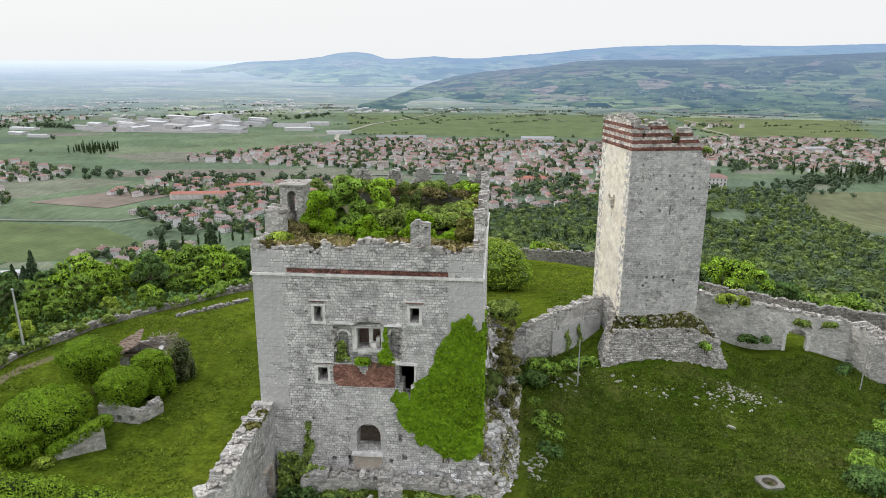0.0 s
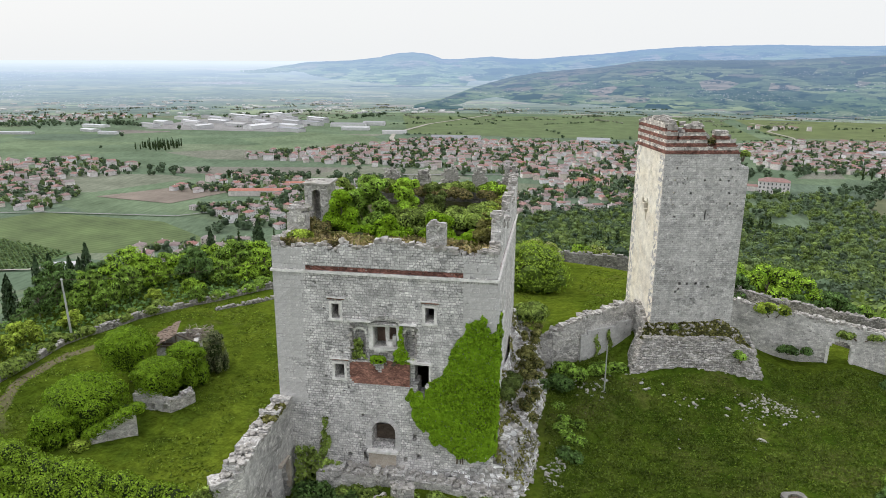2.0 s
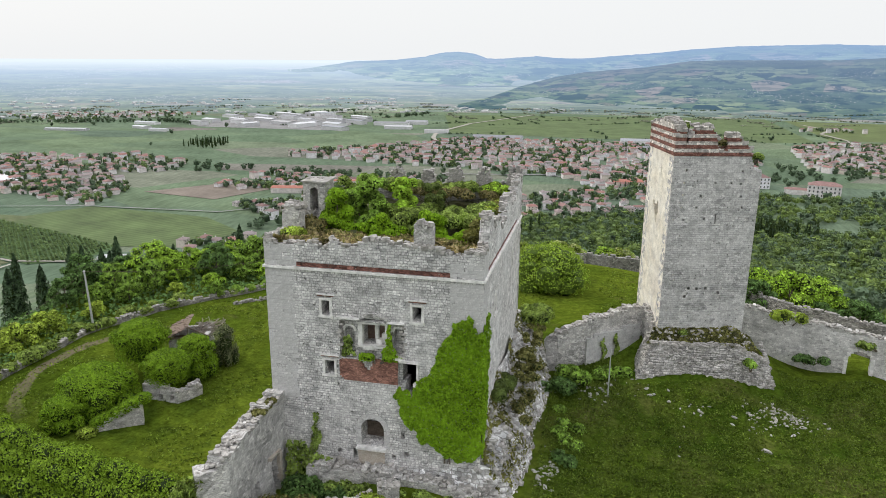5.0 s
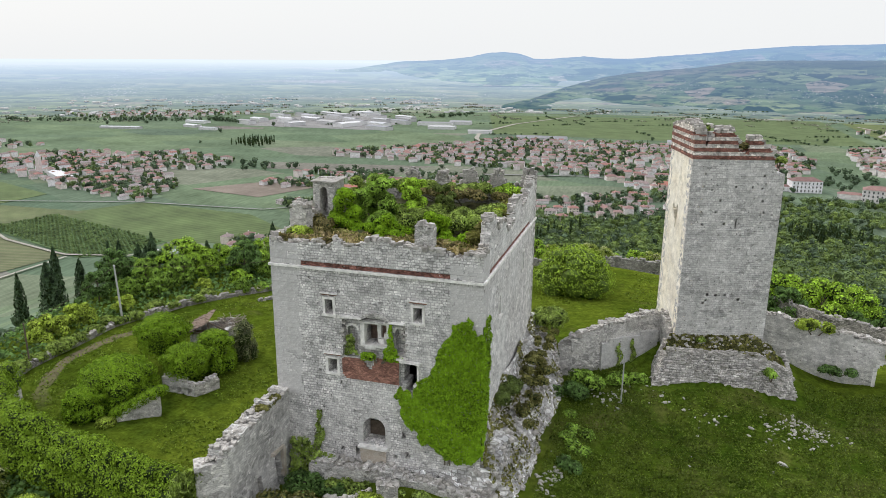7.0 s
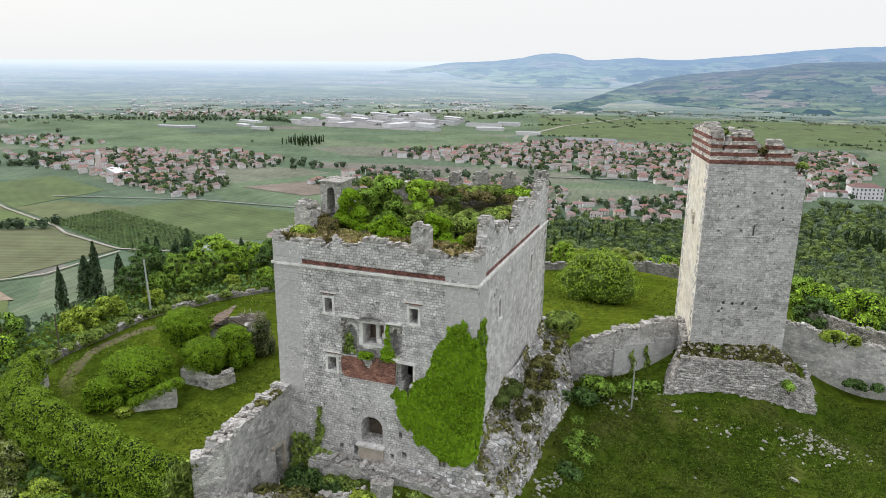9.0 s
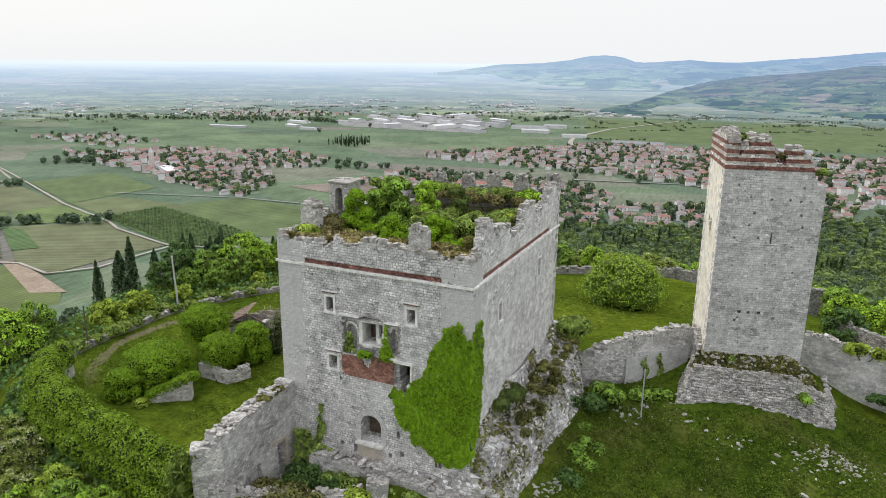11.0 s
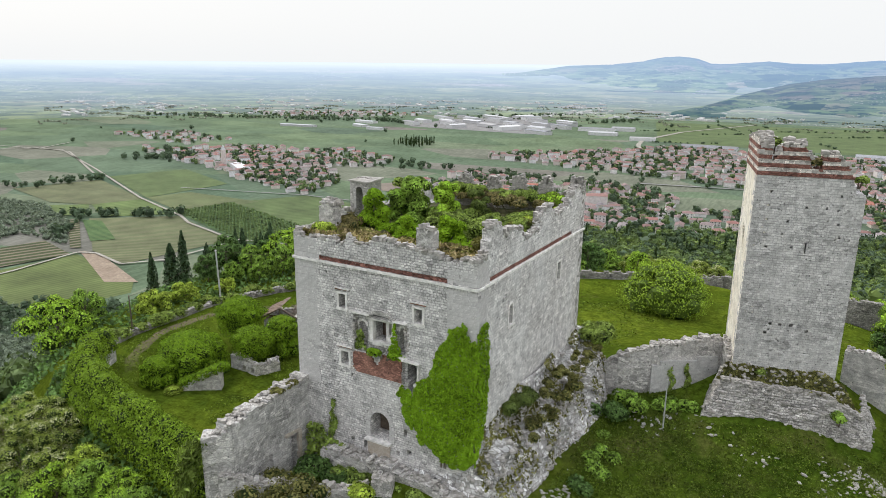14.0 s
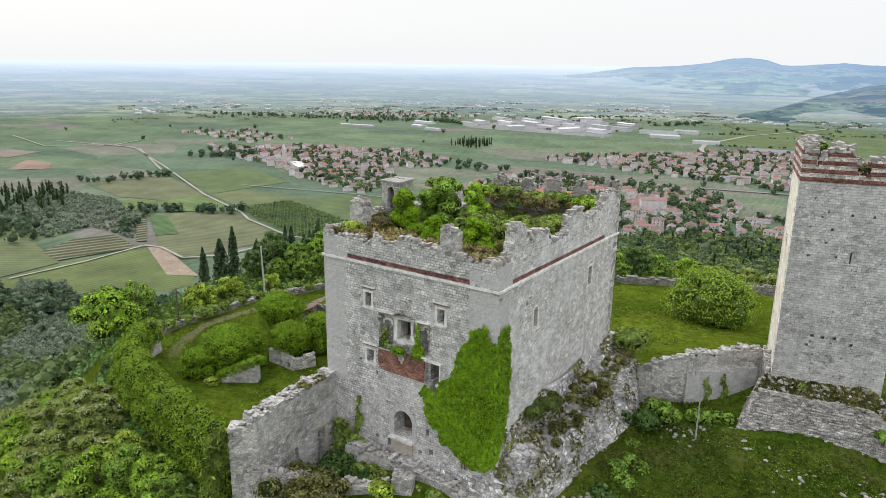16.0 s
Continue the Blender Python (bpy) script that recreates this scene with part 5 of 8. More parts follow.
def ivy_panel(name, label, poly, place, normal, count, size, leaf, bulge=0.35):
    """A climbing ivy over a wall: place(a, z, off) gives the world point."""
    xs, zs = [p[0] for p in poly], [p[1] for p in poly]
    pts = []
    while len(pts) < count:
        x, z = random.uniform(min(xs), max(xs)), random.uniform(min(zs), max(zs))
        fray = 0.35 * noise.noise(Vector((x * 1.3, z * 1.3, 4)))
        if inside(poly, x + fray, z + fray):
            puff = 0.5 + 0.5 * noise.noise(Vector((x * 0.8, z * 0.8, 1))) + 0.35 * noise.noise(Vector((x * 2.6, z * 2.6, 1)))
            pts.append(place(x, z, bulge * max(0.05, puff) * random.uniform(0.7, 1.15)))
    ob = thing(name, label, "climbing plant")
    arr = np.array(pts)
    leaf_mesh("foliage", leaf_quads(arr, np.tile(normal, (len(arr), 1)), size, 0.5, 1.15), leaf, ob)
    mx = sum(xs) / len(xs)
    for k in range(5 if count > 4000 else 1):
        x0 = mx + (random.uniform(-1, 1) if count > 4000 else 0.0)
        b = Build()
        b.tube([place(x0, min(zs) - 0.3, 0.05), place(x0 + random.uniform(-0.5, 0.5), (min(zs) + max(zs)) / 2, 0.06), place(x0 + random.uniform(-0.8, 0.8), max(zs) * 0.8 + min(zs) * 0.2, 0.05)], [0.05, 0.03, 0.012], 5)
        part("stem", b, BARK, ob)
    return ob


random.seed(31)
ivy_outline = [(-2.3, 16.9), (-2.7, 16.2), (-3.6, 16.1), (-3.8, 15.0), (-4.7, 14.1), (-5.1, 12.8), (-5.8, 10.8), (-7.0, 10.1), (-7.4, 8.4), (-8.7, 9.3), (-9.2, 8.4), (-8.7, 7.0), (-8.2, 5.7), (-6.7, 4.3), (-4.9, 3.0), (-3.3, 2.3), (-1.9, 2.6), (-0.9, 3.6), (-0.8, 8.0), (-0.8, 14.6), (-1.1, 15.4), (-1.5, 15.0), (-1.7, 15.6)]
ivy_panel("wall_ivy", "bright green ivy climbing the keep's front", ivy_outline, lambda x, z, o: (x, KY0 - 0.08 - o, z), (0, -0.8, 0.6), 30000, 0.145, IVY, 0.5)
ivy_panel("wall_ivy", "bright green ivy turning the keep's corner", [(56.4, 14.5), (56.7, 15.9), (57.4, 16.6), (58.3, 16.1), (58.9, 12.8), (58.7, 8.6), (58.2, 5.9), (57.0, 3.8), (56.4, 3.0)], lambda y, z, o: (KX1 + 0.05 + o, y, z), (0.8, 0, 0.6), 6500, 0.145, IVY, 0.4)
ivy_panel("wall_ivy", "thin trail of ivy low on the keep's wall", [(-17.1, 5.8), (-16.7, 5.6), (-16.9, 4.2), (-16.5, 3.0), (-17.0, 1.6), (-17.9, 1.0), (-17.4, 2.6), (-17.3, 4.2)], lambda x, z, o: (x, KY0 - 0.06 - o, z), (0, -0.8, 0.6), 420, 0.2, IVY_DULL, 0.25)
ivy_panel("wall_ivy", "dull ivy in the corner by the wing wall", [(-19.8, 2.6), (-18.4, 2.9), (-17.0, 1.6), (-15.0, 0.8), (-15, -1), (-19.8, -1)], lambda x, z, o: (x, KY0 - 0.1 - o * 3, z), (0, -0.6, 0.8), 1500, 0.24, IVY_DULL, 0.5)
ivy_panel("loggia_plant", "green creeper growing in the loggia", [(-13.9, 13.6), (-13.3, 13.9), (-13.2, 12.2), (-12.6, 11.8), (-14.2, 11.7)], lambda x, z, o: (x, KY0 + 0.35 - o, z), (0, -0.8, 0.6), 260, 0.22, IVY_DULL, 0.5)
ivy_panel("loggia_plant", "green creeper hanging from the loggia", [(-9.8, 15.2), (-9.5, 15.2), (-9.4, 13.0), (-9.0, 12.2), (-8.4, 11.6), (-10.2, 11.6), (-10.4, 12.5), (-9.8, 13.2)], lambda x, z, o: (x, KY0 + 0.3 - o, z), (0, -0.8, 0.6), 380, 0.2, IVY, 0.5)


def dome(n, rx, ry, h, r0, r1, base=0.0):
    """Lumps heaped into an uneven dome."""
    out = []
    for _ in range(n):
        a, e, k = random.uniform(0, math.tau), math.asin(random.random()), random.uniform(0.55, 1.0)
        r = random.uniform(r0, r1)
        out.append((rx * k * math.cos(e) * math.cos(a), ry * k * math.cos(e) * math.sin(a), base + max(r * 0.3, h * k * math.sin(e) - r * 0.5), r, r * random.uniform(0.75, 1.0)))
    return out


def scatter_lumps(n, x0, x1, y0, y1, z, r0, r1, h=0.8):
    out = []
    for _ in range(n):
        r = random.uniform(r0, r1)
        out.append((random.uniform(x0, x1), random.uniform(y0, y1), z + r * 0.4, r, r * h))
    return out


random.seed(33)
bush("bush", "yellow-green bush on the keep's wall head", scatter_lumps(5, -0.9, 0.9, -0.7, 0.7, 0.3, 0.6, 0.9), LEAF_Y, 1900, 0.13, at=(-19.2, 58.6, 21.7))
bush("bush", "yellow-green bush by a low wall in the loggia", scatter_lumps(4, -1.3, 1.3, -0.2, 0.2, 0.0, 0.3, 0.5), IVY, 900, 0.15, at=(-10.7, 56.5, 11.75))
bush("ivy_mound", "tall drape of bright ivy beside the turret", dome(26, 1.5, 1.0, 5.0, 0.45, 0.75) + dome(14, 2.6, 1.2, 2.6, 0.45, 0.75), IVY, 15000, 0.14, at=(-17.4, 64.6, 21.2))
bush("tree", "leafy young trees growing inside the keep", dome(44, 3.0, 2.4, 6.2, 0.55, 1.0), LEAF_B, 17000, 0.16, "tree", (-15.4, 69.0, 21.2))
bush("tree", "fresh-green young tree inside the keep", dome(26, 1.6, 1.5, 5.6, 0.45, 0.8), LEAF_A, 9000, 0.16, "tree", (-12.0, 70.4, 21.2))
bush("tree", "dull green young tree inside the keep", dome(26, 2.0, 1.8, 5.0, 0.5, 0.85), IVY_DULL, 9000, 0.16, "tree", (-18.6, 72.6, 21.2))
bush("bush", "dark bush inside the keep", dome(24, 1.7, 1.5, 4.2, 0.45, 0.8), LEAF_X, 8000, 0.16, at=(-9.4, 72.6, 21.2))
bush("ivy_mound", "ivy-covered ruin inside the keep", dome(26, 2.3, 1.3, 3.0, 0.4, 0.7), IVY, 10000, 0.14, at=(-12.2, 63.0, 21.4))
bush("ivy_mound", "ivy-covered ruin along the keep's parapet", dome(26, 2.1, 1.4, 2.8, 0.4, 0.7), IVY, 10000, 0.14, at=(-7.4, 62.8, 21.4))
bush("ivy_mound", "low ivy sloping down behind the parapet", dome(16, 1.8, 1.2, 1.5, 0.35, 0.6), IVY, 6000, 0.14, at=(-4.6, 62.4, 21.4))
bush("undergrowth", "brown-green brambles inside the keep", scatter_lumps(46, -5.2, 4.8, -7.0, 1.0, 0.8, 0.6, 1.1), IVY_DULL, 17000, 0.16, at=(-7.6, 73.0, 21.3))
bush("undergrowth", "rust-brown brambles by the keep's back wall", scatter_lumps(20, -8.0, 5.0, -1.6, 1.6, 1.6, 0.5, 0.9), BRAMBLE, 6000, 0.16, at=(-8.4, 78.6, 21.2))
bush("undergrowth", "green and brown growth along the keep's back wall", scatter_lumps(34, -9.0, 5.2, -1.4, 1.4, 1.8, 0.5, 1.0), IVY_DULL, 12000, 0.16, at=(-8.4, 80.6, 21.2))
bush("ivy_mound", "yellow-green ivy over the inside of the keep's side wall", [(random.uniform(-0.6, 0.5), y, z, random.uniform(0.45, 0.8), random.uniform(0.4, 0.65)) for y in np.arange(-9, 9.5, 0.9) for z in (0.2, random.uniform(0.7, 1.3))], LEAF_Y, 12000, 0.14, at=(-2.9, 72.0, 21.4))
bush("bush", "small green bush at the back corner of the keep", scatter_lumps(9, -1.5, 0.8, -1, 1, 1.8, 0.5, 0.9), LEAF_A, 3400, 0.15, at=(-3.4, 80.2, 21.4))
bush("bush", "low green scrub in the keep's middle", scatter_lumps(30, -5.4, 6.0, -3.4, 2.5, 0.1, 0.5, 0.9), IVY_DULL, 11000, 0.15, at=(-11.6, 68.6, 21.2))
bush("bush", "low brownish scrub beside the turret", scatter_lumps(12, -1.2, 1.2, -2.4, 1, 0.6, 0.5, 0.9), BRAMBLE, 3600, 0.13, at=(-19.4, 63.4, 21.4))
bush("undergrowth", "dry scrub behind the keep's front parapet", scatter_lumps(80, -8.8, 9.0, -2.0, 2.0, -0.2, 0.4, 0.8, 0.6), GRASS_DULL, 17000, 0.17, at=(-10.8, 60.4, 21.6), stem=False)


def tufts(name, label, n, where, leaf, size, kind="stuff", long=2.4):
    pts = []
    while len(pts) < n:
        p = where()
        if p:
            pts.append(p)
    arr = np.array(pts)
    ob = leaf_mesh(name, leaf_quads(arr, np.tile([0, 0, 0.25], (len(arr), 1)), size, 0.8, long), leaf, None, label, kind)
    return tagged(ob, category="grass")


def on_front_head():
    x, y = random.uniform(KX0 + 0.4, KX1 - 0.6), KY0 + random.uniform(0.5, 6.0)
    return (x, y, 22.15 + random.uniform(-0.1, 0.35) - 0.12 * (y - KY0)) if noise.noise(Vector((x * 0.6, y * 0.5, 0))) > -0.15 else None


def on_side_head():
    x, y = KX1 - random.uniform(0.8, 2.6), random.uniform(KY0 + 2, KY1 - 1)
    return (x, y, 22.6 + random.uniform(-0.1, 0.4)) if noise.noise(Vector((x * 0.6, y * 0.5, 3))) > 0.0 else None


tufts("dry_grass", "dry straw-coloured grass on the keep's wall head", 7000, on_front_head, DRY, 0.3)
tufts("wall_grass", "green grass and weeds on the keep's wall head", 3600, on_front_head, GRASS_DULL, 0.28)
tufts("wall_grass", "green weeds on the keep's side wall head", 2600, on_side_head, GRASS_DULL, 0.28)

bush("bush", "dark dense bush in a hollow of the rock", scatter_lumps(16, -0.6, 0.8, -2.1, 2.1, 0.7, 0.4, 0.85), LEAF_X, 4600, 0.16, at=(-0.2, 64.6, 5.3))
bush("bush", "green bush at the back corner of the rock", scatter_lumps(9, -1.0, 1.4, -2.0, 2.0, 0.8, 0.9, 1.4), IVY_DULL, 2600, 0.24, at=(1.0, 85.0, 5.6))
bush("bush", "green bush on top of the tower", scatter_lumps(4, -0.5, 0.5, -0.5, 0.5, 0.6, 0.4, 0.6), IVY_DULL, 420, 0.2, at=(*tower_at(1.6, 2.0), 29.6))
bush("bush", "small bush at the tower's broken edge", scatter_lumps(4, -0.4, 0.4, -0.4, 0.4, 0.3, 0.35, 0.55), IVY_DULL, 380, 0.18, at=(*tower_at(9.8, 0.6), 26.6))
bush("bush", "dry scrub in the gap of the tower top", scatter_lumps(4, -0.5, 0.5, -0.3, 0.3, 0.3, 0.35, 0.6), BRAMBLE, 380, 0.18, at=(*tower_at(5.5, 0.5), 28.2))
bush("bush", "green shrub on the tower's revetment", scatter_lumps(4, -0.5, 0.5, -0.4, 0.4, 0.3, 0.5, 0.7), LEAF_B, 520, 0.18, at=(27.4, 86.2, 1.6))
bush("bush", "small shrub at the tower's foot", scatter_lumps(3, -0.3, 0.3, -0.2, 0.2, 0.3, 0.3, 0.5), IVY_DULL, 260, 0.16, at=(*tower_at(3.0, -0.4), 4.6))
bush("bush", "yellow-green bush growing on the gate wall", scatter_lumps(7, -1.7, 1.7, -0.5, 0.5, 0.4, 0.7, 1.0), LEAF_Y, 1200, 0.24, at=(34.0, 97.3, 4.0))
bush("undergrowth", "dark ivy tangle over the doorway wall", scatter_lumps(8, -2.4, 2.4, -0.3, 0.3, 0.0, 0.5, 0.8), IVY_DULL, 1100, 0.22, at=(44.6, 95.0, 2.2))
bush("undergrowth", "dark creeper at the foot of the gate wall", scatter_lumps(7, -2.4, 2.0, -0.5, 0.5, 0.0, 0.5, 0.8), LEAF_C, 900, 0.22, at=(36.6, 95.4, -0.6))
bush("bush", "dark low bush by the doorway", scatter_lumps(5, -1.5, 1.5, -1, 1, 0.0, 0.6, 0.9), LEAF_C, 900, 0.22, at=(47.0, 90.2, ground_height(47, 90.2)))
bush("bush", "green shrub under the curtain wall", scatter_lumps(8, -1.6, 1.6, -1.2, 1.2, 0.6, 0.8, 1.2), LEAF_B, 1800, 0.22, at=(6.2, 82.4, ground_height(6.2, 82.4)))
bush("bush", "dark bramble under the curtain wall", scatter_lumps(10, -2.2, 2.2, -1.4, 1.0, 0.3, 0.8, 1.1), LEAF_C, 1900, 0.22, at=(4.4, 80.6, ground_height(4.4, 80.6)))
bush("bush", "weeds on rubble under the curtain wall", scatter_lumps(10, -2.6, 2.6, -1.2, 1.2, 0.0, 0.6, 0.9), LEAF_B, 1700, 0.22, at=(11.6, 84.6, ground_height(11.6, 84.6)))
bush("bush", "dark low bush on the courtyard slope", scatter_lumps(6, -1.2, 1.2, -1.4, 1.4, 0.0, 0.6, 0.9), LEAF_C, 1000, 0.2, at=(6.0, 66.4, ground_height(6.0, 66.4)))
bush("bush", "wild weeds on the courtyard slope", scatter_lumps(10, -1.8, 1.8, -4.4, 4.4, -0.4, 0.7, 1.0), LEAF_B, 2200, 0.2, at=(6.6, 73.2, ground_height(6.6, 73.2)))

for x, z0, z1 in ((9.6, -0.6, 3.6), (11.2, 0.0, 4.0)):
    ivy_panel("wall_ivy", "thin creeper on the plastered wall", [(-0.4, z0), (0.35, z0), (0.6, (z0 + z1) / 2), (0.2, z1), (-0.3, z1 - 0.6), (0.1, (z0 + z1) / 2)], lambda a, z, o, x=x: (x + a, 86.0 + (x + a - 7.6) * 0.657 - 0.1 - o, z), (0.4, -0.8, 0.5), 260, 0.22, IVY_DULL, 0.3)

# ---- ruined rooms before the keep, and the ivy-grown garden wall ----
bush("ivy_mound", "low mound of weeds in the ruined room", scatter_lumps(20, -3.4, 3.4, -2.4, 2.0, 0.2, 1.0, 1.6, 0.6), GRASS_DULL, 4600, 0.2, at=(-15.4, 48.2, -0.8))
bush("ivy_mound", "dark weeds in the sunken room", scatter_lumps(14, -3.6, 3.2, -1.4, 1.4, -0.4, 0.8, 1.2, 0.6), LEAF_C, 2600, 0.22, at=(-15.6, 53.4, -0.8))
bush("bush", "bright green bush on the rubble pier", scatter_lumps(6, -1.1, 1.1, -0.7, 0.7, 0.2, 0.6, 0.9), LEAF_Y, 1200, 0.2, at=(-9.4, 51.2, 0.0))
bush("undergrowth", "weeds along the foot of the keep", scatter_lumps(16, -7, 7, -0.8, 0.8, -0.3, 0.6, 0.9, 0.6), IVY_DULL, 2600, 0.22, at=(-8.0, 54.0, -0.5))
bush("undergrowth", "grass and moss on the head of the wing wall", scatter_lumps(9, -0.5, 0.5, -3.0, 1.6, 0.0, 0.4, 0.6, 0.35), GRASS_DULL, 1200, 0.2, at=(-20.9, 55.0, 7.0), stem=False)


def hang(name, label, cx, cy, top, n, leaf, drop=7.0):
    """Long strands hanging down a wall end."""
    ob = thing(name, label, "climbing plant")
    pts, nrm = [], []
    for _ in range(n):
        x0, y0 = cx + random.uniform(-0.9, 0.9), cy + random.uniform(-1.6, 1.0)
        length = random.uniform(0.4, 1.0) * drop
        for k in range(10):
            f = k / 9
            pts.append((x0 - 1.1 * f + random.uniform(-0.1, 0.1), y0 - 0.5 * f + random.uniform(-0.1, 0.1), top - length * f))
            nrm.append((-0.7, -0.5, 0.3))
    arr = np.array(pts)
    leaf_mesh("hanging_growth", leaf_quads(arr, np.array(nrm), 0.2, 0.35, 3.2), leaf, ob, kind="stuff")


hang("hanging_ivy", "grey-green hanging ivy on the end of the wing wall", -22.6, 44.2, 5.2, 170, IVY_DULL)

HEDGE = [(-22.8, 45.6), (-27.5, 48.2), (-34, 49.6), (-42, 51.0), (-50, 53.2), (-56.5, 55.4), (-60.5, 59.0), (-62.5, 62.5)]


def make_ivy_wall():
    ob = thing("ivy_wall", "long garden wall wholly covered in green ivy", "wall")
    for p, q in zip(HEDGE[::-1], HEDGE[::-1][1:]):
        b = Build()
        ruin_wall(b, p, q, -9, -0.6, 1.2, cell=0.9, rough=0.1)
        part("masonry", b, RUBBLE, ob)
    heap = []
    for p, q in zip(HEDGE, HEDGE[1:]):
        n = max(2, int((Vector(q) - Vector(p)).length / 1.1))
        for k in range(n):
            c = Vector(p).lerp(Vector(q), (k + random.random()) / n)
            for off, z, r in ((0.1, 0.9, 1.35), (-0.9, -0.3, 1.5), (-1.5, -2.4, 1.6), (1.0, -0.7, 1.3)):
                heap.append((c.x + random.uniform(-0.3, 0.3) + off * 0.25, c.y + off + random.uniform(-0.3, 0.3), z + random.uniform(-0.3, 0.35), r * random.uniform(0.92, 1.08), r * random.uniform(0.8, 0.95)))
    p, n = on_lumps(heap, 80000, 0.1)
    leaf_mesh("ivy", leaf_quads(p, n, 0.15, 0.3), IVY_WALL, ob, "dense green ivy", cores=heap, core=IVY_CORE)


random.seed(35)
make_ivy_wall()

# ---- terrace garden: ivy-grown ruins and the collapsed hut ----
gz = ground_height


def mound(x, y, w, h, n, leaf, label, count, size=0.14, name="ivy_mound", lift=0.0):
    """A rounded, clipped-looking mass of ivy over a ruin."""
    heap = [(0, 0, h * 0.42, w * 0.4, h * 0.56)]
    for k in range(n):
        a = k * 2.399
        f = (k + 0.5) / n
        rr = w * random.uniform(0.13, 0.19)
        r = math.sqrt(f) * w * 0.37
        z = h * (0.42 + 0.56 * math.sqrt(max(0.0, 1 - (r / (w * 0.42)) ** 2))) - rr * 0.75
        heap.append((r * math.cos(a), r * math.sin(a), max(z, rr * 0.6), rr, rr * 0.75))
    if lift:
        heap = [(a, c, z + lift, r, q) for a, c, z, r, q in heap]
    for k in range(0 if lift else 7):
        a = k * 0.9
        heap.append((0.36 * w * math.cos(a), 0.36 * w * math.sin(a), h * 0.2, w * 0.15, h * 0.26))
    return bush(name, label, heap, leaf, count, size, at=(x, y, gz(x, y)))


random.seed(36)
mound(-49.8, 66.5, 9.7, 5.7, 20, MOUND_IVY, "large rounded mound of ivy over a ruin", 34000)
mound(-50.2, 61.4, 5.2, 3.9, 10, MOUND_IVY, "small rounded mound of ivy on the lawn", 11000)
mound(-50.6, 76.4, 7.8, 6.4, 18, MOUND_IVY, "tall ivy canopy on dark stems beside the hut", 24000, lift=1.3)
mound(-43.9, 72.2, 6.7, 4.8, 14, MOUND_IVY, "ivy spilling over a ruined wall", 18000, lift=0.9)
mound(-42.9, 77.0, 5.9, 5.9, 12, MOUND_IVY, "leafy ivy-grown bush beside the hut", 15000)
mound(-41.0, 81.2, 3.8, 5.8, 8, OLIVE_DARK, "grey-green small tree behind the hut", 4200, name="bush")
mound(-46.4, 68.2, 2.6, 1.3, 6, LEAF_C, "low dark weeds between the ruins", 1600, name="bush")
mound(-46.6, 60.6, 2.4, 0.9, 5, LEAF_Y, "low bright weeds at the ruin's foot", 1200, name="bush")
ob = curtain("ruin_wall_piece", "sloping stump of rubble wall capped with ivy", [(-46.0, 61.6), (-42.0, 64.4)], -5, [-2.6, -0.3], thick=1.5, heads=6, rough=0.12, category="ruin")
bush("ivy_mound", "ivy capping a wall stump", [(-2.1 + k * 0.8, -0.9 + k * 0.56, -0.1 + k * 0.42, 1.0, 0.62) for k in range(6)], MOUND_IVY, 4600, 0.13, at=(-44.2, 63.2, -2.3), stem=False)
curtain("ruin_wall_piece", "low rubble wall with two small openings", [(-46.0, 70.0), (-41.0, 69.7), (-39.4, 72.6)], -5.5, [-1.0, -1.8, -1.6], thick=0.9, heads=6, holes=[(2.2, 2.8, -3.2, -2.3, None), (3.9, 4.5, -3.1, -2.3, None)], category="ruin")


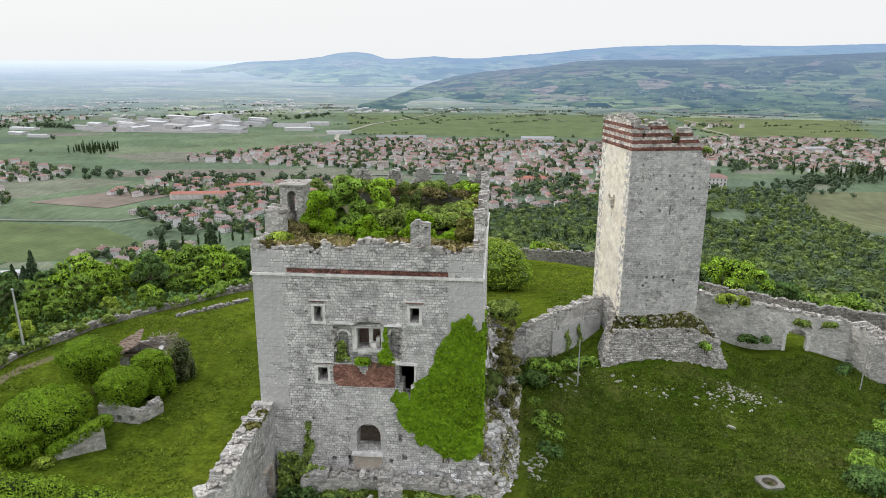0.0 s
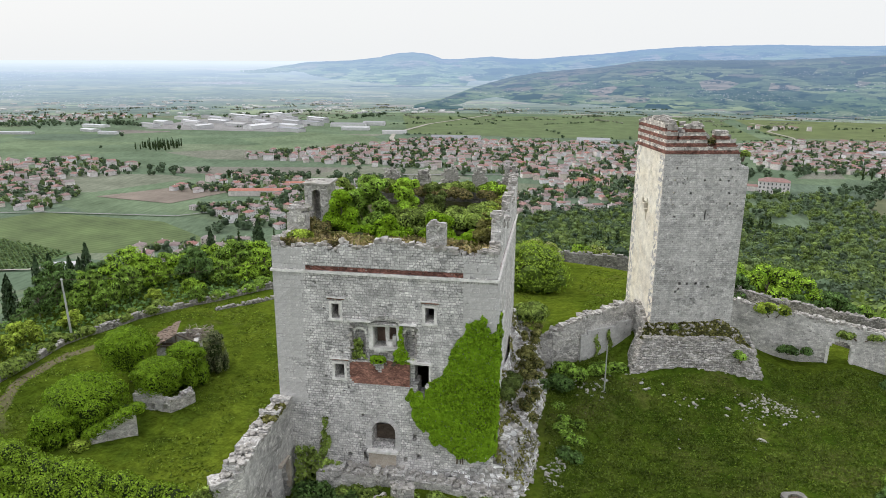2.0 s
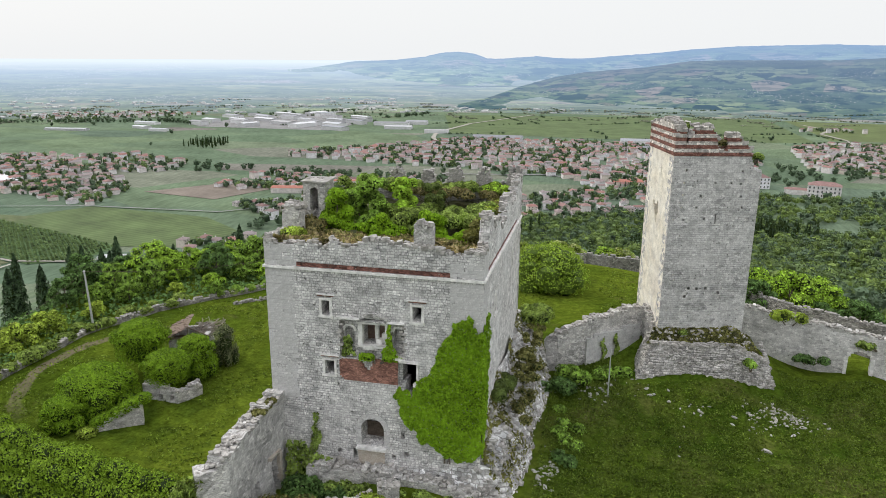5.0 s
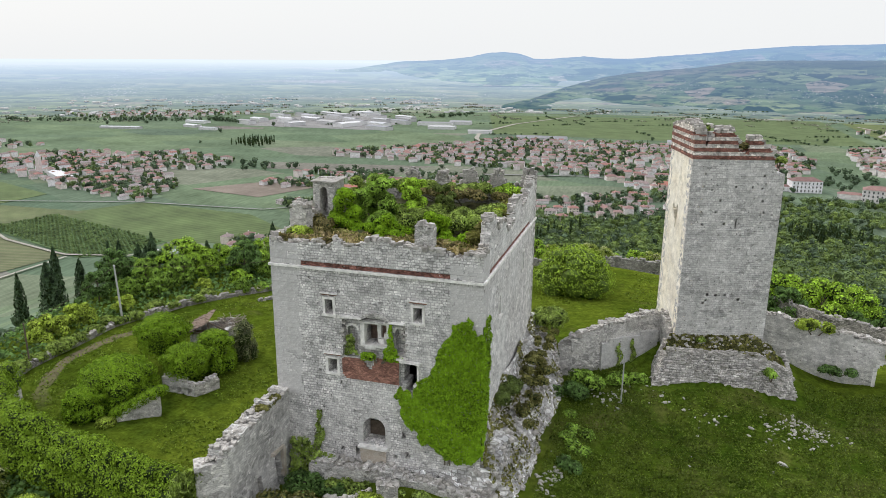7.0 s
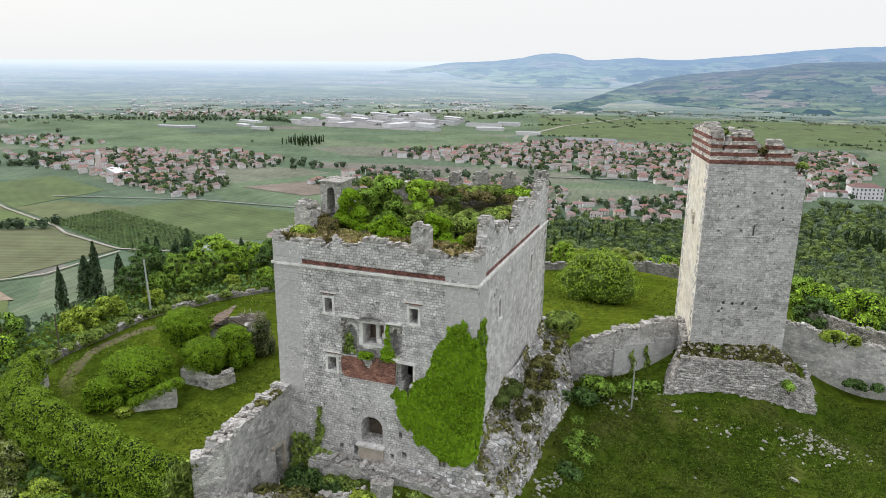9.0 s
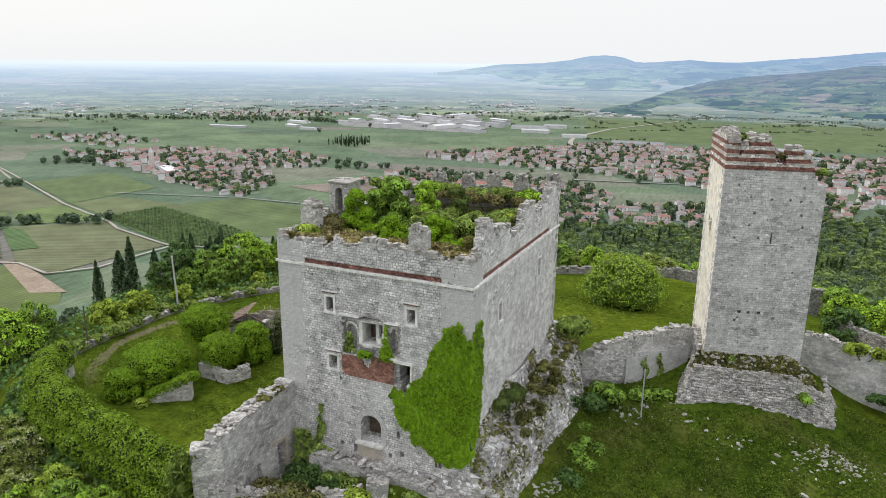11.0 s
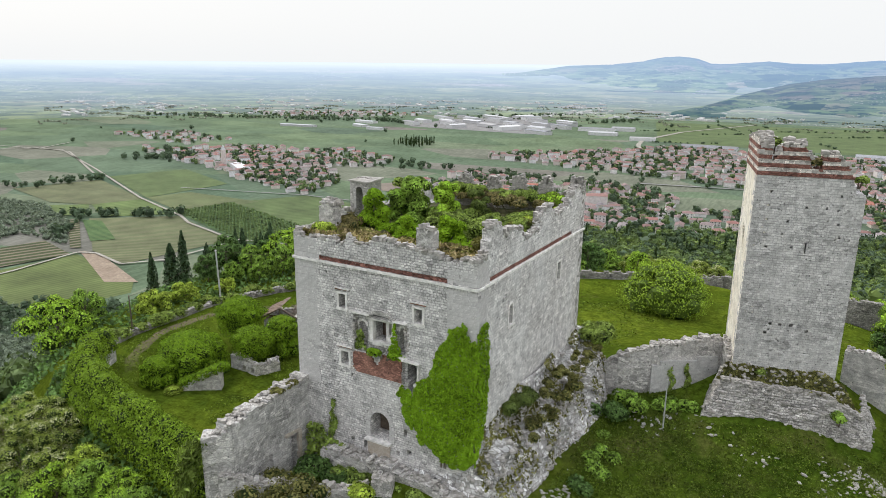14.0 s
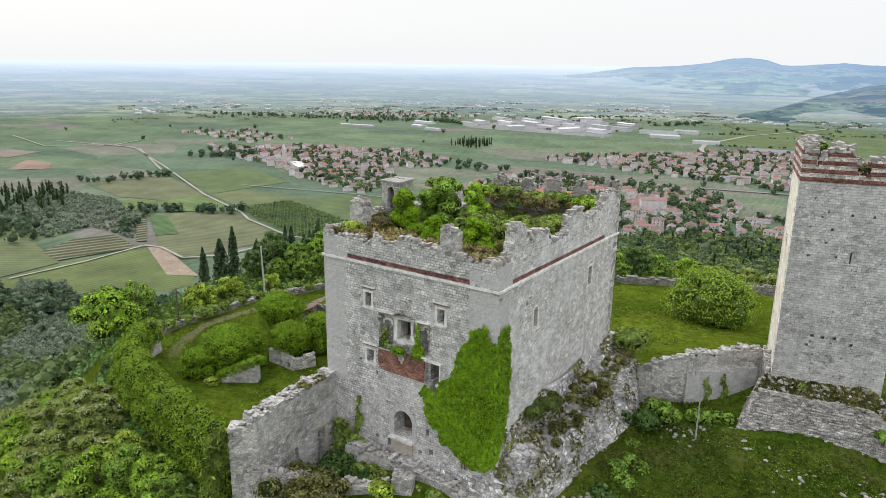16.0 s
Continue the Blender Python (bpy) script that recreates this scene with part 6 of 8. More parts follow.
def make_hut():
    x, y = -46.0, 81.2
    z = gz(x, y)
    hut = thing("ruined_hut", "small ruined hut with a half-fallen tiled roof", "hut", (x, y, z), rz=22)
    for p, q, t in (((-2.6, -2.2), (2.6, -2.2), (4.0, 4.6)), ((2.6, -2.2), (2.6, 2.6), (4.4, 4.2)), ((2.6, 2.6), (-2.6, 2.6), (4.4, 4.0)), ((-2.6, 2.6), (-2.6, -2.2), (4.2, 3.4))):
        b = Build()
        ln = (Vector(q) - Vector(p)).length
        ruin_wall(b, p, q, -1, 5, 0.5, top=interp([(0, t[0]), (ln, t[1])]), cell=0.4, rough=0.07, ragged=0.2, holes=[(1.1, 4.0, 2.6, 5.2, None)] if p == (-2.6, -2.2) else ())
        part("wall", b, RUBBLE, hut)
    for x0, z0, x1, z1 in ((-2.8, 4.3, 0, 5.9), (0, 5.9, 2.8, 4.3), (-2.4, 4.3, 2.4, 4.35), (0, 4.3, 0, 5.8), (-1.6, 2.9, 2.2, 3.0)):
        b = Build()
        b.tube([(x0, -2.35, z0), (x1, -2.35, z1)], [0.12, 0.12], 6)
        part("beam", b, DARK_WOOD, hut)
    b = Build()
    b.box((0.1, -1.4, 3.4), (4.4, 0.12, 2.0))
    part("plank_wall", b, DARK_WOOD, hut)
    b = Build()
    b.hexa([(-3.05, -2.75, 4.2), (0, -2.75, 5.88), (0, 2.6, 5.88), (-3.05, 2.6, 4.2), (-3.05, -2.75, 4.28), (0, -2.75, 5.96), (0, 2.6, 5.96), (-3.05, 2.6, 4.28)])
    roof = part("roof", b, DARK_WOOD, hut, "half-fallen boarded roof")
    for k in range(12):
        for r in range(9):
            if random.random() < 0.86:
                f = (r + 0.5) / 9
                b = Build()
                b.box((-3.0 + 3.0 * f, -2.6 + 0.45 * k, 4.35 + 1.65 * f + random.uniform(-0.04, 0.06)), (0.42, 0.4, 0.07), random.uniform(-8, 8), 0.02, 6)
                part("tile", b, ROOF_OLD, roof)
    b = Build()
    for k in range(44):
        b.tube([(random.uniform(0, 4.5), random.uniform(-1.5, 3.5), random.uniform(3.8, 5.2)) for _ in range(3)], [0.05, 0.04, 0.02], 4)
    part("brushwood", b, BRUSH, hut, "grey fallen branches")


make_hut()


def pole(name, label, x, y, h, r, material, lean=0.0, arm=False):
    z = gz(x, y)
    top = thing(name, label, "pole", (x, y, z))
    b = Build()
    b.tube([(0, 0, -0.5), (lean * 0.5, 0, h * 0.5), (lean, 0, h)], [r, r * 0.9, r * 0.7], 8)
    part("shaft", b, material, top)
    b = Build()
    b.tube([(lean, 0, h), (lean, 0, h + 0.14)], [r * 1.3, r * 0.8], 8)
    part("cap", b, material, top)
    return (x + lean, y, z + h)


def wire(p, q, sag, label="thin overhead cable between poles"):
    ob = thing("overhead_cable", label, "cable")
    b = Build()
    pts = [tuple(Vector(p).lerp(Vector(q), k / 10) - Vector((0, 0, sag * 4 * (k / 10) * (1 - k / 10)))) for k in range(11)]
    b.tube(pts, [0.025] * 11, 5)
    part("strand", b, DARK_WOOD, ob)


pa = pole("utility_pole", "tall pale concrete utility pole by the garden wall", -68.2, 88.6, 9.2, 0.17, METAL, -0.4)
pb = pole("utility_pole", "dark wooden pole by the garden wall", -68.6, 71.0, 6.0, 0.12, DARK_WOOD)
pole("lamp_pole", "thin grey pole in the courtyard", 10.5, 80.8, 6.0, 0.09, METAL)
pc = pole("lamp_pole", "slim grey pole near the doorway", 47.2, 86.0, 6.6, 0.08, METAL, 0.2)
wire(pa, pb, 0.7)
wire(pa, (-44.0, 118.0, 3.0), 1.2)

b = Build()
well = thing("well_cover", "square stone well head with a round dark mouth", "well", (27.0, 61.6, ground_height(27.0, 61.6)), rz=12)
n = 20
for k in range(n):
    a0, a1 = math.tau * k / n, math.tau * (k + 1) / n

    def sq(a):
        s = 1.1 / max(abs(math.cos(a)), abs(math.sin(a)))
        return s * math.cos(a), s * math.sin(a)
    o0, o1, i0, i1 = sq(a0), sq(a1), (0.72 * math.cos(a0), 0.72 * math.sin(a0)), (0.72 * math.cos(a1), 0.72 * math.sin(a1))
    b.face([(*i0, 0.3), (*o0, 0.3), (*o1, 0.3), (*i1, 0.3)])
    b.face([(*o0, -0.3), (*o1, -0.3), (*o1, 0.3), (*o0, 0.3)])
    b.face([(*i1, -0.3), (*i0, -0.3), (*i0, 0.3), (*i1, 0.3)])
part("slab", b, WORN_SLAB, well)
# Dark disc laid in the mouth as the shade of an open hole.
b = Build()
b.tube([(0, 0, 0.02), (0, 0, 0.1)], [0.75, 0.75], 20)
part("grate", b, DARK_WOOD, well, "dark disc standing for the shaded well mouth")


# ---- moss and stones between revetment and tower, stones and weeds in the yard ----
def make_moss_bank():
    ob = thing("moss_bank", "mossy bank with stones at the tower's foot", "bank")
    b = Build()

    def fn(i, j):
        u, v = i / 46, j / 12
        p0, p1 = Vector((14.9 + 14.4 * u, 85.9 + 2.3 * u)), T0 + TU * (11.6 * u - 0.5) + TV * 0.1
        q = p0.lerp(p1, v)
        z = 3.75 - 1.6 * smooth(0.78, 1.0, u) + (1.7 + 0.7 * smooth(0.6, 1, u)) * smooth(0, 0.9, v) + 0.25 * noise.noise(Vector((q.x, q.y, 1)))
        return (q.x, q.y, z), (q.x, q.y)
    b.sheet(fn, 46, 12)
    part("turf", b, MOSSY, ob, smooth=True)
    b = Build()
    for _ in range(130):
        p, _u = fn(random.uniform(0, 46), random.uniform(0, 12))
        s = random.uniform(0.2, 0.5)
        b.lump(p, (s * 1.3, s, s * 0.8), 0.22, random.uniform(0, 180), 3, 6)
    part("stone_scatter", b, LOOSE, ob)["kind"] = "stuff"
    arr = np.array([Vector(fn(random.uniform(0, 46), random.uniform(0, 12))[0]) + Vector((0, 0, 0.05)) for _ in range(1800)])
    leaf_mesh("weed_cover", leaf_quads(arr, np.tile([0, -0.3, 0.8], (len(arr), 1)), 0.24, 0.7, 1.8), GRASS_DULL, ob)["kind"] = "stuff"


make_moss_bank()
random.seed(61)
stone_meshes = []
for k in range(6):
    b = Build()
    b.lump((0, 0, 0.12), (0.6 + 0.1 * k, 0.5, 0.4), 0.25, 0, 4, 7)
    stone_meshes.append(b.make("fallen_stone", LOOSE_ONE))
placed_stone = set()


def drop_stone(x, y, s, label="pale fallen stone lying in the grass"):
    k = random.randrange(6)
    ob = stone_meshes[k] if k not in placed_stone else stone_meshes[k].copy()
    if k in placed_stone:
        scene.collection.objects.link(ob)
    placed_stone.add(k)
    ob.matrix_world = pose(x, y, ground_height(x, y) - 0.05 * s, 0, 0, random.uniform(0, 360)) @ Matrix.Diagonal((s, s, s, 1))
    tagged(ob, label, "stone", "fallen stones in the yard")


for cx, cy, sx, sy, n in ((31.3, 82.0, 1.5, 1.0, 120), (27.0, 80.5, 1.6, 1.2, 36), (20.5, 80.2, 1.6, 0.8, 16), (9.0, 81.4, 1.6, 0.8, 46), (5.4, 66.0, 0.8, 1.8, 16), (24, 77, 6, 4, 10), (4.6, 62.5, 0.7, 1.6, 30), (15, 82.4, 2.5, 0.7, 14), (5.5, 78, 1.5, 2, 12)):
    for _ in range(n):
        drop_stone(random.gauss(cx, sx), random.gauss(cy, sy), random.uniform(0.2, 0.85) ** 1.2)
drop_stone(27.5, 74.5, 1.2)


def yard_spot():
    x, y = random.uniform(3.5, 54), random.uniform(50, 93)
    if y > 83 + 0.186 * (x - 13) and 12 < x < 32:
        return None
    if noise.noise(Vector((x * 0.3, y * 0.3, 12))) + 0.6 * noise.noise(Vector((x * 0.9, y * 0.9, 3))) < random.uniform(-0.7, 0.1):
        return None
    return (x, y, ground_height(x, y) + random.uniform(0.0, 0.22))


def lawn_spot():
    x, y = random.uniform(-66, -22), random.uniform(46, 112)
    if noise.noise(Vector((x * 0.1, y * 0.1, 2))) + 0.5 * noise.noise(Vector((x * 0.4, y * 0.4, 7))) < 0.05:
        return None
    return (x, y, ground_height(x, y) + random.uniform(0.0, 0.12))


def back_spot():
    x, y = random.uniform(-25, 30), random.uniform(98, 150)
    return (x, y, ground_height(x, y) + random.uniform(0.0, 0.12)) if noise.noise(Vector((x * 0.1, y * 0.1, 5))) > 0.0 else None


tufts("yard_weeds", "rough grass and weeds in the castle yard", 52000, yard_spot, GRASS_DARK, 0.13)
tufts("yard_weeds", "bright weeds in the castle yard", 20000, yard_spot, GRASS, 0.1)
tufts("lawn_grass", "taller grass on the garden lawn", 9000, lawn_spot, GRASS, 0.16)
tufts("lawn_grass", "taller grass on the back lawn", 5000, back_spot, GRASS, 0.2)

# overgrowth along the garden wall
random.seed(62)
for p, q in zip([(-66.5, 60), (-68.5, 70), (-68.6, 86), (-64.2, 98), (-55.6, 108.5), (-46.6, 120.5)], [(-68.5, 70), (-68.6, 86), (-64.2, 98), (-55.6, 108.5), (-46.6, 120.5), (-34, 128.8)]):
    n = int((Vector(q) - Vector(p)).length / 1.5)
    heap = []
    for k in range(n):
        c = Vector(p).lerp(Vector(q), (k + random.random()) / n)
        if noise.noise(Vector((c.x * 0.12, c.y * 0.12, 1))) > -0.25:
            r = random.uniform(0.7, 1.5)
            side = random.choice((-0.4, 0.8))
            heap.append((c.x + side - p[0], c.y - 0.8 * side - p[1], 0.4 + r * 0.35, r, r * 0.7))
    if heap:
        bush("undergrowth", "brambles and ivy along the garden wall", heap, random.choice((IVY_DULL, LEAF_B, IVY_DULL)), 420 * len(heap), 0.2, at=(p[0], p[1], -3.2), stem=False)

for x, y, w, h, leaf, label in ((36.5, 62.5, 4.5, 1.8, LEAF_C, "dark bramble thicket at the yard's edge"), (38.5, 66.5, 4.0, 1.6, LEAF_B, "bramble thicket at the yard's edge"), (42.5, 72.5, 5.0, 1.6, LEAF_C, "dark low thicket at the yard's edge"), (46.5, 78.0, 4.0, 1.2, LEAF_B, "low weeds at the yard's edge"), (50.0, 83.0, 4.0, 1.4, LEAF_C, "low bramble under the thick wall")):
    mound(x, y, w, h, 9, leaf, label, 3400, 0.17, "bush")

random.seed(63)
bush("undergrowth", "dull ivy and weeds along the rock's upper ledge", [(random.uniform(-0.4, 1.5), random.uniform(-9, 9), random.uniform(-0.9, 0.5), random.uniform(0.35, 0.7), random.uniform(0.25, 0.42)) for _ in range(24)], GRASS_DULL, 4200, 0.15, at=(0.6, 76.0, 6.4), stem=False)
bush("undergrowth", "brown-green growth on the rock's lower ledge", [(random.uniform(-0.6, 0.8), random.uniform(-8, 8), random.uniform(-0.5, 0.4), random.uniform(0.4, 0.8), random.uniform(0.3, 0.5)) for _ in range(20)], GRASS_DULL, 3600, 0.15, at=(1.7, 70.0, 4.4), stem=False)


# ---- trees round the castle ----
random.seed(41)
RNG = np.random.default_rng(41)
VARIANTS = {
    "fresh": [tree("tree", "broad fresh-green tree on the castle hillside", 8.5, 8.5, LEAF_A, 5089, 0.22), tree("tree", "broad fresh-green tree on the castle hillside", 7.0, 7.5, LEAF_A, 4712, 0.22)],
    "mid": [tree("tree", "leafy green tree on the castle hillside", 9.0, 8.0, LEAF_B, 5089, 0.22), tree("tree", "leafy green tree on the castle hillside", 7.5, 7.0, LEAF_B, 4712, 0.22)],
    "dark": [tree("tree", "dark green tree on the castle hillside", 8.0, 7.0, LEAF_C, 4712, 0.22)],
    "white": [tree("tree", "acacia tree covered in creamy white blossom", 7.5, 7.5, BLOSSOM, 7540, 0.19), tree("tree", "acacia tree covered in creamy white blossom", 6.0, 7.0, BLOSSOM, 6786, 0.19)],
    "yellow": [tree("tree", "yellow-green shrub by the garden wall", 4.2, 6.0, LEAF_Y, 6409, 0.20, lumps=11, low=0.2)],
    "slope": [tree("tree", "fresh-green tree on the slope below the ivy wall", 8.0, 8.0, LEAF_A, 7540, 0.17, lumps=16), tree("tree", "leafy green tree on the slope below the ivy wall", 7.5, 7.4, LEAF_B, 7540, 0.17, lumps=16), tree("tree", "yellowish-green tree on the slope below the ivy wall", 7.0, 7.2, LEAF_Y, 7540, 0.16, lumps=16)],
    "slope_white": [tree("tree", "acacia in creamy blossom below the ivy wall", 7.5, 7.5, BLOSSOM, 7540, 0.14, lumps=16)],
}
used = set()


def plant(kind, x, y, scale=1.0, sink=0.4):
    base = random.choice(VARIANTS[kind])
    m = pose(x, y, ground_height(x, y) - sink, 0, 0, random.uniform(0, 360)) @ Matrix.Diagonal((scale, scale, scale * random.uniform(0.9, 1.1), 1))
    if base.name not in used:
        used.add(base.name)
        base.matrix_world = m
        return base
    return put_copy(base, m)


def wall_side(x, y):
    """Beyond the garden wall, seen from the keep."""
    pts = [(-66, 58), (-68, 70), (-68, 86), (-63.5, 98), (-55, 108), (-46, 120), (-34, 128), (-20, 142)]
    best = 1e9
    for p, q in zip(pts, pts[1:]):
        d = Vector(q) - Vector(p)
        t = min(1, max(0, (Vector((x, y)) - Vector(p)).dot(d) / d.length_squared))
        v = Vector((x, y)) - Vector(p) - d * t
        s = v.length if d.x * v.y - d.y * v.x > 0 else -v.length
        if abs(s) < abs(best):
            best = s
    return best


# the belt beyond the garden wall
spots = []


def clear(x, y, gap):
    if all((x - a) ** 2 + (y - c) ** 2 > gap * gap for a, c in spots):
        spots.append((x, y))
        return True
    return False


for x, y, k, s in ((-75, 63, "fresh", 1.15), (-79, 70, "mid", 1.0), (-72.5, 78, "yellow", 1.0), (-73, 85, "yellow", 0.9), (-71.5, 93, "yellow", 0.9), (-65, 106, "yellow", 0.8), (-52, 124, "fresh", 1.05), (-58, 118, "mid", 1.0), (-47, 133, "fresh", 1.1), (-44, 128, "mid", 0.8), (-58, 150, "white", 1.3), (-66, 128, "fresh", 1.1), (-36, 146, "mid", 1.0), (-30, 150, "dark", 1.0), (-60, 110, "fresh", 0.7), (-57, 106, "mid", 0.6), (-79, 95.5, "dark", 0.95), (-81, 102, "dark", 1.4), (-75, 103, "mid", 1.05), (-84, 108, "dark", 1.4), (-88, 115, "mid", 1.4), (-80, 113, "dark", 1.4), (-74, 97, "mid", 0.8), (-73, 111, "fresh", 1.4), (-95, 119, "dark", 1.4), (-93, 110, "dark", 1.05), (-88.5, 103, "dark", 0.9)):
    spots.append((x, y))
    plant(k, x, y, s * (0.95 if x > -80 and y < 90 else 0.74))
tries = 0
while tries < 4000 and len(spots) < 150:
    tries += 1
    x, y = random.uniform(-120, -22), random.uniform(72, 185)
    s = wall_side(x, y)
    if 4.5 < s < 46 and not (x < -71 and y < 113) and clear(x, y, 4.3):
        plant(random.choice(("fresh", "mid", "mid", "dark", "fresh")), x, y, random.uniform(0.66, 0.92) * (0.8 if s < 9 else 1.0))

# the slope below the ivy wall
n0, tries = len(spots), 0
while tries < 5000 and len(spots) < n0 + 104:
    tries += 1
    x, y = random.uniform(-96, -23), random.uniform(12, 56)
    gap = 47.5 - 0.27 * (x + 23) - y
    if gap > 6.5 and clear(x, y, 4.7 if gap > 10 else 3.4):
        white = (x < -44 and gap < 16 and random.random() < 0.5) or random.random() < 0.04
        plant("slope_white" if white else "slope", x, y, min(random.uniform(0.95, 1.3), 0.5 + 0.06 * (gap - 4) + (0.12 if white else 0)))
# beyond the end of the lawn
n0, tries = len(spots), 0
while tries < 1500 and len(spots) < n0 + 54:
    tries += 1
    x, y = random.uniform(-45, 62), random.uniform(157, 205)
    if clear(x, y, 5.4):
        plant("white" if random.random() < 0.4 and y < 185 else random.choice(("fresh", "fresh", "mid", "yellow")), x, y, random.uniform(0.65, 0.95))
# beyond the doorway wall
for x, y, k, s in ((40, 122, "fresh", 1.25), (46, 126, "fresh", 1.1), (50, 118, "dark", 1.0), (56, 114, "mid", 0.9), (60, 118, "white", 1.0), (66, 112, "white", 0.95), (53, 122, "dark", 0.9), (72, 108, "mid", 1.0), (45, 111.5, "dark", 0.6), (63, 123, "mid", 1.1), (74, 118, "white", 0.9), (36, 127, "fresh", 1.1)):
    spots.append((x, y))
    plant(k, x, y, s)
n0, tries = len(spots), 0
while tries < 1500 and len(spots) < n0 + 40:
    tries += 1
    x, y = random.uniform(34, 125), random.uniform(106, 165)
    if y > 112 + 0.3 * max(0, 50 - x) and clear(x, y, 5.6):
        plant(random.choice(("dark", "mid", "dark", "dark", "white")), x, y, random.uniform(0.7, 1.0))

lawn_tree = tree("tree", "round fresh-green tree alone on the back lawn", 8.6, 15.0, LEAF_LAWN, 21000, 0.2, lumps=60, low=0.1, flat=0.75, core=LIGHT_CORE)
lawn_tree.matrix_world = pose(-0.5, 130.5, ground_height(-0.5, 130.5))

# cypresses
cyp = [cypress_tree("cypress", "tall slim dark cypress beyond the garden wall", 12, 2.8), cypress_tree("cypress", "tall dark cypress beyond the garden wall", 11, 3.6)]
CYP_AT = [(-92, 97.5, 1.4, 3.8), (-105.2, 102.6, -2.3, 2.2), (-100, 107, 0.8, 3.0), (-105, 118, -3.6, 3.0), (-101.6, 126.3, -2.9, 3.2), (-97.2, 126.5, -3.0, 3.2), (-94.5, 128.7, -0.9, 3.4), (-97.9, 130.5, -3.2, 3.4), (-89.1, 131.7, -4.3, 2.6), (-90.6, 137.3, -3.7, 4.0), (-88.8, 140.7, -5.2, 3.2), (-85.5, 165.7, -4.5, 3.0), (-76, 174, -5.1, 4.6), (-103, 134, -4.0, 3.0), (-109, 131, -5, 3.0)]
for k, (x, y, zt, w) in enumerate(CYP_AT):
    g = ground_height(x, y) - 1.0
    base = cyp[k % 2]
    m = pose(x, y, g, 0, 0, 40 * k) @ Matrix.Diagonal((w / 3.2, w / 3.2, (zt - g) / 11.5, 1))
    if k < 2:
        base.matrix_world = m
    else:
        put_copy(base, m)

# ---- woods on the slopes, too many to count ----
def woods(name, label, spots_at, leaf, quads=36, size=1.0, w0=6.0, w1=9.5, h=0.95, category="wood"):
    allq, cores = [], []
    for x, y in spots_at:
        w = random.uniform(w0, w1)
        z = ground_height(x, y)
        heap = [(x + random.uniform(-0.2, 0.2) * w, y + random.uniform(-0.2, 0.2) * w, z + w * random.uniform(0.35, 0.75) * h, w * random.uniform(0.3, 0.46), w * random.uniform(0.28, 0.42)) for _ in range(2)]
        p, n = on_lumps(heap, quads, 0.2, -0.2)
        allq.append(leaf_quads(p, n, size, 0.6, 1.2))
        cores += [(a, c, d, r * 0.95, hh * 0.95) for a, c, d, r, hh in heap]
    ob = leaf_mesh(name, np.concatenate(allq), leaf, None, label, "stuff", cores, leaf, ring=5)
    return tagged(ob, category=category)


random.seed(43)
groups = {"a": [], "b": [], "c": []}
tries = 0
total = 0
while total < 8200 and tries < 120000:
    tries += 1
    x, y = random.uniform(-190, 480), random.uniform(60, 835)
    z = ground_height(x, y)
    d = math.hypot(x, y - 60)
    if z > -9 or (z < -110.5 and not (60 < x < 330 and y < 830 + 0.1 * x)) or (d < 215 and x < 80 and y < 205):
        continue
    if bell(x, y, 225, 790, 30, 12) > 0.5 or inside([(322, 585), (316, 700), (335, 835), (560, 900), (560, 560)], x, y):
        continue
    if x < -60 and y < 330 and (x < -125 or y < 150):
        continue
    if noise.noise(Vector((x * 0.008, y * 0.008, 6))) < -0.42:
        continue
    if d > 420 and random.random() < 0.2:
        continue
    groups[random.choice("aabbbcc")].append((x, y))
    total += 1
woods("wood", "mixed green woodland on the castle slopes", groups["a"], LEAF_A2)
woods("wood", "mid-green woodland on the castle slopes", groups["b"], LEAF_B2)
woods("wood", "dark green woodland on the castle slopes", groups["c"], LEAF_C2)
olives, scrub = [], []
for _ in range(16000):
    x, y = random.uniform(-330, -95), random.uniform(10, 150)
    z = ground_height(x, y)
    if z < -111.5 or z > -12 or (x > -125 and y > 88):
        continue
    v = noise.noise(Vector((x * 0.015, y * 0.015, 9)))
    if v > 0.0 and len(scrub) < 620:
        scrub.append((x, y))
    elif v <= 0.0 and len(olives) < 620:
        olives.append((x, y))
for _ in range(2600):
    x, y = random.uniform(-480, -300), random.uniform(110, 235)
    if inside([(-470, 215), (-400, 175), (-335, 140), (-300, 140), (-305, 175), (-352, 212), (-440, 232)], x, y) and len(olives) < 1100:
        (scrub if noise.noise(Vector((x * 0.02, y * 0.02, 4))) > 0.25 else olives).append((x, y))
woods("olive_grove", "grey-green olive grove on the slope", olives, OLIVE, 70, 0.5, 4.0, 5.5)
woods("scrub", "green scrub on the western slope", scrub, LEAF_B2, 60, 0.75, 5, 8)


# rough bank between the ivy wall and the trees
bank = []
while len(bank) < 9000:
    x, y = random.uniform(-66, -22), random.uniform(30, 60)
    gap = 47.5 - 0.27 * (x + 23) - y
    if -1.5 < gap < 14:
        bank.append((x, y, ground_height(x, y) + 0.9 * random.random() * (0.5 + noise.noise(Vector((x * 0.4, y * 0.4, 1))))))
arr = np.array(bank)
tagged(leaf_mesh("bank_undergrowth", leaf_quads(arr, np.tile([-0.2, -0.4, 0.8], (len(arr), 1)), 0.42, 0.6, 1.5), LEAF_C, None, "dark brambles on the bank below the ivy wall", "stuff"), category="undergrowth")

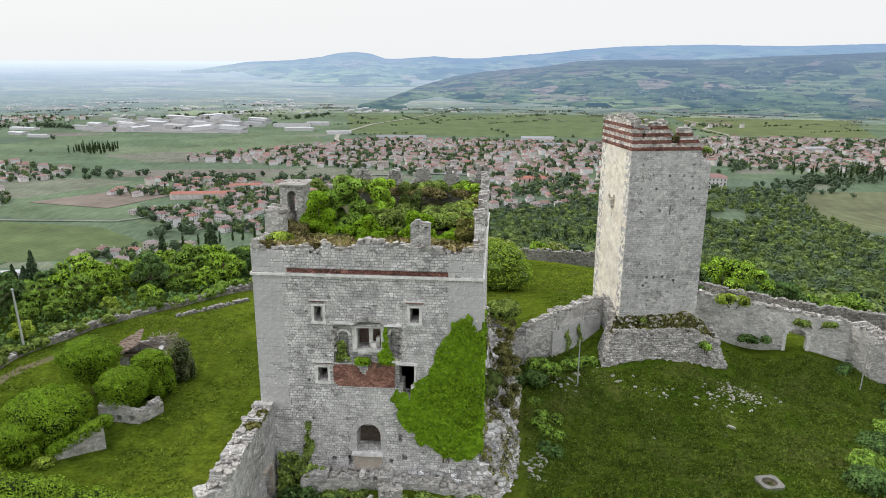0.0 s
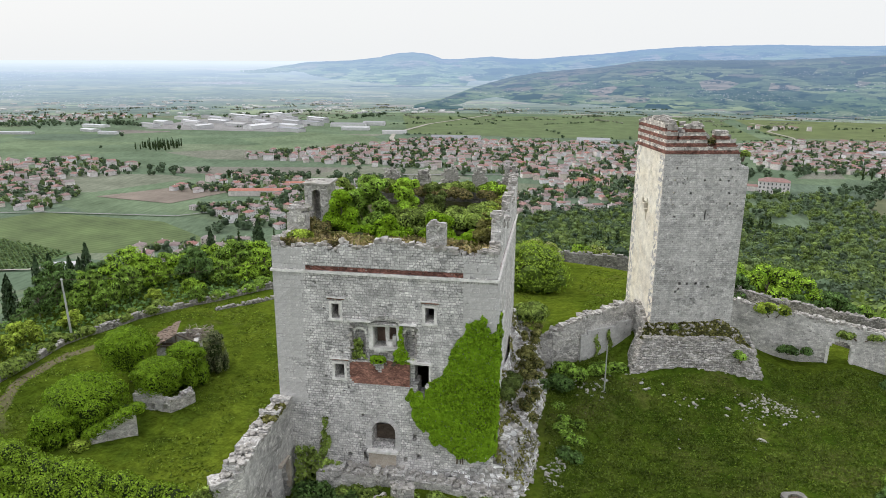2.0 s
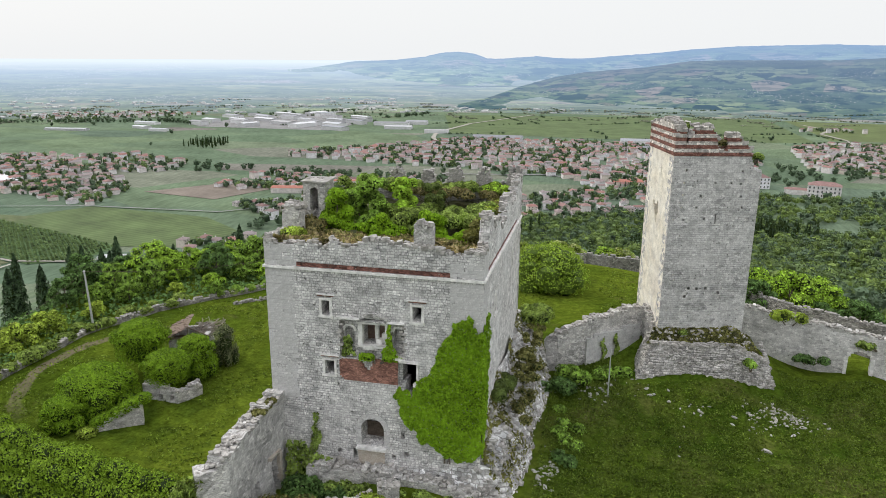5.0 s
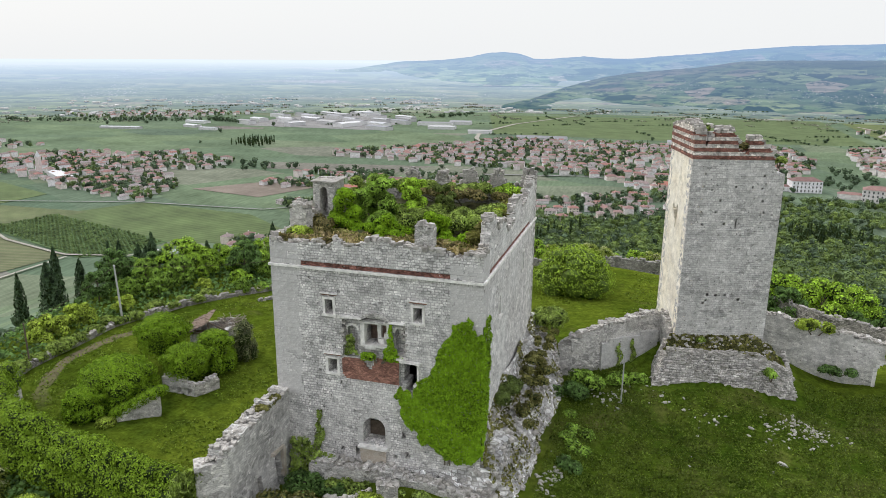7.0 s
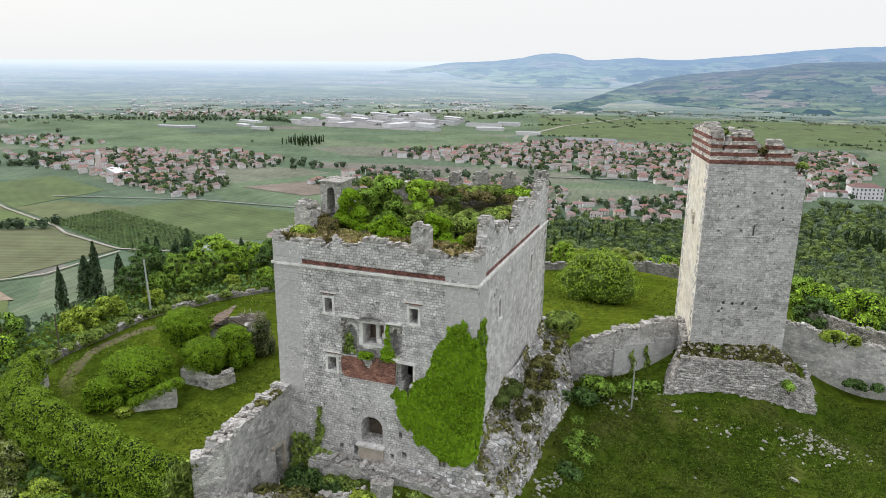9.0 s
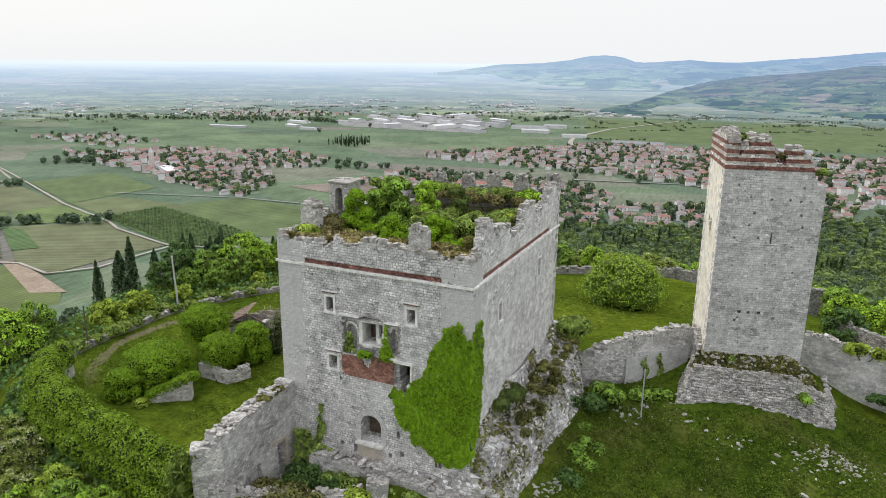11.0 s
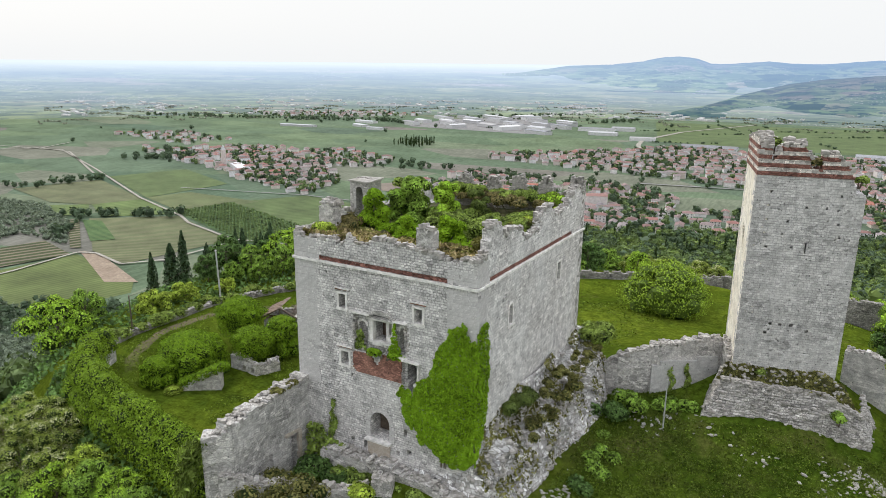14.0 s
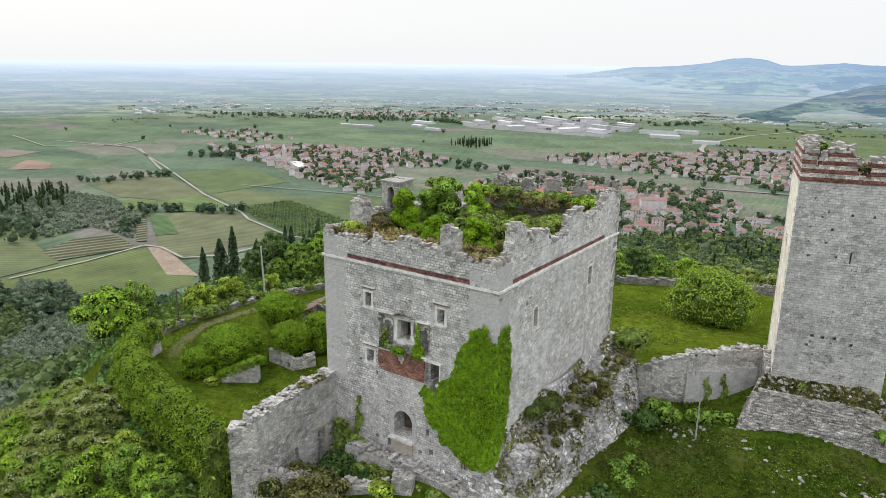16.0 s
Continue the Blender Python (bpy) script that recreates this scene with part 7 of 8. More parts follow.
floor_at = []
while len(floor_at) < 15000:
    x, y = random.uniform(-104, -20), random.uniform(58, 165)
    if 1.5 < wall_side(x, y) < 32:
        floor_at.append((x, y, ground_height(x, y) + 1.4 * random.random() ** 2 * (0.8 + noise.noise(Vector((x * 0.3, y * 0.3, 4))))))
arr = np.array(floor_at)
tagged(leaf_mesh("wood_undergrowth", leaf_quads(arr, np.tile([0.1, -0.3, 0.9], (len(arr), 1)), 0.5, 0.6, 1.4), LEAF_C, None, "dark brambles under the trees beyond the garden wall", "stuff"), category="undergrowth")


# ---- the plain: fields, roads, villages ----
random.seed(51)
RNG = np.random.default_rng(51)


def flat_patch(name, label, pts, material, lift, step=None):
    """A field or yard laid on the plain."""
    b = Build()
    b.face([(x, y, PLAIN + lift) for x, y in pts])
    ob = b.make(name, material, kind="structure")
    return tagged(ob, label, "field")


def road(name, label, pts, width, material, lift=1.2):
    b = Build()
    fine = []
    for p, q in zip(pts, pts[1:]):
        n = max(1, int((Vector(q) - Vector(p)).length / 25))
        fine += [Vector(p).lerp(Vector(q), k / n) for k in range(n)]
    fine.append(Vector(pts[-1]))
    for k in range(len(fine) - 1):
        a, c = fine[k], fine[k + 1]
        d = (c - a).normalized()
        s = Vector((-d.y, d.x)) * width / 2
        q = [a - s, c - s, c + s, a + s]
        b.face([(p.x, p.y, max(PLAIN, ground_height(p.x, p.y)) + lift) for p in q])
    return tagged(b.make(name, material, kind="structure"), label, "road")


def rows_material(name, a, c, angle, pitch, sharp=0.5):
    m = Nodes(name, 0.95)
    p = m.pos()
    w = m.n.new("ShaderNodeTexWave")
    m.put(w.inputs["Vector"], m.mapping(p, (1, 1, 1), angle))
    w.inputs["Scale"].default_value, w.inputs["Distortion"].default_value, w.inputs["Detail Scale"].default_value = 0.314 / pitch, 0.6, 0.1
    col = m.mix(m.ramp(w.outputs["Fac"], (sharp - 0.2, 0.0), (sharp + 0.2, 1.0)), a, c)
    col = m.mix(1.0, col, m.ramp(m.noise(p, 0.03, 5.0, 0.7), (0.3, 0.7), (0.7, 1.3)), "MULTIPLY")
    return m.done(col)


VINES_C = rows_material("vine_rows_c", (0.083, 0.106, 0.044), (0.119, 0.135, 0.063), 0.9, 5.0)
BRIGHT = rows_material("bright_meadow", (0.092, 0.136, 0.042), (0.115, 0.158, 0.053), 0.4, 8.0)
DIRT_RED = rows_material("red_earth", (0.186, 0.126, 0.092), (0.251, 0.180, 0.138), 0.3, 9.0)
ORCHARD = rows_material("orchard_rows", (0.040, 0.081, 0.027), (0.081, 0.131, 0.045), 0.5, 5.0)
VINES = rows_material("vine_rows", (0.091, 0.108, 0.050), (0.132, 0.136, 0.074), 1.15, 4.6)
VINES_B = rows_material("vine_rows_b", (0.079, 0.108, 0.034), (0.109, 0.134, 0.046), 0.2, 4.4)
TERRACE = rows_material("terrace_rows", (0.045, 0.061, 0.020), (0.174, 0.148, 0.109), 0.35, 9.0, 0.65)
MEADOW = rows_material("meadow_stripes", (0.072, 0.106, 0.038), (0.093, 0.126, 0.048), 0.62, 7.0)
PLOUGH = rows_material("ploughed_earth", (0.149, 0.124, 0.102), (0.195, 0.163, 0.134), 0.8, 4.0)
TRACK = mottled("pale_gravel", (0.24, 0.225, 0.19), (0.34, 0.32, 0.28), 0.05)
TARMAC = mottled("grey_tarmac", (0.150, 0.150, 0.146), (0.240, 0.232, 0.231), 0.05)
DIRT = mottled("brown_dirt", (0.2, 0.15, 0.11), (0.3, 0.24, 0.18), 0.08)

flat_patch("field_orchard", "dark green orchard in rows", [(-554, 467), (-541, 532), (-369, 476), (-372, 432), (-403, 414)], ORCHARD, 0.5)
flat_patch("field_vineyard", "pale green vineyard in fine rows", [(-595, 402), (-533, 455), (-419, 415), (-433, 321), (-486, 332)], VINES, 0.45)
flat_patch("field_terrace", "terraced field with pale stripes of earth", [(-536, 263), (-555, 297), (-547, 330), (-490, 316), (-502, 258)], TERRACE, 0.8)
flat_patch("field_stripes", "narrow field striped pale and green", [(-603, 386), (-601, 396), (-501, 332), (-508, 327)], TERRACE, 0.9)
flat_patch("field_scrub", "small dark green plot", [(-593, 394), (-574, 401), (-502, 364), (-514, 349)], ORCHARD, 0.85)
flat_patch("field_vineyard", "wide green vineyard below the castle hill", [(-485, 210), (-494, 254), (-486, 319), (-391, 299), (-370, 281), (-383, 233), (-439, 190)], VINES_B, 0.55)
flat_patch("field_vineyard", "striped vineyard beside the terraces", [(-607, 263), (-591, 278), (-496, 257), (-492, 213), (-560, 215)], VINES_C, 0.5)
flat_patch("field_meadow", "small yellow-green meadow", [(-685, 418), (-655, 442), (-614, 414), (-630, 392)], BRIGHT, 0.6)
flat_patch("field_meadow", "green meadow by the track", [(-653, 444), (-632, 494), (-541, 462), (-592, 413)], BRIGHT, 0.5)
flat_patch("field_vineyard", "grey-green vineyard by the track", [(-811, 451), (-785, 545), (-634, 492), (-653, 444), (-701, 428)], VINES, 0.4)
flat_patch("field_meadow", "dull green field by the track", [(-798, 567), (-767, 663), (-631, 611), (-639, 500)], MEADOW, 0.4)
flat_patch("field_meadow", "green field beside the orchard", [(-639, 500), (-625, 548), (-519, 550), (-537, 466)], VINES_C, 0.4)
flat_patch("field_plough", "reddish bare field", [(-993, 440), (-1075, 505), (-1018, 512), (-962, 483)], DIRT_RED, 0.6)
flat_patch("field_meadow", "long green meadow with mowing lines", [(-369, 476), (-541, 532), (-500, 606), (-360, 590), (-300, 545), (-250, 500)], MEADOW, 0.3)
flat_patch("field_meadow", "bright green meadow", [(-660, 320), (-600, 300), (-560, 250), (-640, 230)], VINES_B, 0.35)
flat_patch("field_plough", "brown ploughed field", [(-500, 690), (-420, 790), (-360, 760), (-400, 670)], PLOUGH, 0.4)
flat_patch("field_plough", "grey-brown bare field beyond the wood", [(300, 640), (345, 840), (560, 860), (480, 640)], VINES, 0.4)
flat_patch("field_meadow", "large green vineyard plain behind the town", [(-300, 1420), (-420, 1900), (420, 2000), (400, 1440), (100, 1400)], MEADOW, 0.3)
flat_patch("field_vineyard", "green vineyard behind the town", [(440, 1500), (460, 1960), (900, 1900), (760, 1480)], VINES_B, 0.3)
flat_patch("field_plough", "earth-coloured field on the plain", [(-1240, 540), (-1150, 560), (-1120, 500), (-1230, 480)], PLOUGH, 0.5)

road("road_track", "pale gravel farm track across the plain", [(-1283, 655), (-1095, 690), (-1027, 661), (-864, 593), (-642, 494), (-529, 455), (-500, 439), (-432, 420), (-418, 417), (-372, 428), (-340, 452)], 2.8, TRACK)
road("road_track", "brown dirt track at the foot of the hill", [(-482, 215), (-482, 268), (-490, 322), (-475, 328), (-433, 319), (-414, 345), (-412, 412)], 2.6, TRACK, 1.25)
flat_patch("yard_dirt", "strip of bare brown earth", [(-494, 326), (-474, 330), (-385, 298), (-405, 286)], DIRT, 0.7)
road("road_main", "straight grey road through the plain", [(-300, 1640), (-330, 1420), (-315, 1330), (-300, 1280)], 9.0, TRACK)
road("road_main", "straight pale road through the plain", [(-300, 1640), (-180, 1960)], 7.0, TRACK)
road("road_lane", "pale lane between fields and village", [(-655, 560), (-501, 604), (-360, 612), (-330, 640)], 2.6, TARMAC)
road("road_lane", "grey lane into the town", [(-200, 900), (-60, 930), (60, 860), (75, 700)], 5.0, TARMAC)
road("road_lane", "pale road winding behind the town", [(430, 1330), (470, 1500), (455, 1620), (500, 1720), (470, 1850)], 7.0, TRACK)
road("road_lane", "street through the eastern houses", [(420, 1080), (430, 1200), (470, 1330)], 6.0, TARMAC)
road("road_lane", "pale lane on the plain", [(-836, 570), (-1063, 682), (-1154, 688), (-1156, 657)], 3.0, TRACK)
road("road_lane", "pale lane across the far fields", [(-1428, 646), (-1219, 602), (-1150, 692), (-1183, 758)], 3.0, TRACK)
flat_patch("yard_paved", "pale paved yard of the industrial estate", [(-880, 1400), (-900, 1640), (-780, 1800), (-560, 1640), (-560, 1400)], TARMAC, 0.25)

# -- houses --
def tinted(name, stops, rough=0.85, wear=0.2, source="rand"):
    m = Nodes(name, rough)
    col = m.ramp(m.rand() if source == "rand" else m.island(), *stops)
    col = m.mix(1.0, col, m.ramp(m.noise(m.obj(), 0.5, 4.0), (0.3, 1 - wear), (0.7, 1 + wear)), "MULTIPLY")
    return m.done(col)


# Wall tints: blue lifted a little, the plain's haze painted into the plaster.
WALL_TINTS = ((0.0, (0.631, 0.616, 0.637)), (0.2, (0.711, 0.684, 0.683)), (0.4, (0.573, 0.524, 0.507)), (0.55, (0.745, 0.730, 0.765)), (0.72, (0.608, 0.547, 0.483)), (0.82, (0.539, 0.456, 0.424)), (1.0, (0.734, 0.718, 0.754)))
ROOF_TINTS = ((0.0, (0.166, 0.105, 0.100)), (0.25, (0.253, 0.146, 0.130)), (0.45, (0.194, 0.155, 0.153)), (0.62, (0.282, 0.136, 0.116)), (0.78, (0.233, 0.182, 0.176)), (1.0, (0.243, 0.218, 0.222)))
HOUSE_WALL, HOUSE_ROOF = tinted("house_plaster", WALL_TINTS), tinted("house_tiles", ROOF_TINTS)
HOUSE_WALL_S, HOUSE_ROOF_S = tinted("far_house_plaster", WALL_TINTS, source="island"), tinted("far_house_tiles", ROOF_TINTS, source="island")
PANE = mottled("dark_shuttered_window", (0.05, 0.055, 0.06), (0.1, 0.1, 0.1), 2.0, 0.4)
SHED = tinted("pale_shed_roof", ((0.0, (0.234, 0.242, 0.264)), (0.25, (0.515, 0.523, 0.544)), (0.55, (0.562, 0.562, 0.576)), (0.8, (0.156, 0.160, 0.176)), (1.0, (0.390, 0.382, 0.384))))
SHED_WALL = tinted("pale_shed_wall", ((0.0, (0.4, 0.4, 0.41)), (1.0, (0.66, 0.66, 0.66))))


def house_shell(bw, br, w, d, h, at=(0, 0, 0), rz=0.0, hip=True, over=0.5, pitch=0.42):
    """Walls into bw and a pitched roof with eaves into br."""
    m = pose(*at, 0, 0, rz)
    c = [Vector(p) for p in ((-w / 2, -d / 2, -0.5), (w / 2, -d / 2, -0.5), (w / 2, d / 2, -0.5), (-w / 2, d / 2, -0.5))]
    up = [p + Vector((0, 0, h + 0.5)) for p in c]
    rise = d / 2 * pitch
    for k in range(4):
        bw.face([m @ c[k], m @ c[(k + 1) % 4], m @ up[(k + 1) % 4], m @ up[k]])
    inset = d / 2 if hip else -over
    r0, r1 = Vector((-w / 2 + inset * 0.9, 0, h + rise)), Vector((w / 2 - inset * 0.9, 0, h + rise))
    e = [Vector((sx * (w / 2 + over), sy * (d / 2 + over), h - 0.15)) for sx, sy in ((-1, -1), (1, -1), (1, 1), (-1, 1))]
    br.face([m @ e[0], m @ e[1], m @ r1, m @ r0])
    br.face([m @ e[2], m @ e[3], m @ r0, m @ r1])
    if hip:
        br.face([m @ e[1], m @ e[2], m @ r1])
        br.face([m @ e[3], m @ e[0], m @ r0])
    else:
        bw.face([m @ up[1], m @ up[2], m @ Vector((w / 2, 0, h + rise - 0.1))])
        bw.face([m @ up[3], m @ up[0], m @ Vector((-w / 2, 0, h + rise - 0.1))])
    br.face([m @ e[3], m @ e[2], m @ e[1], m @ e[0]])


def make_house(label, w, d, h, hip, windows, wing=None):
    top = thing("house", label, "house", group="houses of the town")
    bw, br = Build(), Build()
    house_shell(bw, br, w, d, h, hip=hip)
    if wing:
        house_shell(bw, br, *wing[:3], at=(wing[3], wing[4], 0), rz=90, hip=False)
    part("wall", bw, HOUSE_WALL, top)
    roof = part("roof", br, HOUSE_ROOF, top)
    b = Build()
    b.box((w * 0.2, d * 0.12, h + d * 0.2), (0.7, 0.7, 1.4))
    part("chimney", b, HOUSE_WALL, roof)
    if windows:
        n = max(2, int(w / 3.2))
        for s in (-1, 1):
            for f in range(int(h / 2.8)):
                for k in range(n):
                    b = Build()
                    b.box(((k + 0.5) * w / n - w / 2, s * (d / 2 + 0.02), 1.6 + 2.8 * f), (1.1, 0.12, 1.5))
                    part("window", b, PANE, top)
    return top


HOUSES = [make_house("cream two-storey house with a hipped terracotta roof", 12, 9.5, 5.8, True, True), make_house("long plastered house with a terracotta roof", 17, 9, 6.0, False, True), make_house("gabled house with a brownish tile roof", 11, 9, 5.6, False, False), make_house("plastered house with a side wing and terracotta roof", 13, 9, 5.6, True, False, (8, 6.5, 4.6, 3.0, -5.5)), make_house("tall plastered house with a terracotta roof", 12, 10, 8.6, True, True), make_house("low house with a terracotta roof", 13, 8, 3.4, False, False)]
homes = []


import collections
home_grid = collections.defaultdict(list)


def near_home(x, y, gap):
    i, j = int(x // 30), int(y // 30)
    return any((x - a) ** 2 + (y - c) ** 2 < gap * gap for u in (i - 1, i, i + 1) for v in (j - 1, j, j + 1) for a, c in home_grid[u, v])


def in_poly(poly, x, y):
    return inside(poly, x, y)


SETTLE = [
    ("town", [(-478, 1009), (-440, 1090), (-300, 1230), (-269, 1310), (-58, 1325), (167, 1307), (240, 1330), (250, 1150), (200, 1000), (70, 717), (-60, 640), (-150, 600), (-170, 700), (-40, 800), (12, 845), (-60, 930), (-192, 958), (-330, 985)], 640, 17.5, 14),
    ("east", [(300, 1060), (330, 1330), (430, 1400), (640, 1420), (740, 1400), (620, 1130), (527, 989), (420, 1010)], 300, 18, 40),
    ("suburb", [(-440, 735), (-424, 840), (-330, 850), (-268, 814), (-150, 760), (-130, 640), (-200, 571), (-300, 600), (-363, 645), (-300, 690), (-330, 740)], 120, 19, -18),
    ("west", [(-905, 874), (-860, 900), (-726, 909), (-640, 820), (-521, 692), (-501, 608), (-570, 625), (-645, 645), (-755, 691), (-872, 724)], 170, 18.5, -30),
    ("west_b", [(-783, 851), (-706, 953), (-577, 900), (-574, 813), (-653, 782)], 40, 24, -30),
    ("south", [(-316, 754), (-194, 618), (-104, 690), (-142, 828), (-250, 880)], 55, 17, 24),
    ("edge", [(-330, 500), (-250, 530), (-215, 470), (-290, 445)], 14, 19, 10),
    ("hamlet", [(-1250, 900), (-1180, 1000), (-980, 960), (-1000, 860)], 26, 30, 0),
    ("hamlet_b", [(-1000, 780), (-880, 860), (-860, 800), (-960, 740)], 14, 26, 0),
    ("north_w", [(-1500, 1500), (-1200, 1750), (-1000, 1700), (-1250, 1400)], 50, 30, 20),
    ("north_e", [(420, 1700), (520, 1740), (560, 1660), (440, 1650)], 8, 30, 0),
]
for key, poly, want, gap, ang in SETTLE:
    xs, ys = [p[0] for p in poly], [p[1] for p in poly]
    got = tries = 0
    while got < want and tries < want * 40:
        tries += 1
        x, y = random.uniform(min(xs), max(xs)), random.uniform(min(ys), max(ys))
        if in_poly(poly, x, y) and ground_height(x, y) < -106 and not near_home(x, y, gap * 0.86):
            homes.append((x, y))
            home_grid[int(x // 30), int(y // 30)].append((x, y))
            SPIN[(x, y)] = ang + 90 * random.randint(0, 1) + random.gauss(0, 7)
            got += 1
order = sorted(homes, key=lambda p: p[0] ** 2 + p[1] ** 2)
for k, (x, y) in enumerate(order[:290]):
    v = HOUSES[random.choice((0, 1, 4, 0)) if k < 110 else random.choice((2, 3, 5, 2, 3, 5))]
    s = random.uniform(0.68, 0.92)
    m = pose(x, y, max(PLAIN, ground_height(x, y)) + 0.2, 0, 0, SPIN[(x, y)]) @ Matrix.Diagonal((s, s, s, 1))
    if v.name in used:
        put_copy(v, m)
    else:
        used.add(v.name)
        v.matrix_world = m
bw, br = Build(), Build()
for x, y in order[290:]:
    w, d = random.uniform(8, 15), random.uniform(7, 9.5)
    house_shell(bw, br, w, d, random.choice((3.4, 5.6, 5.8, 6.2, 8.4)), (x, y, PLAIN), SPIN[(x, y)], random.random() < 0.6)
rest = thing("town_houses", "rest of the town, plastered houses with terracotta roofs", "houses", kind="stuff")
part("walls", bw, HOUSE_WALL_S, rest)["kind"] = "stuff"
part("roofs", br, HOUSE_ROOF_S, rest)["kind"] = "stuff"


def shed(x, y, w, d, h, rz, label="pale industrial shed with a light metal roof", wall=None, roof=None):
    top = thing("warehouse", label, "warehouse", (x, y, PLAIN), rz=rz)
    b = Build()
    b.box((0, 0, h / 2), (w, d, h))
    part("wall", b, wall or SHED_WALL, top)
    b = Build()
    b.hexa([(-w / 2 - 0.3, -d / 2 - 0.3, h + 0.02), (w / 2 + 0.3, -d / 2 - 0.3, h + 0.02), (w / 2 + 0.3, d / 2 + 0.3, h + 0.02), (-w / 2 - 0.3, d / 2 + 0.3, h + 0.02), (-w / 2 - 0.3, -0.3, h + d * 0.07), (w / 2 + 0.3, -0.3, h + d * 0.07), (w / 2 + 0.3, 0.3, h + d * 0.07), (-w / 2 - 0.3, 0.3, h + d * 0.07)])
    part("roof", b, roof or SHED, top)


estate = [(-900, 1420), (-920, 1660), (-790, 1840), (-560, 1680), (-548, 1420)]
placed = []
tries = 0
while len(placed) < 34 and tries < 2000:
    tries += 1
    x, y = random.uniform(-920, -540), random.uniform(1400, 1850)
    if in_poly(estate, x, y) and all((x - a) ** 2 + (y - c) ** 2 > 60 ** 2 for a, c in placed):
        placed.append((x, y))
        shed(x, y, random.uniform(34, 62), random.uniform(18, 30), random.uniform(6, 9), -24 + 90 * (random.random() < 0.25))
for x, y, w, d, h, r in ((-470, 1560, 80, 30, 6, 8), (-430, 1480, 60, 26, 6, 8), (-420, 1600, 50, 30, 7, 8), (-190, 1345, 95, 40, 5, 2), (-330, 1420, 50, 20, 6, 12), (70, 1330, 60, 34, 8, 0), (90, 1240, 34, 22, 7, 20), (-1010, 1420, 60, 20, 5, -10), (-1080, 1250, 90, 16, 4, 8), (-960, 1330, 40, 20, 5, -20), (-890, 1290, 40, 16, 5, 0), (530, 1230, 40, 25, 8, 10)):
    shed(x, y, w, d, h, r)
shed(-206, 738, 26, 18, 11, 25, "large white plastered building with a tiled roof", HOUSE_WALL, HOUSE_ROOF)
shed(-330, 735, 60, 18, 6, 12, "long red-roofed farm building", HOUSE_WALL, RED_ROOF)
shed(-300, 790, 40, 14, 6, 12, "red-roofed building at the village edge", HOUSE_WALL, RED_ROOF)
shed(-700, 700, 60, 16, 6, -32, "white long building beside the church", SHED_WALL, SHED)
shed(-345, 440, 26, 9, 4, 20, "white greenhouse at the orchard's edge", SHED_WALL, SHED)
shed(40, 880, 36, 24, 6, 12, "broad red-roofed building with a line of cypresses", HOUSE_WALL, RED_ROOF)


def church(x, y):
    top = thing("church_tower", "slim pale church bell tower in the village", "church tower", (x, y, PLAIN))
    b = Build()
    b.box((0, 0, 12), (5, 5, 24))
    part("shaft", b, HOUSE_WALL, top)
    b = Build()
    b.tube([(0, 0, 24), (0, 0, 31)], [3.6, 0.2], 4)
    part("spire", b, SHED, top)


church(-745, 712)


def villa(x, y, rz):
    v = thing("villa", "large pale villa with rows of windows and tiled roof", "villa", (x, y, max(PLAIN, ground_height(x, y))), rz=rz)
    bw, br = Build(), Build()
    house_shell(bw, br, 34, 18, 14, hip=True)
    house_shell(bw, br, 26, 10, 6, at=(-28, 4, 0), hip=True)
    part("wall", bw, HOUSE_WALL, v)
    part("roof", br, HOUSE_ROOF, v)
    for f in range(3):
        for k in range(8):
            b = Build()
            b.box((-14.9 + 4.25 * k, -9.02, 2.6 + 4.4 * f), (1.5, 0.16, 2.3))
            part("window", b, PANE, v)


villa(258, 862, -14)
villa(190, 905, 10)

# -- trees of the plain: between houses, along lanes, in clumps --
def plain_trees(name, label, pts, leaf, w0, w1, tall=0.9, quads=24):
    allq, cores = [], []
    for x, y in pts:
        w = random.uniform(w0, w1)
        z = max(PLAIN, ground_height(x, y))
        heap = [(x, y, z + w * tall * 0.5, w * 0.5, w * tall * 0.55), (x + w * random.uniform(-0.3, 0.3), y, z + w * tall * 0.75, w * 0.33, w * tall * 0.35)]
        p, n = on_lumps(heap, quads, 0.2, -0.3)
        allq.append(leaf_quads(p, n, w * 0.22, 0.6, 1.2))
        cores += heap
    return tagged(leaf_mesh(name, np.concatenate(allq), leaf, None, label, "stuff", cores, leaf, ring=5), category="trees")


pts = []
for key, poly, want, gap, ang in SETTLE:
    xs, ys = [p[0] for p in poly], [p[1] for p in poly]
    got = tries = 0
    while got < want * 3.2 and tries < 20000:
        tries += 1
        x, y = random.uniform(min(xs) - 15, max(xs) + 15), random.uniform(min(ys) - 15, max(ys) + 15)
        if in_poly(poly, x, y) and not near_home(x, y, 5.5) and noise.noise(Vector((x * 0.012, y * 0.012, 2))) > -0.2:
            pts.append((x, y))
            got += 1
random.shuffle(pts)
half = len(pts) // 2
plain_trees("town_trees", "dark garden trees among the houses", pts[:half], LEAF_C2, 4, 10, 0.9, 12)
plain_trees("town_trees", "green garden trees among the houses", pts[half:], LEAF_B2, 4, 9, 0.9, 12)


def line(p, q, n, wob=6):
    return [(p[0] + (q[0] - p[0]) * t + random.gauss(0, wob), p[1] + (q[1] - p[1]) * t + random.gauss(0, wob)) for t in (random.random() for _ in range(n))]


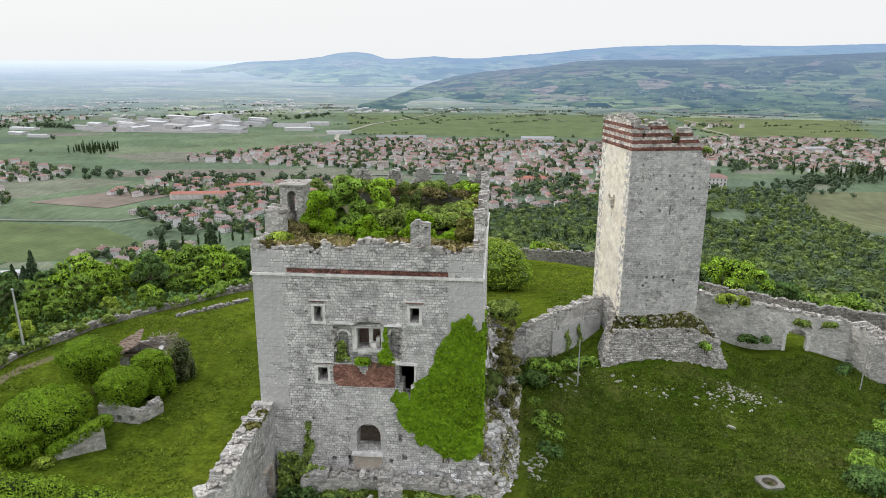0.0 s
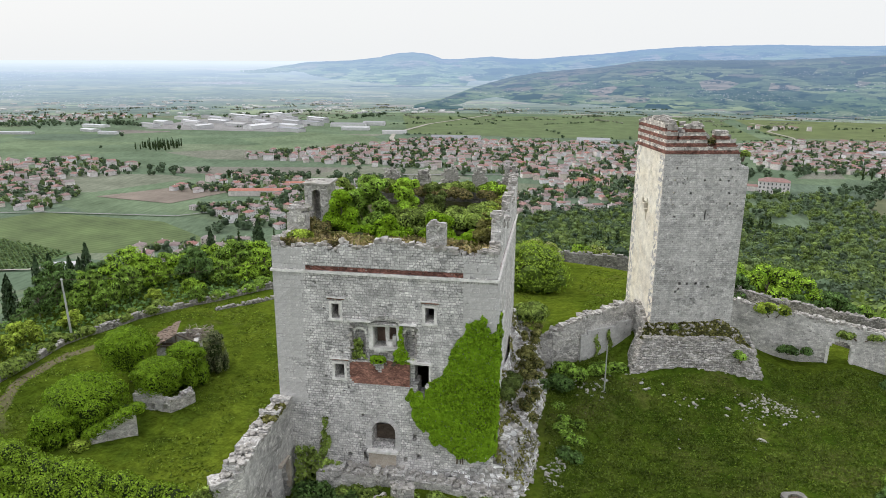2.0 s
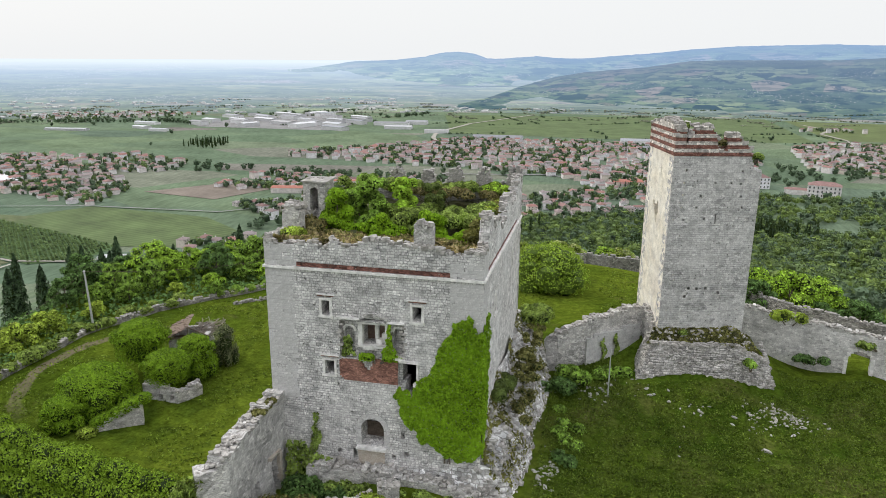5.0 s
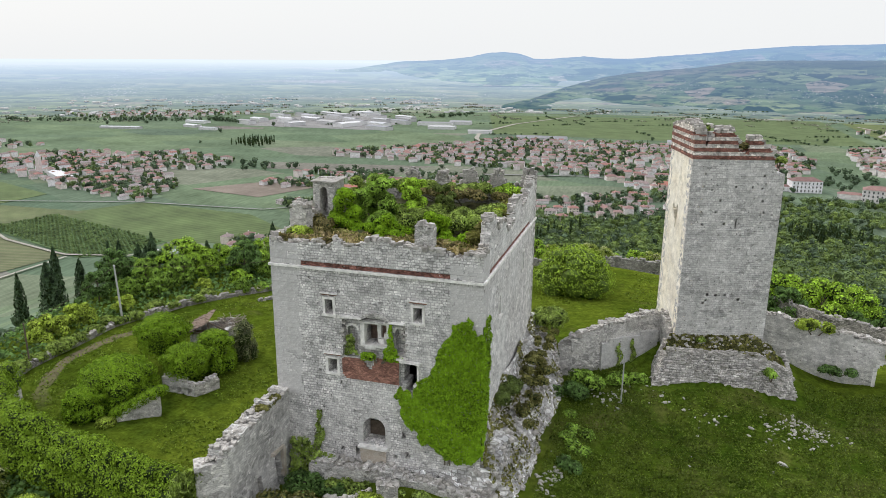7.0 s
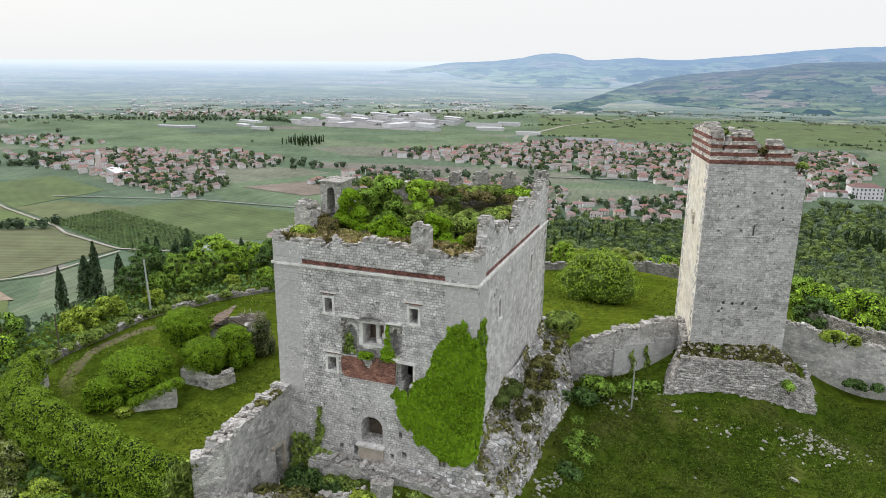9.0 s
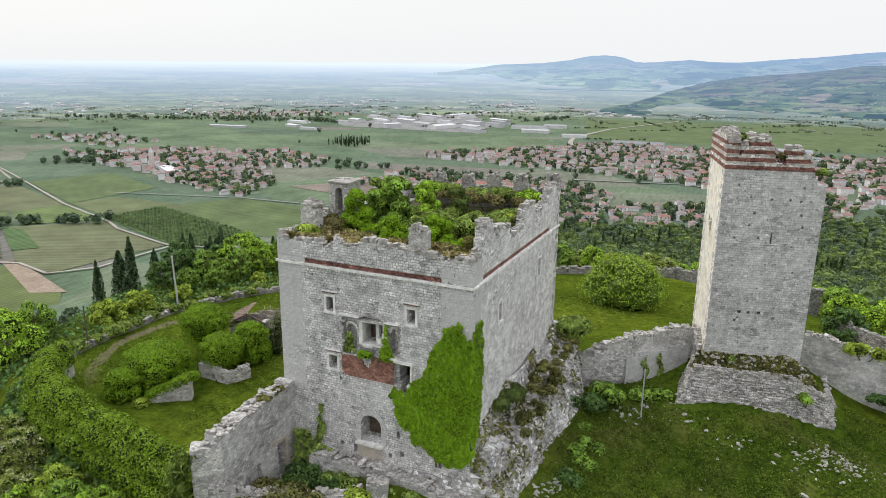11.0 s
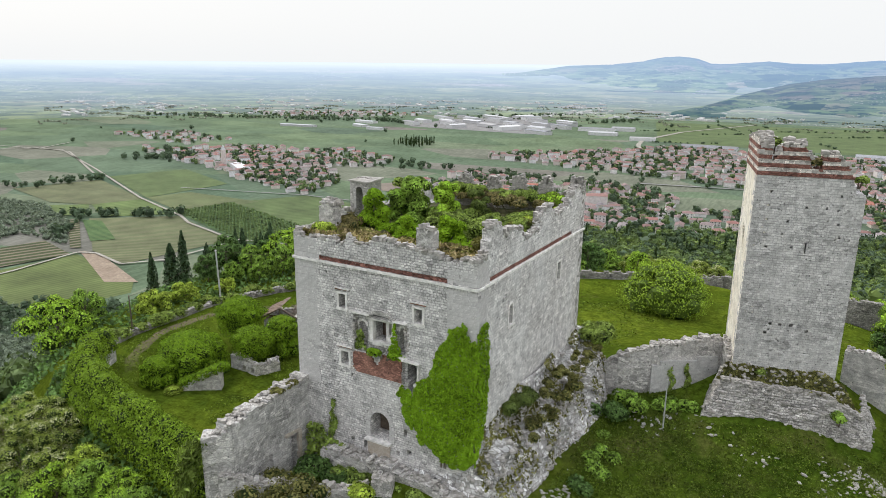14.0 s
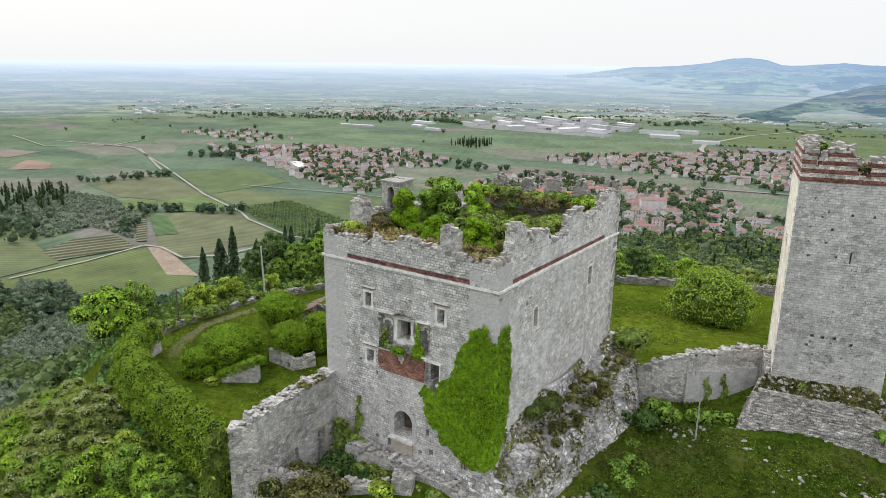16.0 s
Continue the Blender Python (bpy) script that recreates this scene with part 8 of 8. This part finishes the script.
belts = line((-1600, 1250), (-1000, 1480), 110, 12) + line((-1000, 1480), (-900, 1450), 20) + line((-424, 860), (-180, 850), 46, 9) + line((-600, 850), (-470, 870), 24, 14)
belts += line((-540, 1730), (-470, 1900), 30, 12) + line((-870, 1720), (-700, 1930), 34, 14) + line((60, 880), (70, 700), 26, 16) + line((-20, 700), (90, 690), 34, 14) + line((150, 900), (330, 1050), 46, 24) + line((330, 1050), (600, 960), 70, 26) + line((250, 760), (420, 900), 50, 26) + line((-300, 560), (-180, 640), 22, 10)
belts += line((-630, 392), (-533, 455), 22, 3) + line((-824, 440), (-785, 545), 20, 6) + line((-925, 700), (-850, 738), 40, 14) + line((-700, 300), (-600, 270), 40, 16) + line((-545, 335), (-600, 400), 10, 4) + line((420, 930), (560, 900), 40, 10) + line((330, 860), (420, 930), 30, 10)
belts += line((-450, 178), (-345, 236), 90, 11) + line((-345, 236), (-270, 262), 40, 12)
belts += [(random.uniform(-1500, 900), random.uniform(700, 2000)) for _ in range(50)]
plain_trees("tree_belt", "dark tree belts and hedges on the plain", [p for p in belts if ground_height(*p) < -95], LEAF_C2, 6, 12, 0.8, 16)
hedges = []
for _ in range(46):
    x, y, a, ln = random.uniform(-1500, 700), random.uniform(1350, 2300), random.choice((0.45, 0.45, 2.0)) + random.gauss(0, 0.1), random.uniform(60, 220)
    hedges += line((x, y), (x + ln * math.cos(a), y + ln * math.sin(a)), int(ln / 7), 1.5)
plain_trees("hedgerow", "low dark hedgerows between the fields", [p for p in hedges if not (-480 < p[0] < 800 and 900 < p[1] < 1400)], LEAF_C2, 3, 6, 0.7, 12)
orch = [(x, y) for x in np.arange(-550, -366, 4.6) for y in np.arange(412, 534, 4.4) if in_poly([(-552, 468), (-540, 530), (-371, 475), (-374, 434), (-403, 416)], x, y)]
plain_trees("orchard_trees", "rows of dark green orchard trees", orch, LEAF_B2, 2.8, 4.2, 0.6, 9)
grove = [(random.uniform(-830, -500), random.uniform(290, 440)) for _ in range(2200)]
grove = [p for p in grove if in_poly([(-800, 400), (-690, 416), (-598, 384), (-520, 331), (-590, 334), (-577, 286), (-640, 290), (-700, 300)], *p)]
grove += [p for p in ((random.uniform(-410, -270), random.uniform(125, 225)) for _ in range(420)) if in_poly([(-405, 165), (-345, 206), (-285, 175), (-300, 135), (-350, 135)], *p)]
plain_trees("olive_grove", "grey-green olive grove on the plain", grove, OLIVE, 3.8, 5.6, 0.75, 14)
far_cyp = []


def spire(pts, label, h0, h1):
    q = []
    cores = []
    for x, y in pts:
        h = random.uniform(h0, h1)
        z = max(PLAIN, ground_height(x, y))
        cores += [(x, y, z + h * 0.35, h * 0.12, h * 0.36), (x, y, z + h * 0.68, h * 0.075, h * 0.32)]
        p, n = on_lumps(cores[-2:], 24, 0.15, -0.8)
        q.append(leaf_quads(p, n, h * 0.09, 0.5, 1.8))
    return tagged(leaf_mesh("far_cypresses", np.concatenate(q), CYPRESS, None, label, "stuff", cores), category="trees")


spire([(random.uniform(-700, -630), random.uniform(1060, 1130)) for _ in range(52)], "clump of dark cypresses round a villa on the plain", 11, 17)
spire([(-250 + 8 * k, 520 + 5 * k + random.gauss(0, 3)) for k in range(16)], "row of cypresses at the edge of the houses", 10, 15)
spire([(20 + 6 * k, 862 + random.gauss(0, 1)) for k in range(9)], "short row of cypresses before a red-roofed building", 7, 9)
spire([p for p in ((random.uniform(-850, -670), random.uniform(290, 420)) for _ in range(150)) if in_poly([(-835, 365), (-776, 416), (-690, 366), (-679, 296)], *p)], "dark cypresses round a villa in the olive grove", 12, 19)
spire([random.choice(pts) for _ in range(150)], "scattered cypresses among the houses", 8, 14)
spire([(-60 + random.gauss(0, 14), 540 + random.gauss(0, 30)) for k in range(14)] + [(60 + random.gauss(0, 20), 480 + random.gauss(0, 14)) for k in range(16)], "dark cypresses at the wood's edge", 11, 16)
spire([(150 + random.gauss(0, 16), 622 + random.gauss(0, 12)) for k in range(46)] + [(480 + random.gauss(0, 35), 960 + random.gauss(0, 22)) for k in range(46)], "stand of dark cypresses below the wood", 13, 19)

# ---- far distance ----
def painted_haze_material(name, pattern, glow, near, far, veil=None):
    """Distant land with haze painted in: glow added and own colour faded by distance."""
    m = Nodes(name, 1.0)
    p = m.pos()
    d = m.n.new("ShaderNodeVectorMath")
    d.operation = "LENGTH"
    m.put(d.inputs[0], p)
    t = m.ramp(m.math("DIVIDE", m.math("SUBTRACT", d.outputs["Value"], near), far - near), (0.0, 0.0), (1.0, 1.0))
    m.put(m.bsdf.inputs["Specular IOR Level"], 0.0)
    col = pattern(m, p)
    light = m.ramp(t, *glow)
    # veil: paler haze painted in towards the west
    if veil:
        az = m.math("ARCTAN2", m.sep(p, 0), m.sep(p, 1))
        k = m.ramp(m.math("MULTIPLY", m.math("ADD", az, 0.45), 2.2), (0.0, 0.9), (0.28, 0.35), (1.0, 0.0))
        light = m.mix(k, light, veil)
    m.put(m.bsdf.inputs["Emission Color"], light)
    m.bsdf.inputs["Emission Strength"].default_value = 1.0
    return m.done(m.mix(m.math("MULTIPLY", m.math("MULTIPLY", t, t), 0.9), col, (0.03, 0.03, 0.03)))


def polar(m, p, across, out):
    """Bearing and distance as texture coordinates, cells longer across than out."""
    c = m.n.new("ShaderNodeCombineXYZ")
    r = m.n.new("ShaderNodeVectorMath")
    r.operation = "LENGTH"
    m.put(r.inputs[0], p)
    m.put(c.inputs[0], m.math("MULTIPLY", m.math("ARCTAN2", m.sep(p, 0), m.sep(p, 1)), across))
    m.put(c.inputs[1], m.math("MULTIPLY", r.outputs["Value"], out))
    return c.outputs[0]


def far_fields(m, p):
    cell = m.voronoi(m.mapping(polar(m, p, 16.0, 0.011), (1, 1, 1), 0.25), 1.0, "Color", rand=0.95)
    col = m.ramp(m.sep(cell, 0), (0.0, (0.1, 0.125, 0.08)), (0.35, (0.15, 0.18, 0.11)), (0.6, (0.125, 0.15, 0.1)), (0.85, (0.2, 0.23, 0.12)), (1.0, (0.22, 0.2, 0.16)))
    col = m.mix(1.0, col, m.ramp(m.noise(polar(m, p, 30.0, 0.02), 1.0, 5.0, 0.7), (0.3, 0.7), (0.7, 1.3)), "MULTIPLY")
    line = m.noise(polar(m, p, 60.0, 0.035), 1.0, 3.0, 0.6)
    col = m.mix(m.ramp(line, (0.56, 0.0), (0.62, 0.75)), col, (0.055, 0.075, 0.06))
    spot = m.voronoi(polar(m, p, 330.0, 0.03), 1.0, "Distance", rand=1.0)
    where = m.ramp(m.noise(polar(m, p, 9.0, 0.0022), 1.0, 3.0, 0.6), (0.5, 0.0), (0.6, 1.0))
    return m.mix(m.math("MULTIPLY", m.ramp(spot, (0.18, 1.0), (0.32, 0.0)), where), col, (0.42, 0.4, 0.4))


def hill_fields(m, p):
    cell = m.voronoi(m.mapping(polar(m, p, 26.0, 0.0065), (1, 1, 1), 0.5), 1.0, "Color", rand=1.0)
    col = m.ramp(m.sep(cell, 0), (0.0, (0.012, 0.024, 0.02)), (0.22, (0.1, 0.14, 0.07)), (0.42, (0.04, 0.064, 0.045)), (0.62, (0.17, 0.2, 0.105)), (0.8, (0.1, 0.14, 0.07)), (0.92, (0.2, 0.165, 0.135)), (1.0, (0.04, 0.06, 0.04)))
    w = m.n.new("ShaderNodeTexWave")
    w.bands_direction = "Z"
    m.put(w.inputs["Vector"], p)
    w.inputs["Scale"].default_value, w.inputs["Distortion"].default_value, w.inputs["Detail Scale"].default_value = 0.025, 5.0, 0.4
    col = m.mix(m.ramp(w.outputs["Fac"], (0.45, 0.0), (0.6, 0.4)), col, (0.03, 0.045, 0.03))
    col = m.mix(m.ramp(m.noise(polar(m, p, 40.0, 0.012), 1.0, 6.0, 0.7), (0.53, 0.0), (0.56, 0.9)), col, (0.012, 0.024, 0.022))
    spot = m.voronoi(polar(m, p, 300.0, 0.05), 1.0, "Distance", rand=1.0)
    where = m.ramp(m.noise(polar(m, p, 8.0, 0.003), 1.0, 3.0, 0.6), (0.5, 0.0), (0.56, 1.0))
    return m.mix(m.math("MULTIPLY", m.ramp(spot, (0.14, 1.0), (0.26, 0.0)), where), col, (0.36, 0.34, 0.33))


FAR_PLAIN = painted_haze_material("far_plain", far_fields, ((0.0, (0.014, 0.028, 0.05)), (0.3, (0.125, 0.172, 0.285)), (0.6, (0.275, 0.36, 0.525)), (0.81, (0.43, 0.545, 0.735)), (1.0, (0.78, 0.88, 0.98))), 1950, 4850)
NEAR_HILL = painted_haze_material("terraced_hill", hill_fields, ((0.0, (0.045, 0.082, 0.125)), (0.5, (0.095, 0.155, 0.25)), (1.0, (0.16, 0.24, 0.37))), 2300, 4000)
FAR_HILL = painted_haze_material("far_hill", hill_fields, ((0.0, (0.17, 0.25, 0.37)), (0.5, (0.21, 0.32, 0.5)), (1.0, (0.25, 0.39, 0.62))), 3500, 4840, (0.5, 0.62, 0.74))

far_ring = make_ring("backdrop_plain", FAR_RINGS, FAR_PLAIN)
tagged(far_ring, "far plain running to the horizon with haze painted in", "backdrop", kind="structure")


def reach(el, most):
    """How far out the plain itself stands at that angle below the horizon."""
    if el > -0.5:
        return most
    far = 150 / math.tan(radians(-el))
    return max(2330.0, min(most, 1930 + (1 / 2000 - 1 / far) / (1 / 2000 - 1 / 26000) * 2900))


def hill_band(name, label, az0, az1, r0, r1, base, crest, material, nr=26, na=220, rough=1.0):
    verts, faces = [], []
    for i in range(na + 1):
        az = az0 + (az1 - az0) * i / na
        for j in range(nr + 1):
            f = j / nr
            r = r0 if base(az) < -2.1 else max(r0, reach(base(az), r1) + 60)
            r = r + (max(reach(crest(az), r1), r + 80) - r) * f
            el = base(az) + (crest(az) - base(az)) * (smooth(0, 1, f) * 0.7 + 0.3 * f)
            el += rough * 0.22 * math.sin(math.pi * f) * (noise.noise(Vector((az * 0.22, f * 2.2, 1))) + 0.5 * noise.noise(Vector((az * 0.7, f * 5, 4))))
            el += rough * 0.035 * f * noise.noise(Vector((az * 2.5, 7, 1)))
            a = radians(az)
            verts.append((r * math.sin(a), r * math.cos(a), 38 + r * math.tan(radians(el))))
    for i in range(na):
        for j in range(nr):
            k = i * (nr + 1) + j
            faces.append((k, k + nr + 1, k + nr + 2, k + 1))
    return tagged(mesh_object(name, verts, faces, material, smooth=True), label, "hills", kind="structure")


crest_far = interp([(-25, -1.05), (-23.5, -0.85), (-20, -0.3), (-16.5, -0.15), (-14.3, 0.1), (-13.0, 0.4), (-11.6, 0.5), (-10.4, 0.38), (-9.2, -0.02), (-8.0, 0.0), (-6.5, 0.12), (-5.3, 0.2), (-3.6, 0.05), (-1.7, 0.05), (0.5, 0.25), (3.2, 0.45), (6, 0.75), (9.2, 0.98), (12, 1.05), (15.4, 1.12), (18, 1.05), (21.1, 1.0), (27, 1.15), (40, 1.3), (60, 1.2)])
hill_band("backdrop_far_hills", "hills on the horizon with blue haze painted in", -25, 60, 3540, 4840, interp([(-25, -1.1), (-22, -1.4), (-19, -1.9), (-16, -2.15), (60, -2.15)]), crest_far, FAR_HILL, 40, 260)
crest_near = interp([(-11.5, -3.6), (-9, -3.0), (-6.5, -2.1), (-4, -1.4), (-1.7, -1.0), (1, -0.75), (3.2, -0.55), (6, -0.1), (9, 0.0), (12, 0.02), (16, 0.05), (20, 0.3), (24, 0.45), (27, 0.6), (40, 0.9), (60, 0.8)])
hill_band("backdrop_terraced_hills", "green terraced hills beyond the plain with haze painted in", -11.5, 60, 2250, 3900, lambda a: -150 / 2250 * 57.3 - 0.1, crest_near, NEAR_HILL, 40, 260)

# specks of far villages and tree lines
bw = Build()
bt = []
for _ in range(500):
    az, r = random.uniform(-58, -2), 2000 + 800 * random.random() ** 1.2
    if az > -16 and r > 2300:
        continue
    a = radians(az)
    x, y = r * math.sin(a), r * math.cos(a)
    if noise.noise(Vector((az * 0.25, r * 0.004, 3))) < 0.0:
        continue
    s = r / 2000
    bw.box((x, y, plain_height(r) + 3 * s), (random.uniform(6, 20) * s, 9 * s, random.uniform(2.5, 4) * s), random.uniform(-30, 30))
far = thing("distant_villages", "pale specks of distant villages and sheds", "buildings", kind="stuff")
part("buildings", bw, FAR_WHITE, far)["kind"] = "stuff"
cores = []
for _ in range(240):
    az, r = random.uniform(-60, 30), 1800 + 700 * random.random() ** 1.2
    if az > -14 and r > 2280:
        continue
    n, s = random.randint(2, 9), r / 2000
    slope = random.gauss(0, 6)
    for k in range(n):
        a, rr = radians(az + k * 0.16 + random.gauss(0, 0.04)), r + slope * k + random.gauss(0, 5)
        cores.append((rr * math.sin(a), rr * math.cos(a), plain_height(rr) + 1.5 * s, random.uniform(1.6, 4.2) * s, random.uniform(1.6, 2.8) * s))
p, n = on_lumps(cores, 4000, 0.2, 0)
tagged(leaf_mesh("distant_trees", leaf_quads(p, n, 2.5, 0.5), FAR_TREE, None, "tree lines on the far plain, paled for haze", "stuff", cores, FAR_TREE, ring=5), category="trees")


# ---- dressed corner stones of the keep, block by block ----
random.seed(71)
BLOCKS = {}


def block_mesh(w, h):
    key = (round(w, 2), round(h, 2))
    if key not in BLOCKS:
        b = Build()
        c, d = 0.012, 0.04
        o = [(-w / 2, 0, -h / 2), (w / 2, 0, -h / 2), (w / 2, 0, h / 2), (-w / 2, 0, h / 2)]
        f = [(x * (1 - 2 * c / w), -d, z * (1 - 2 * c / h)) for x, _, z in o]
        b.face(f)
        for k in range(4):
            b.face([o[k], o[(k + 1) % 4], f[(k + 1) % 4], f[k]])
        me = bpy.data.meshes.new("stone_block")
        me.from_pydata(b.v, [], b.f)
        me.materials.append(ASHLAR)
        BLOCKS[key] = me
    return BLOCKS[key]


def lay_blocks(owner, x0, x1, z0, z1, place, turn, skip=None):
    z = z0
    row = 0
    while z < z1 - 0.2:
        h = random.choice((0.36, 0.4, 0.44))
        x = x0
        first = True
        while x < x1 - 0.15:
            w = random.choice((0.6, 0.8, 1.0, 1.2, 1.4))
            if first and row % 2:
                w = 0.6
            first = False
            w = min(w, x1 - x + random.choice((0.0, 0.0, 0.2)))
            w = max(0.4, round(w, 1))
            if not (skip and skip(x + w / 2, z + h / 2)) and random.random() < 0.96:
                ob = new("stone_block", block_mesh(w - 0.015, h - 0.015))
                ob.parent = owner
                p = place(x + w / 2, z + h / 2)
                ob.matrix_local = pose(*p, 0, 0, turn)
            x += w
        z += h
        row += 1


walls = {o.name.split(".")[0]: o for o in keep.children}
front_w, side_w = walls["front_wall"], walls["side_wall"]
lay_blocks(front_w, KX0, -18.7, 6.9, 19.65, lambda x, z: (x, KY0 + 0.025, z), 0)
lay_blocks(front_w, KX0, -18.5, 20.0, 22.0, lambda x, z: (x, KY0 + 0.025, z), 0)
lay_blocks(front_w, -4.1, KX1 + 0.02, 13.0, 19.65, lambda x, z: (x, KY0 + 0.025, z), 0)
lay_blocks(front_w, -4.1, KX1 + 0.02, 20.0, 21.3, lambda x, z: (x, KY0 + 0.025, z), 0)
lay_blocks(side_w, KY0, KY0 + 1.9, 9.0, 19.65, lambda y, z: (KX1 - 0.025, y, z), 90)
lay_blocks(side_w, KY0, KY0 + 2.0, 20.0, 22.0, lambda y, z: (KX1 - 0.025, y, z), 90)
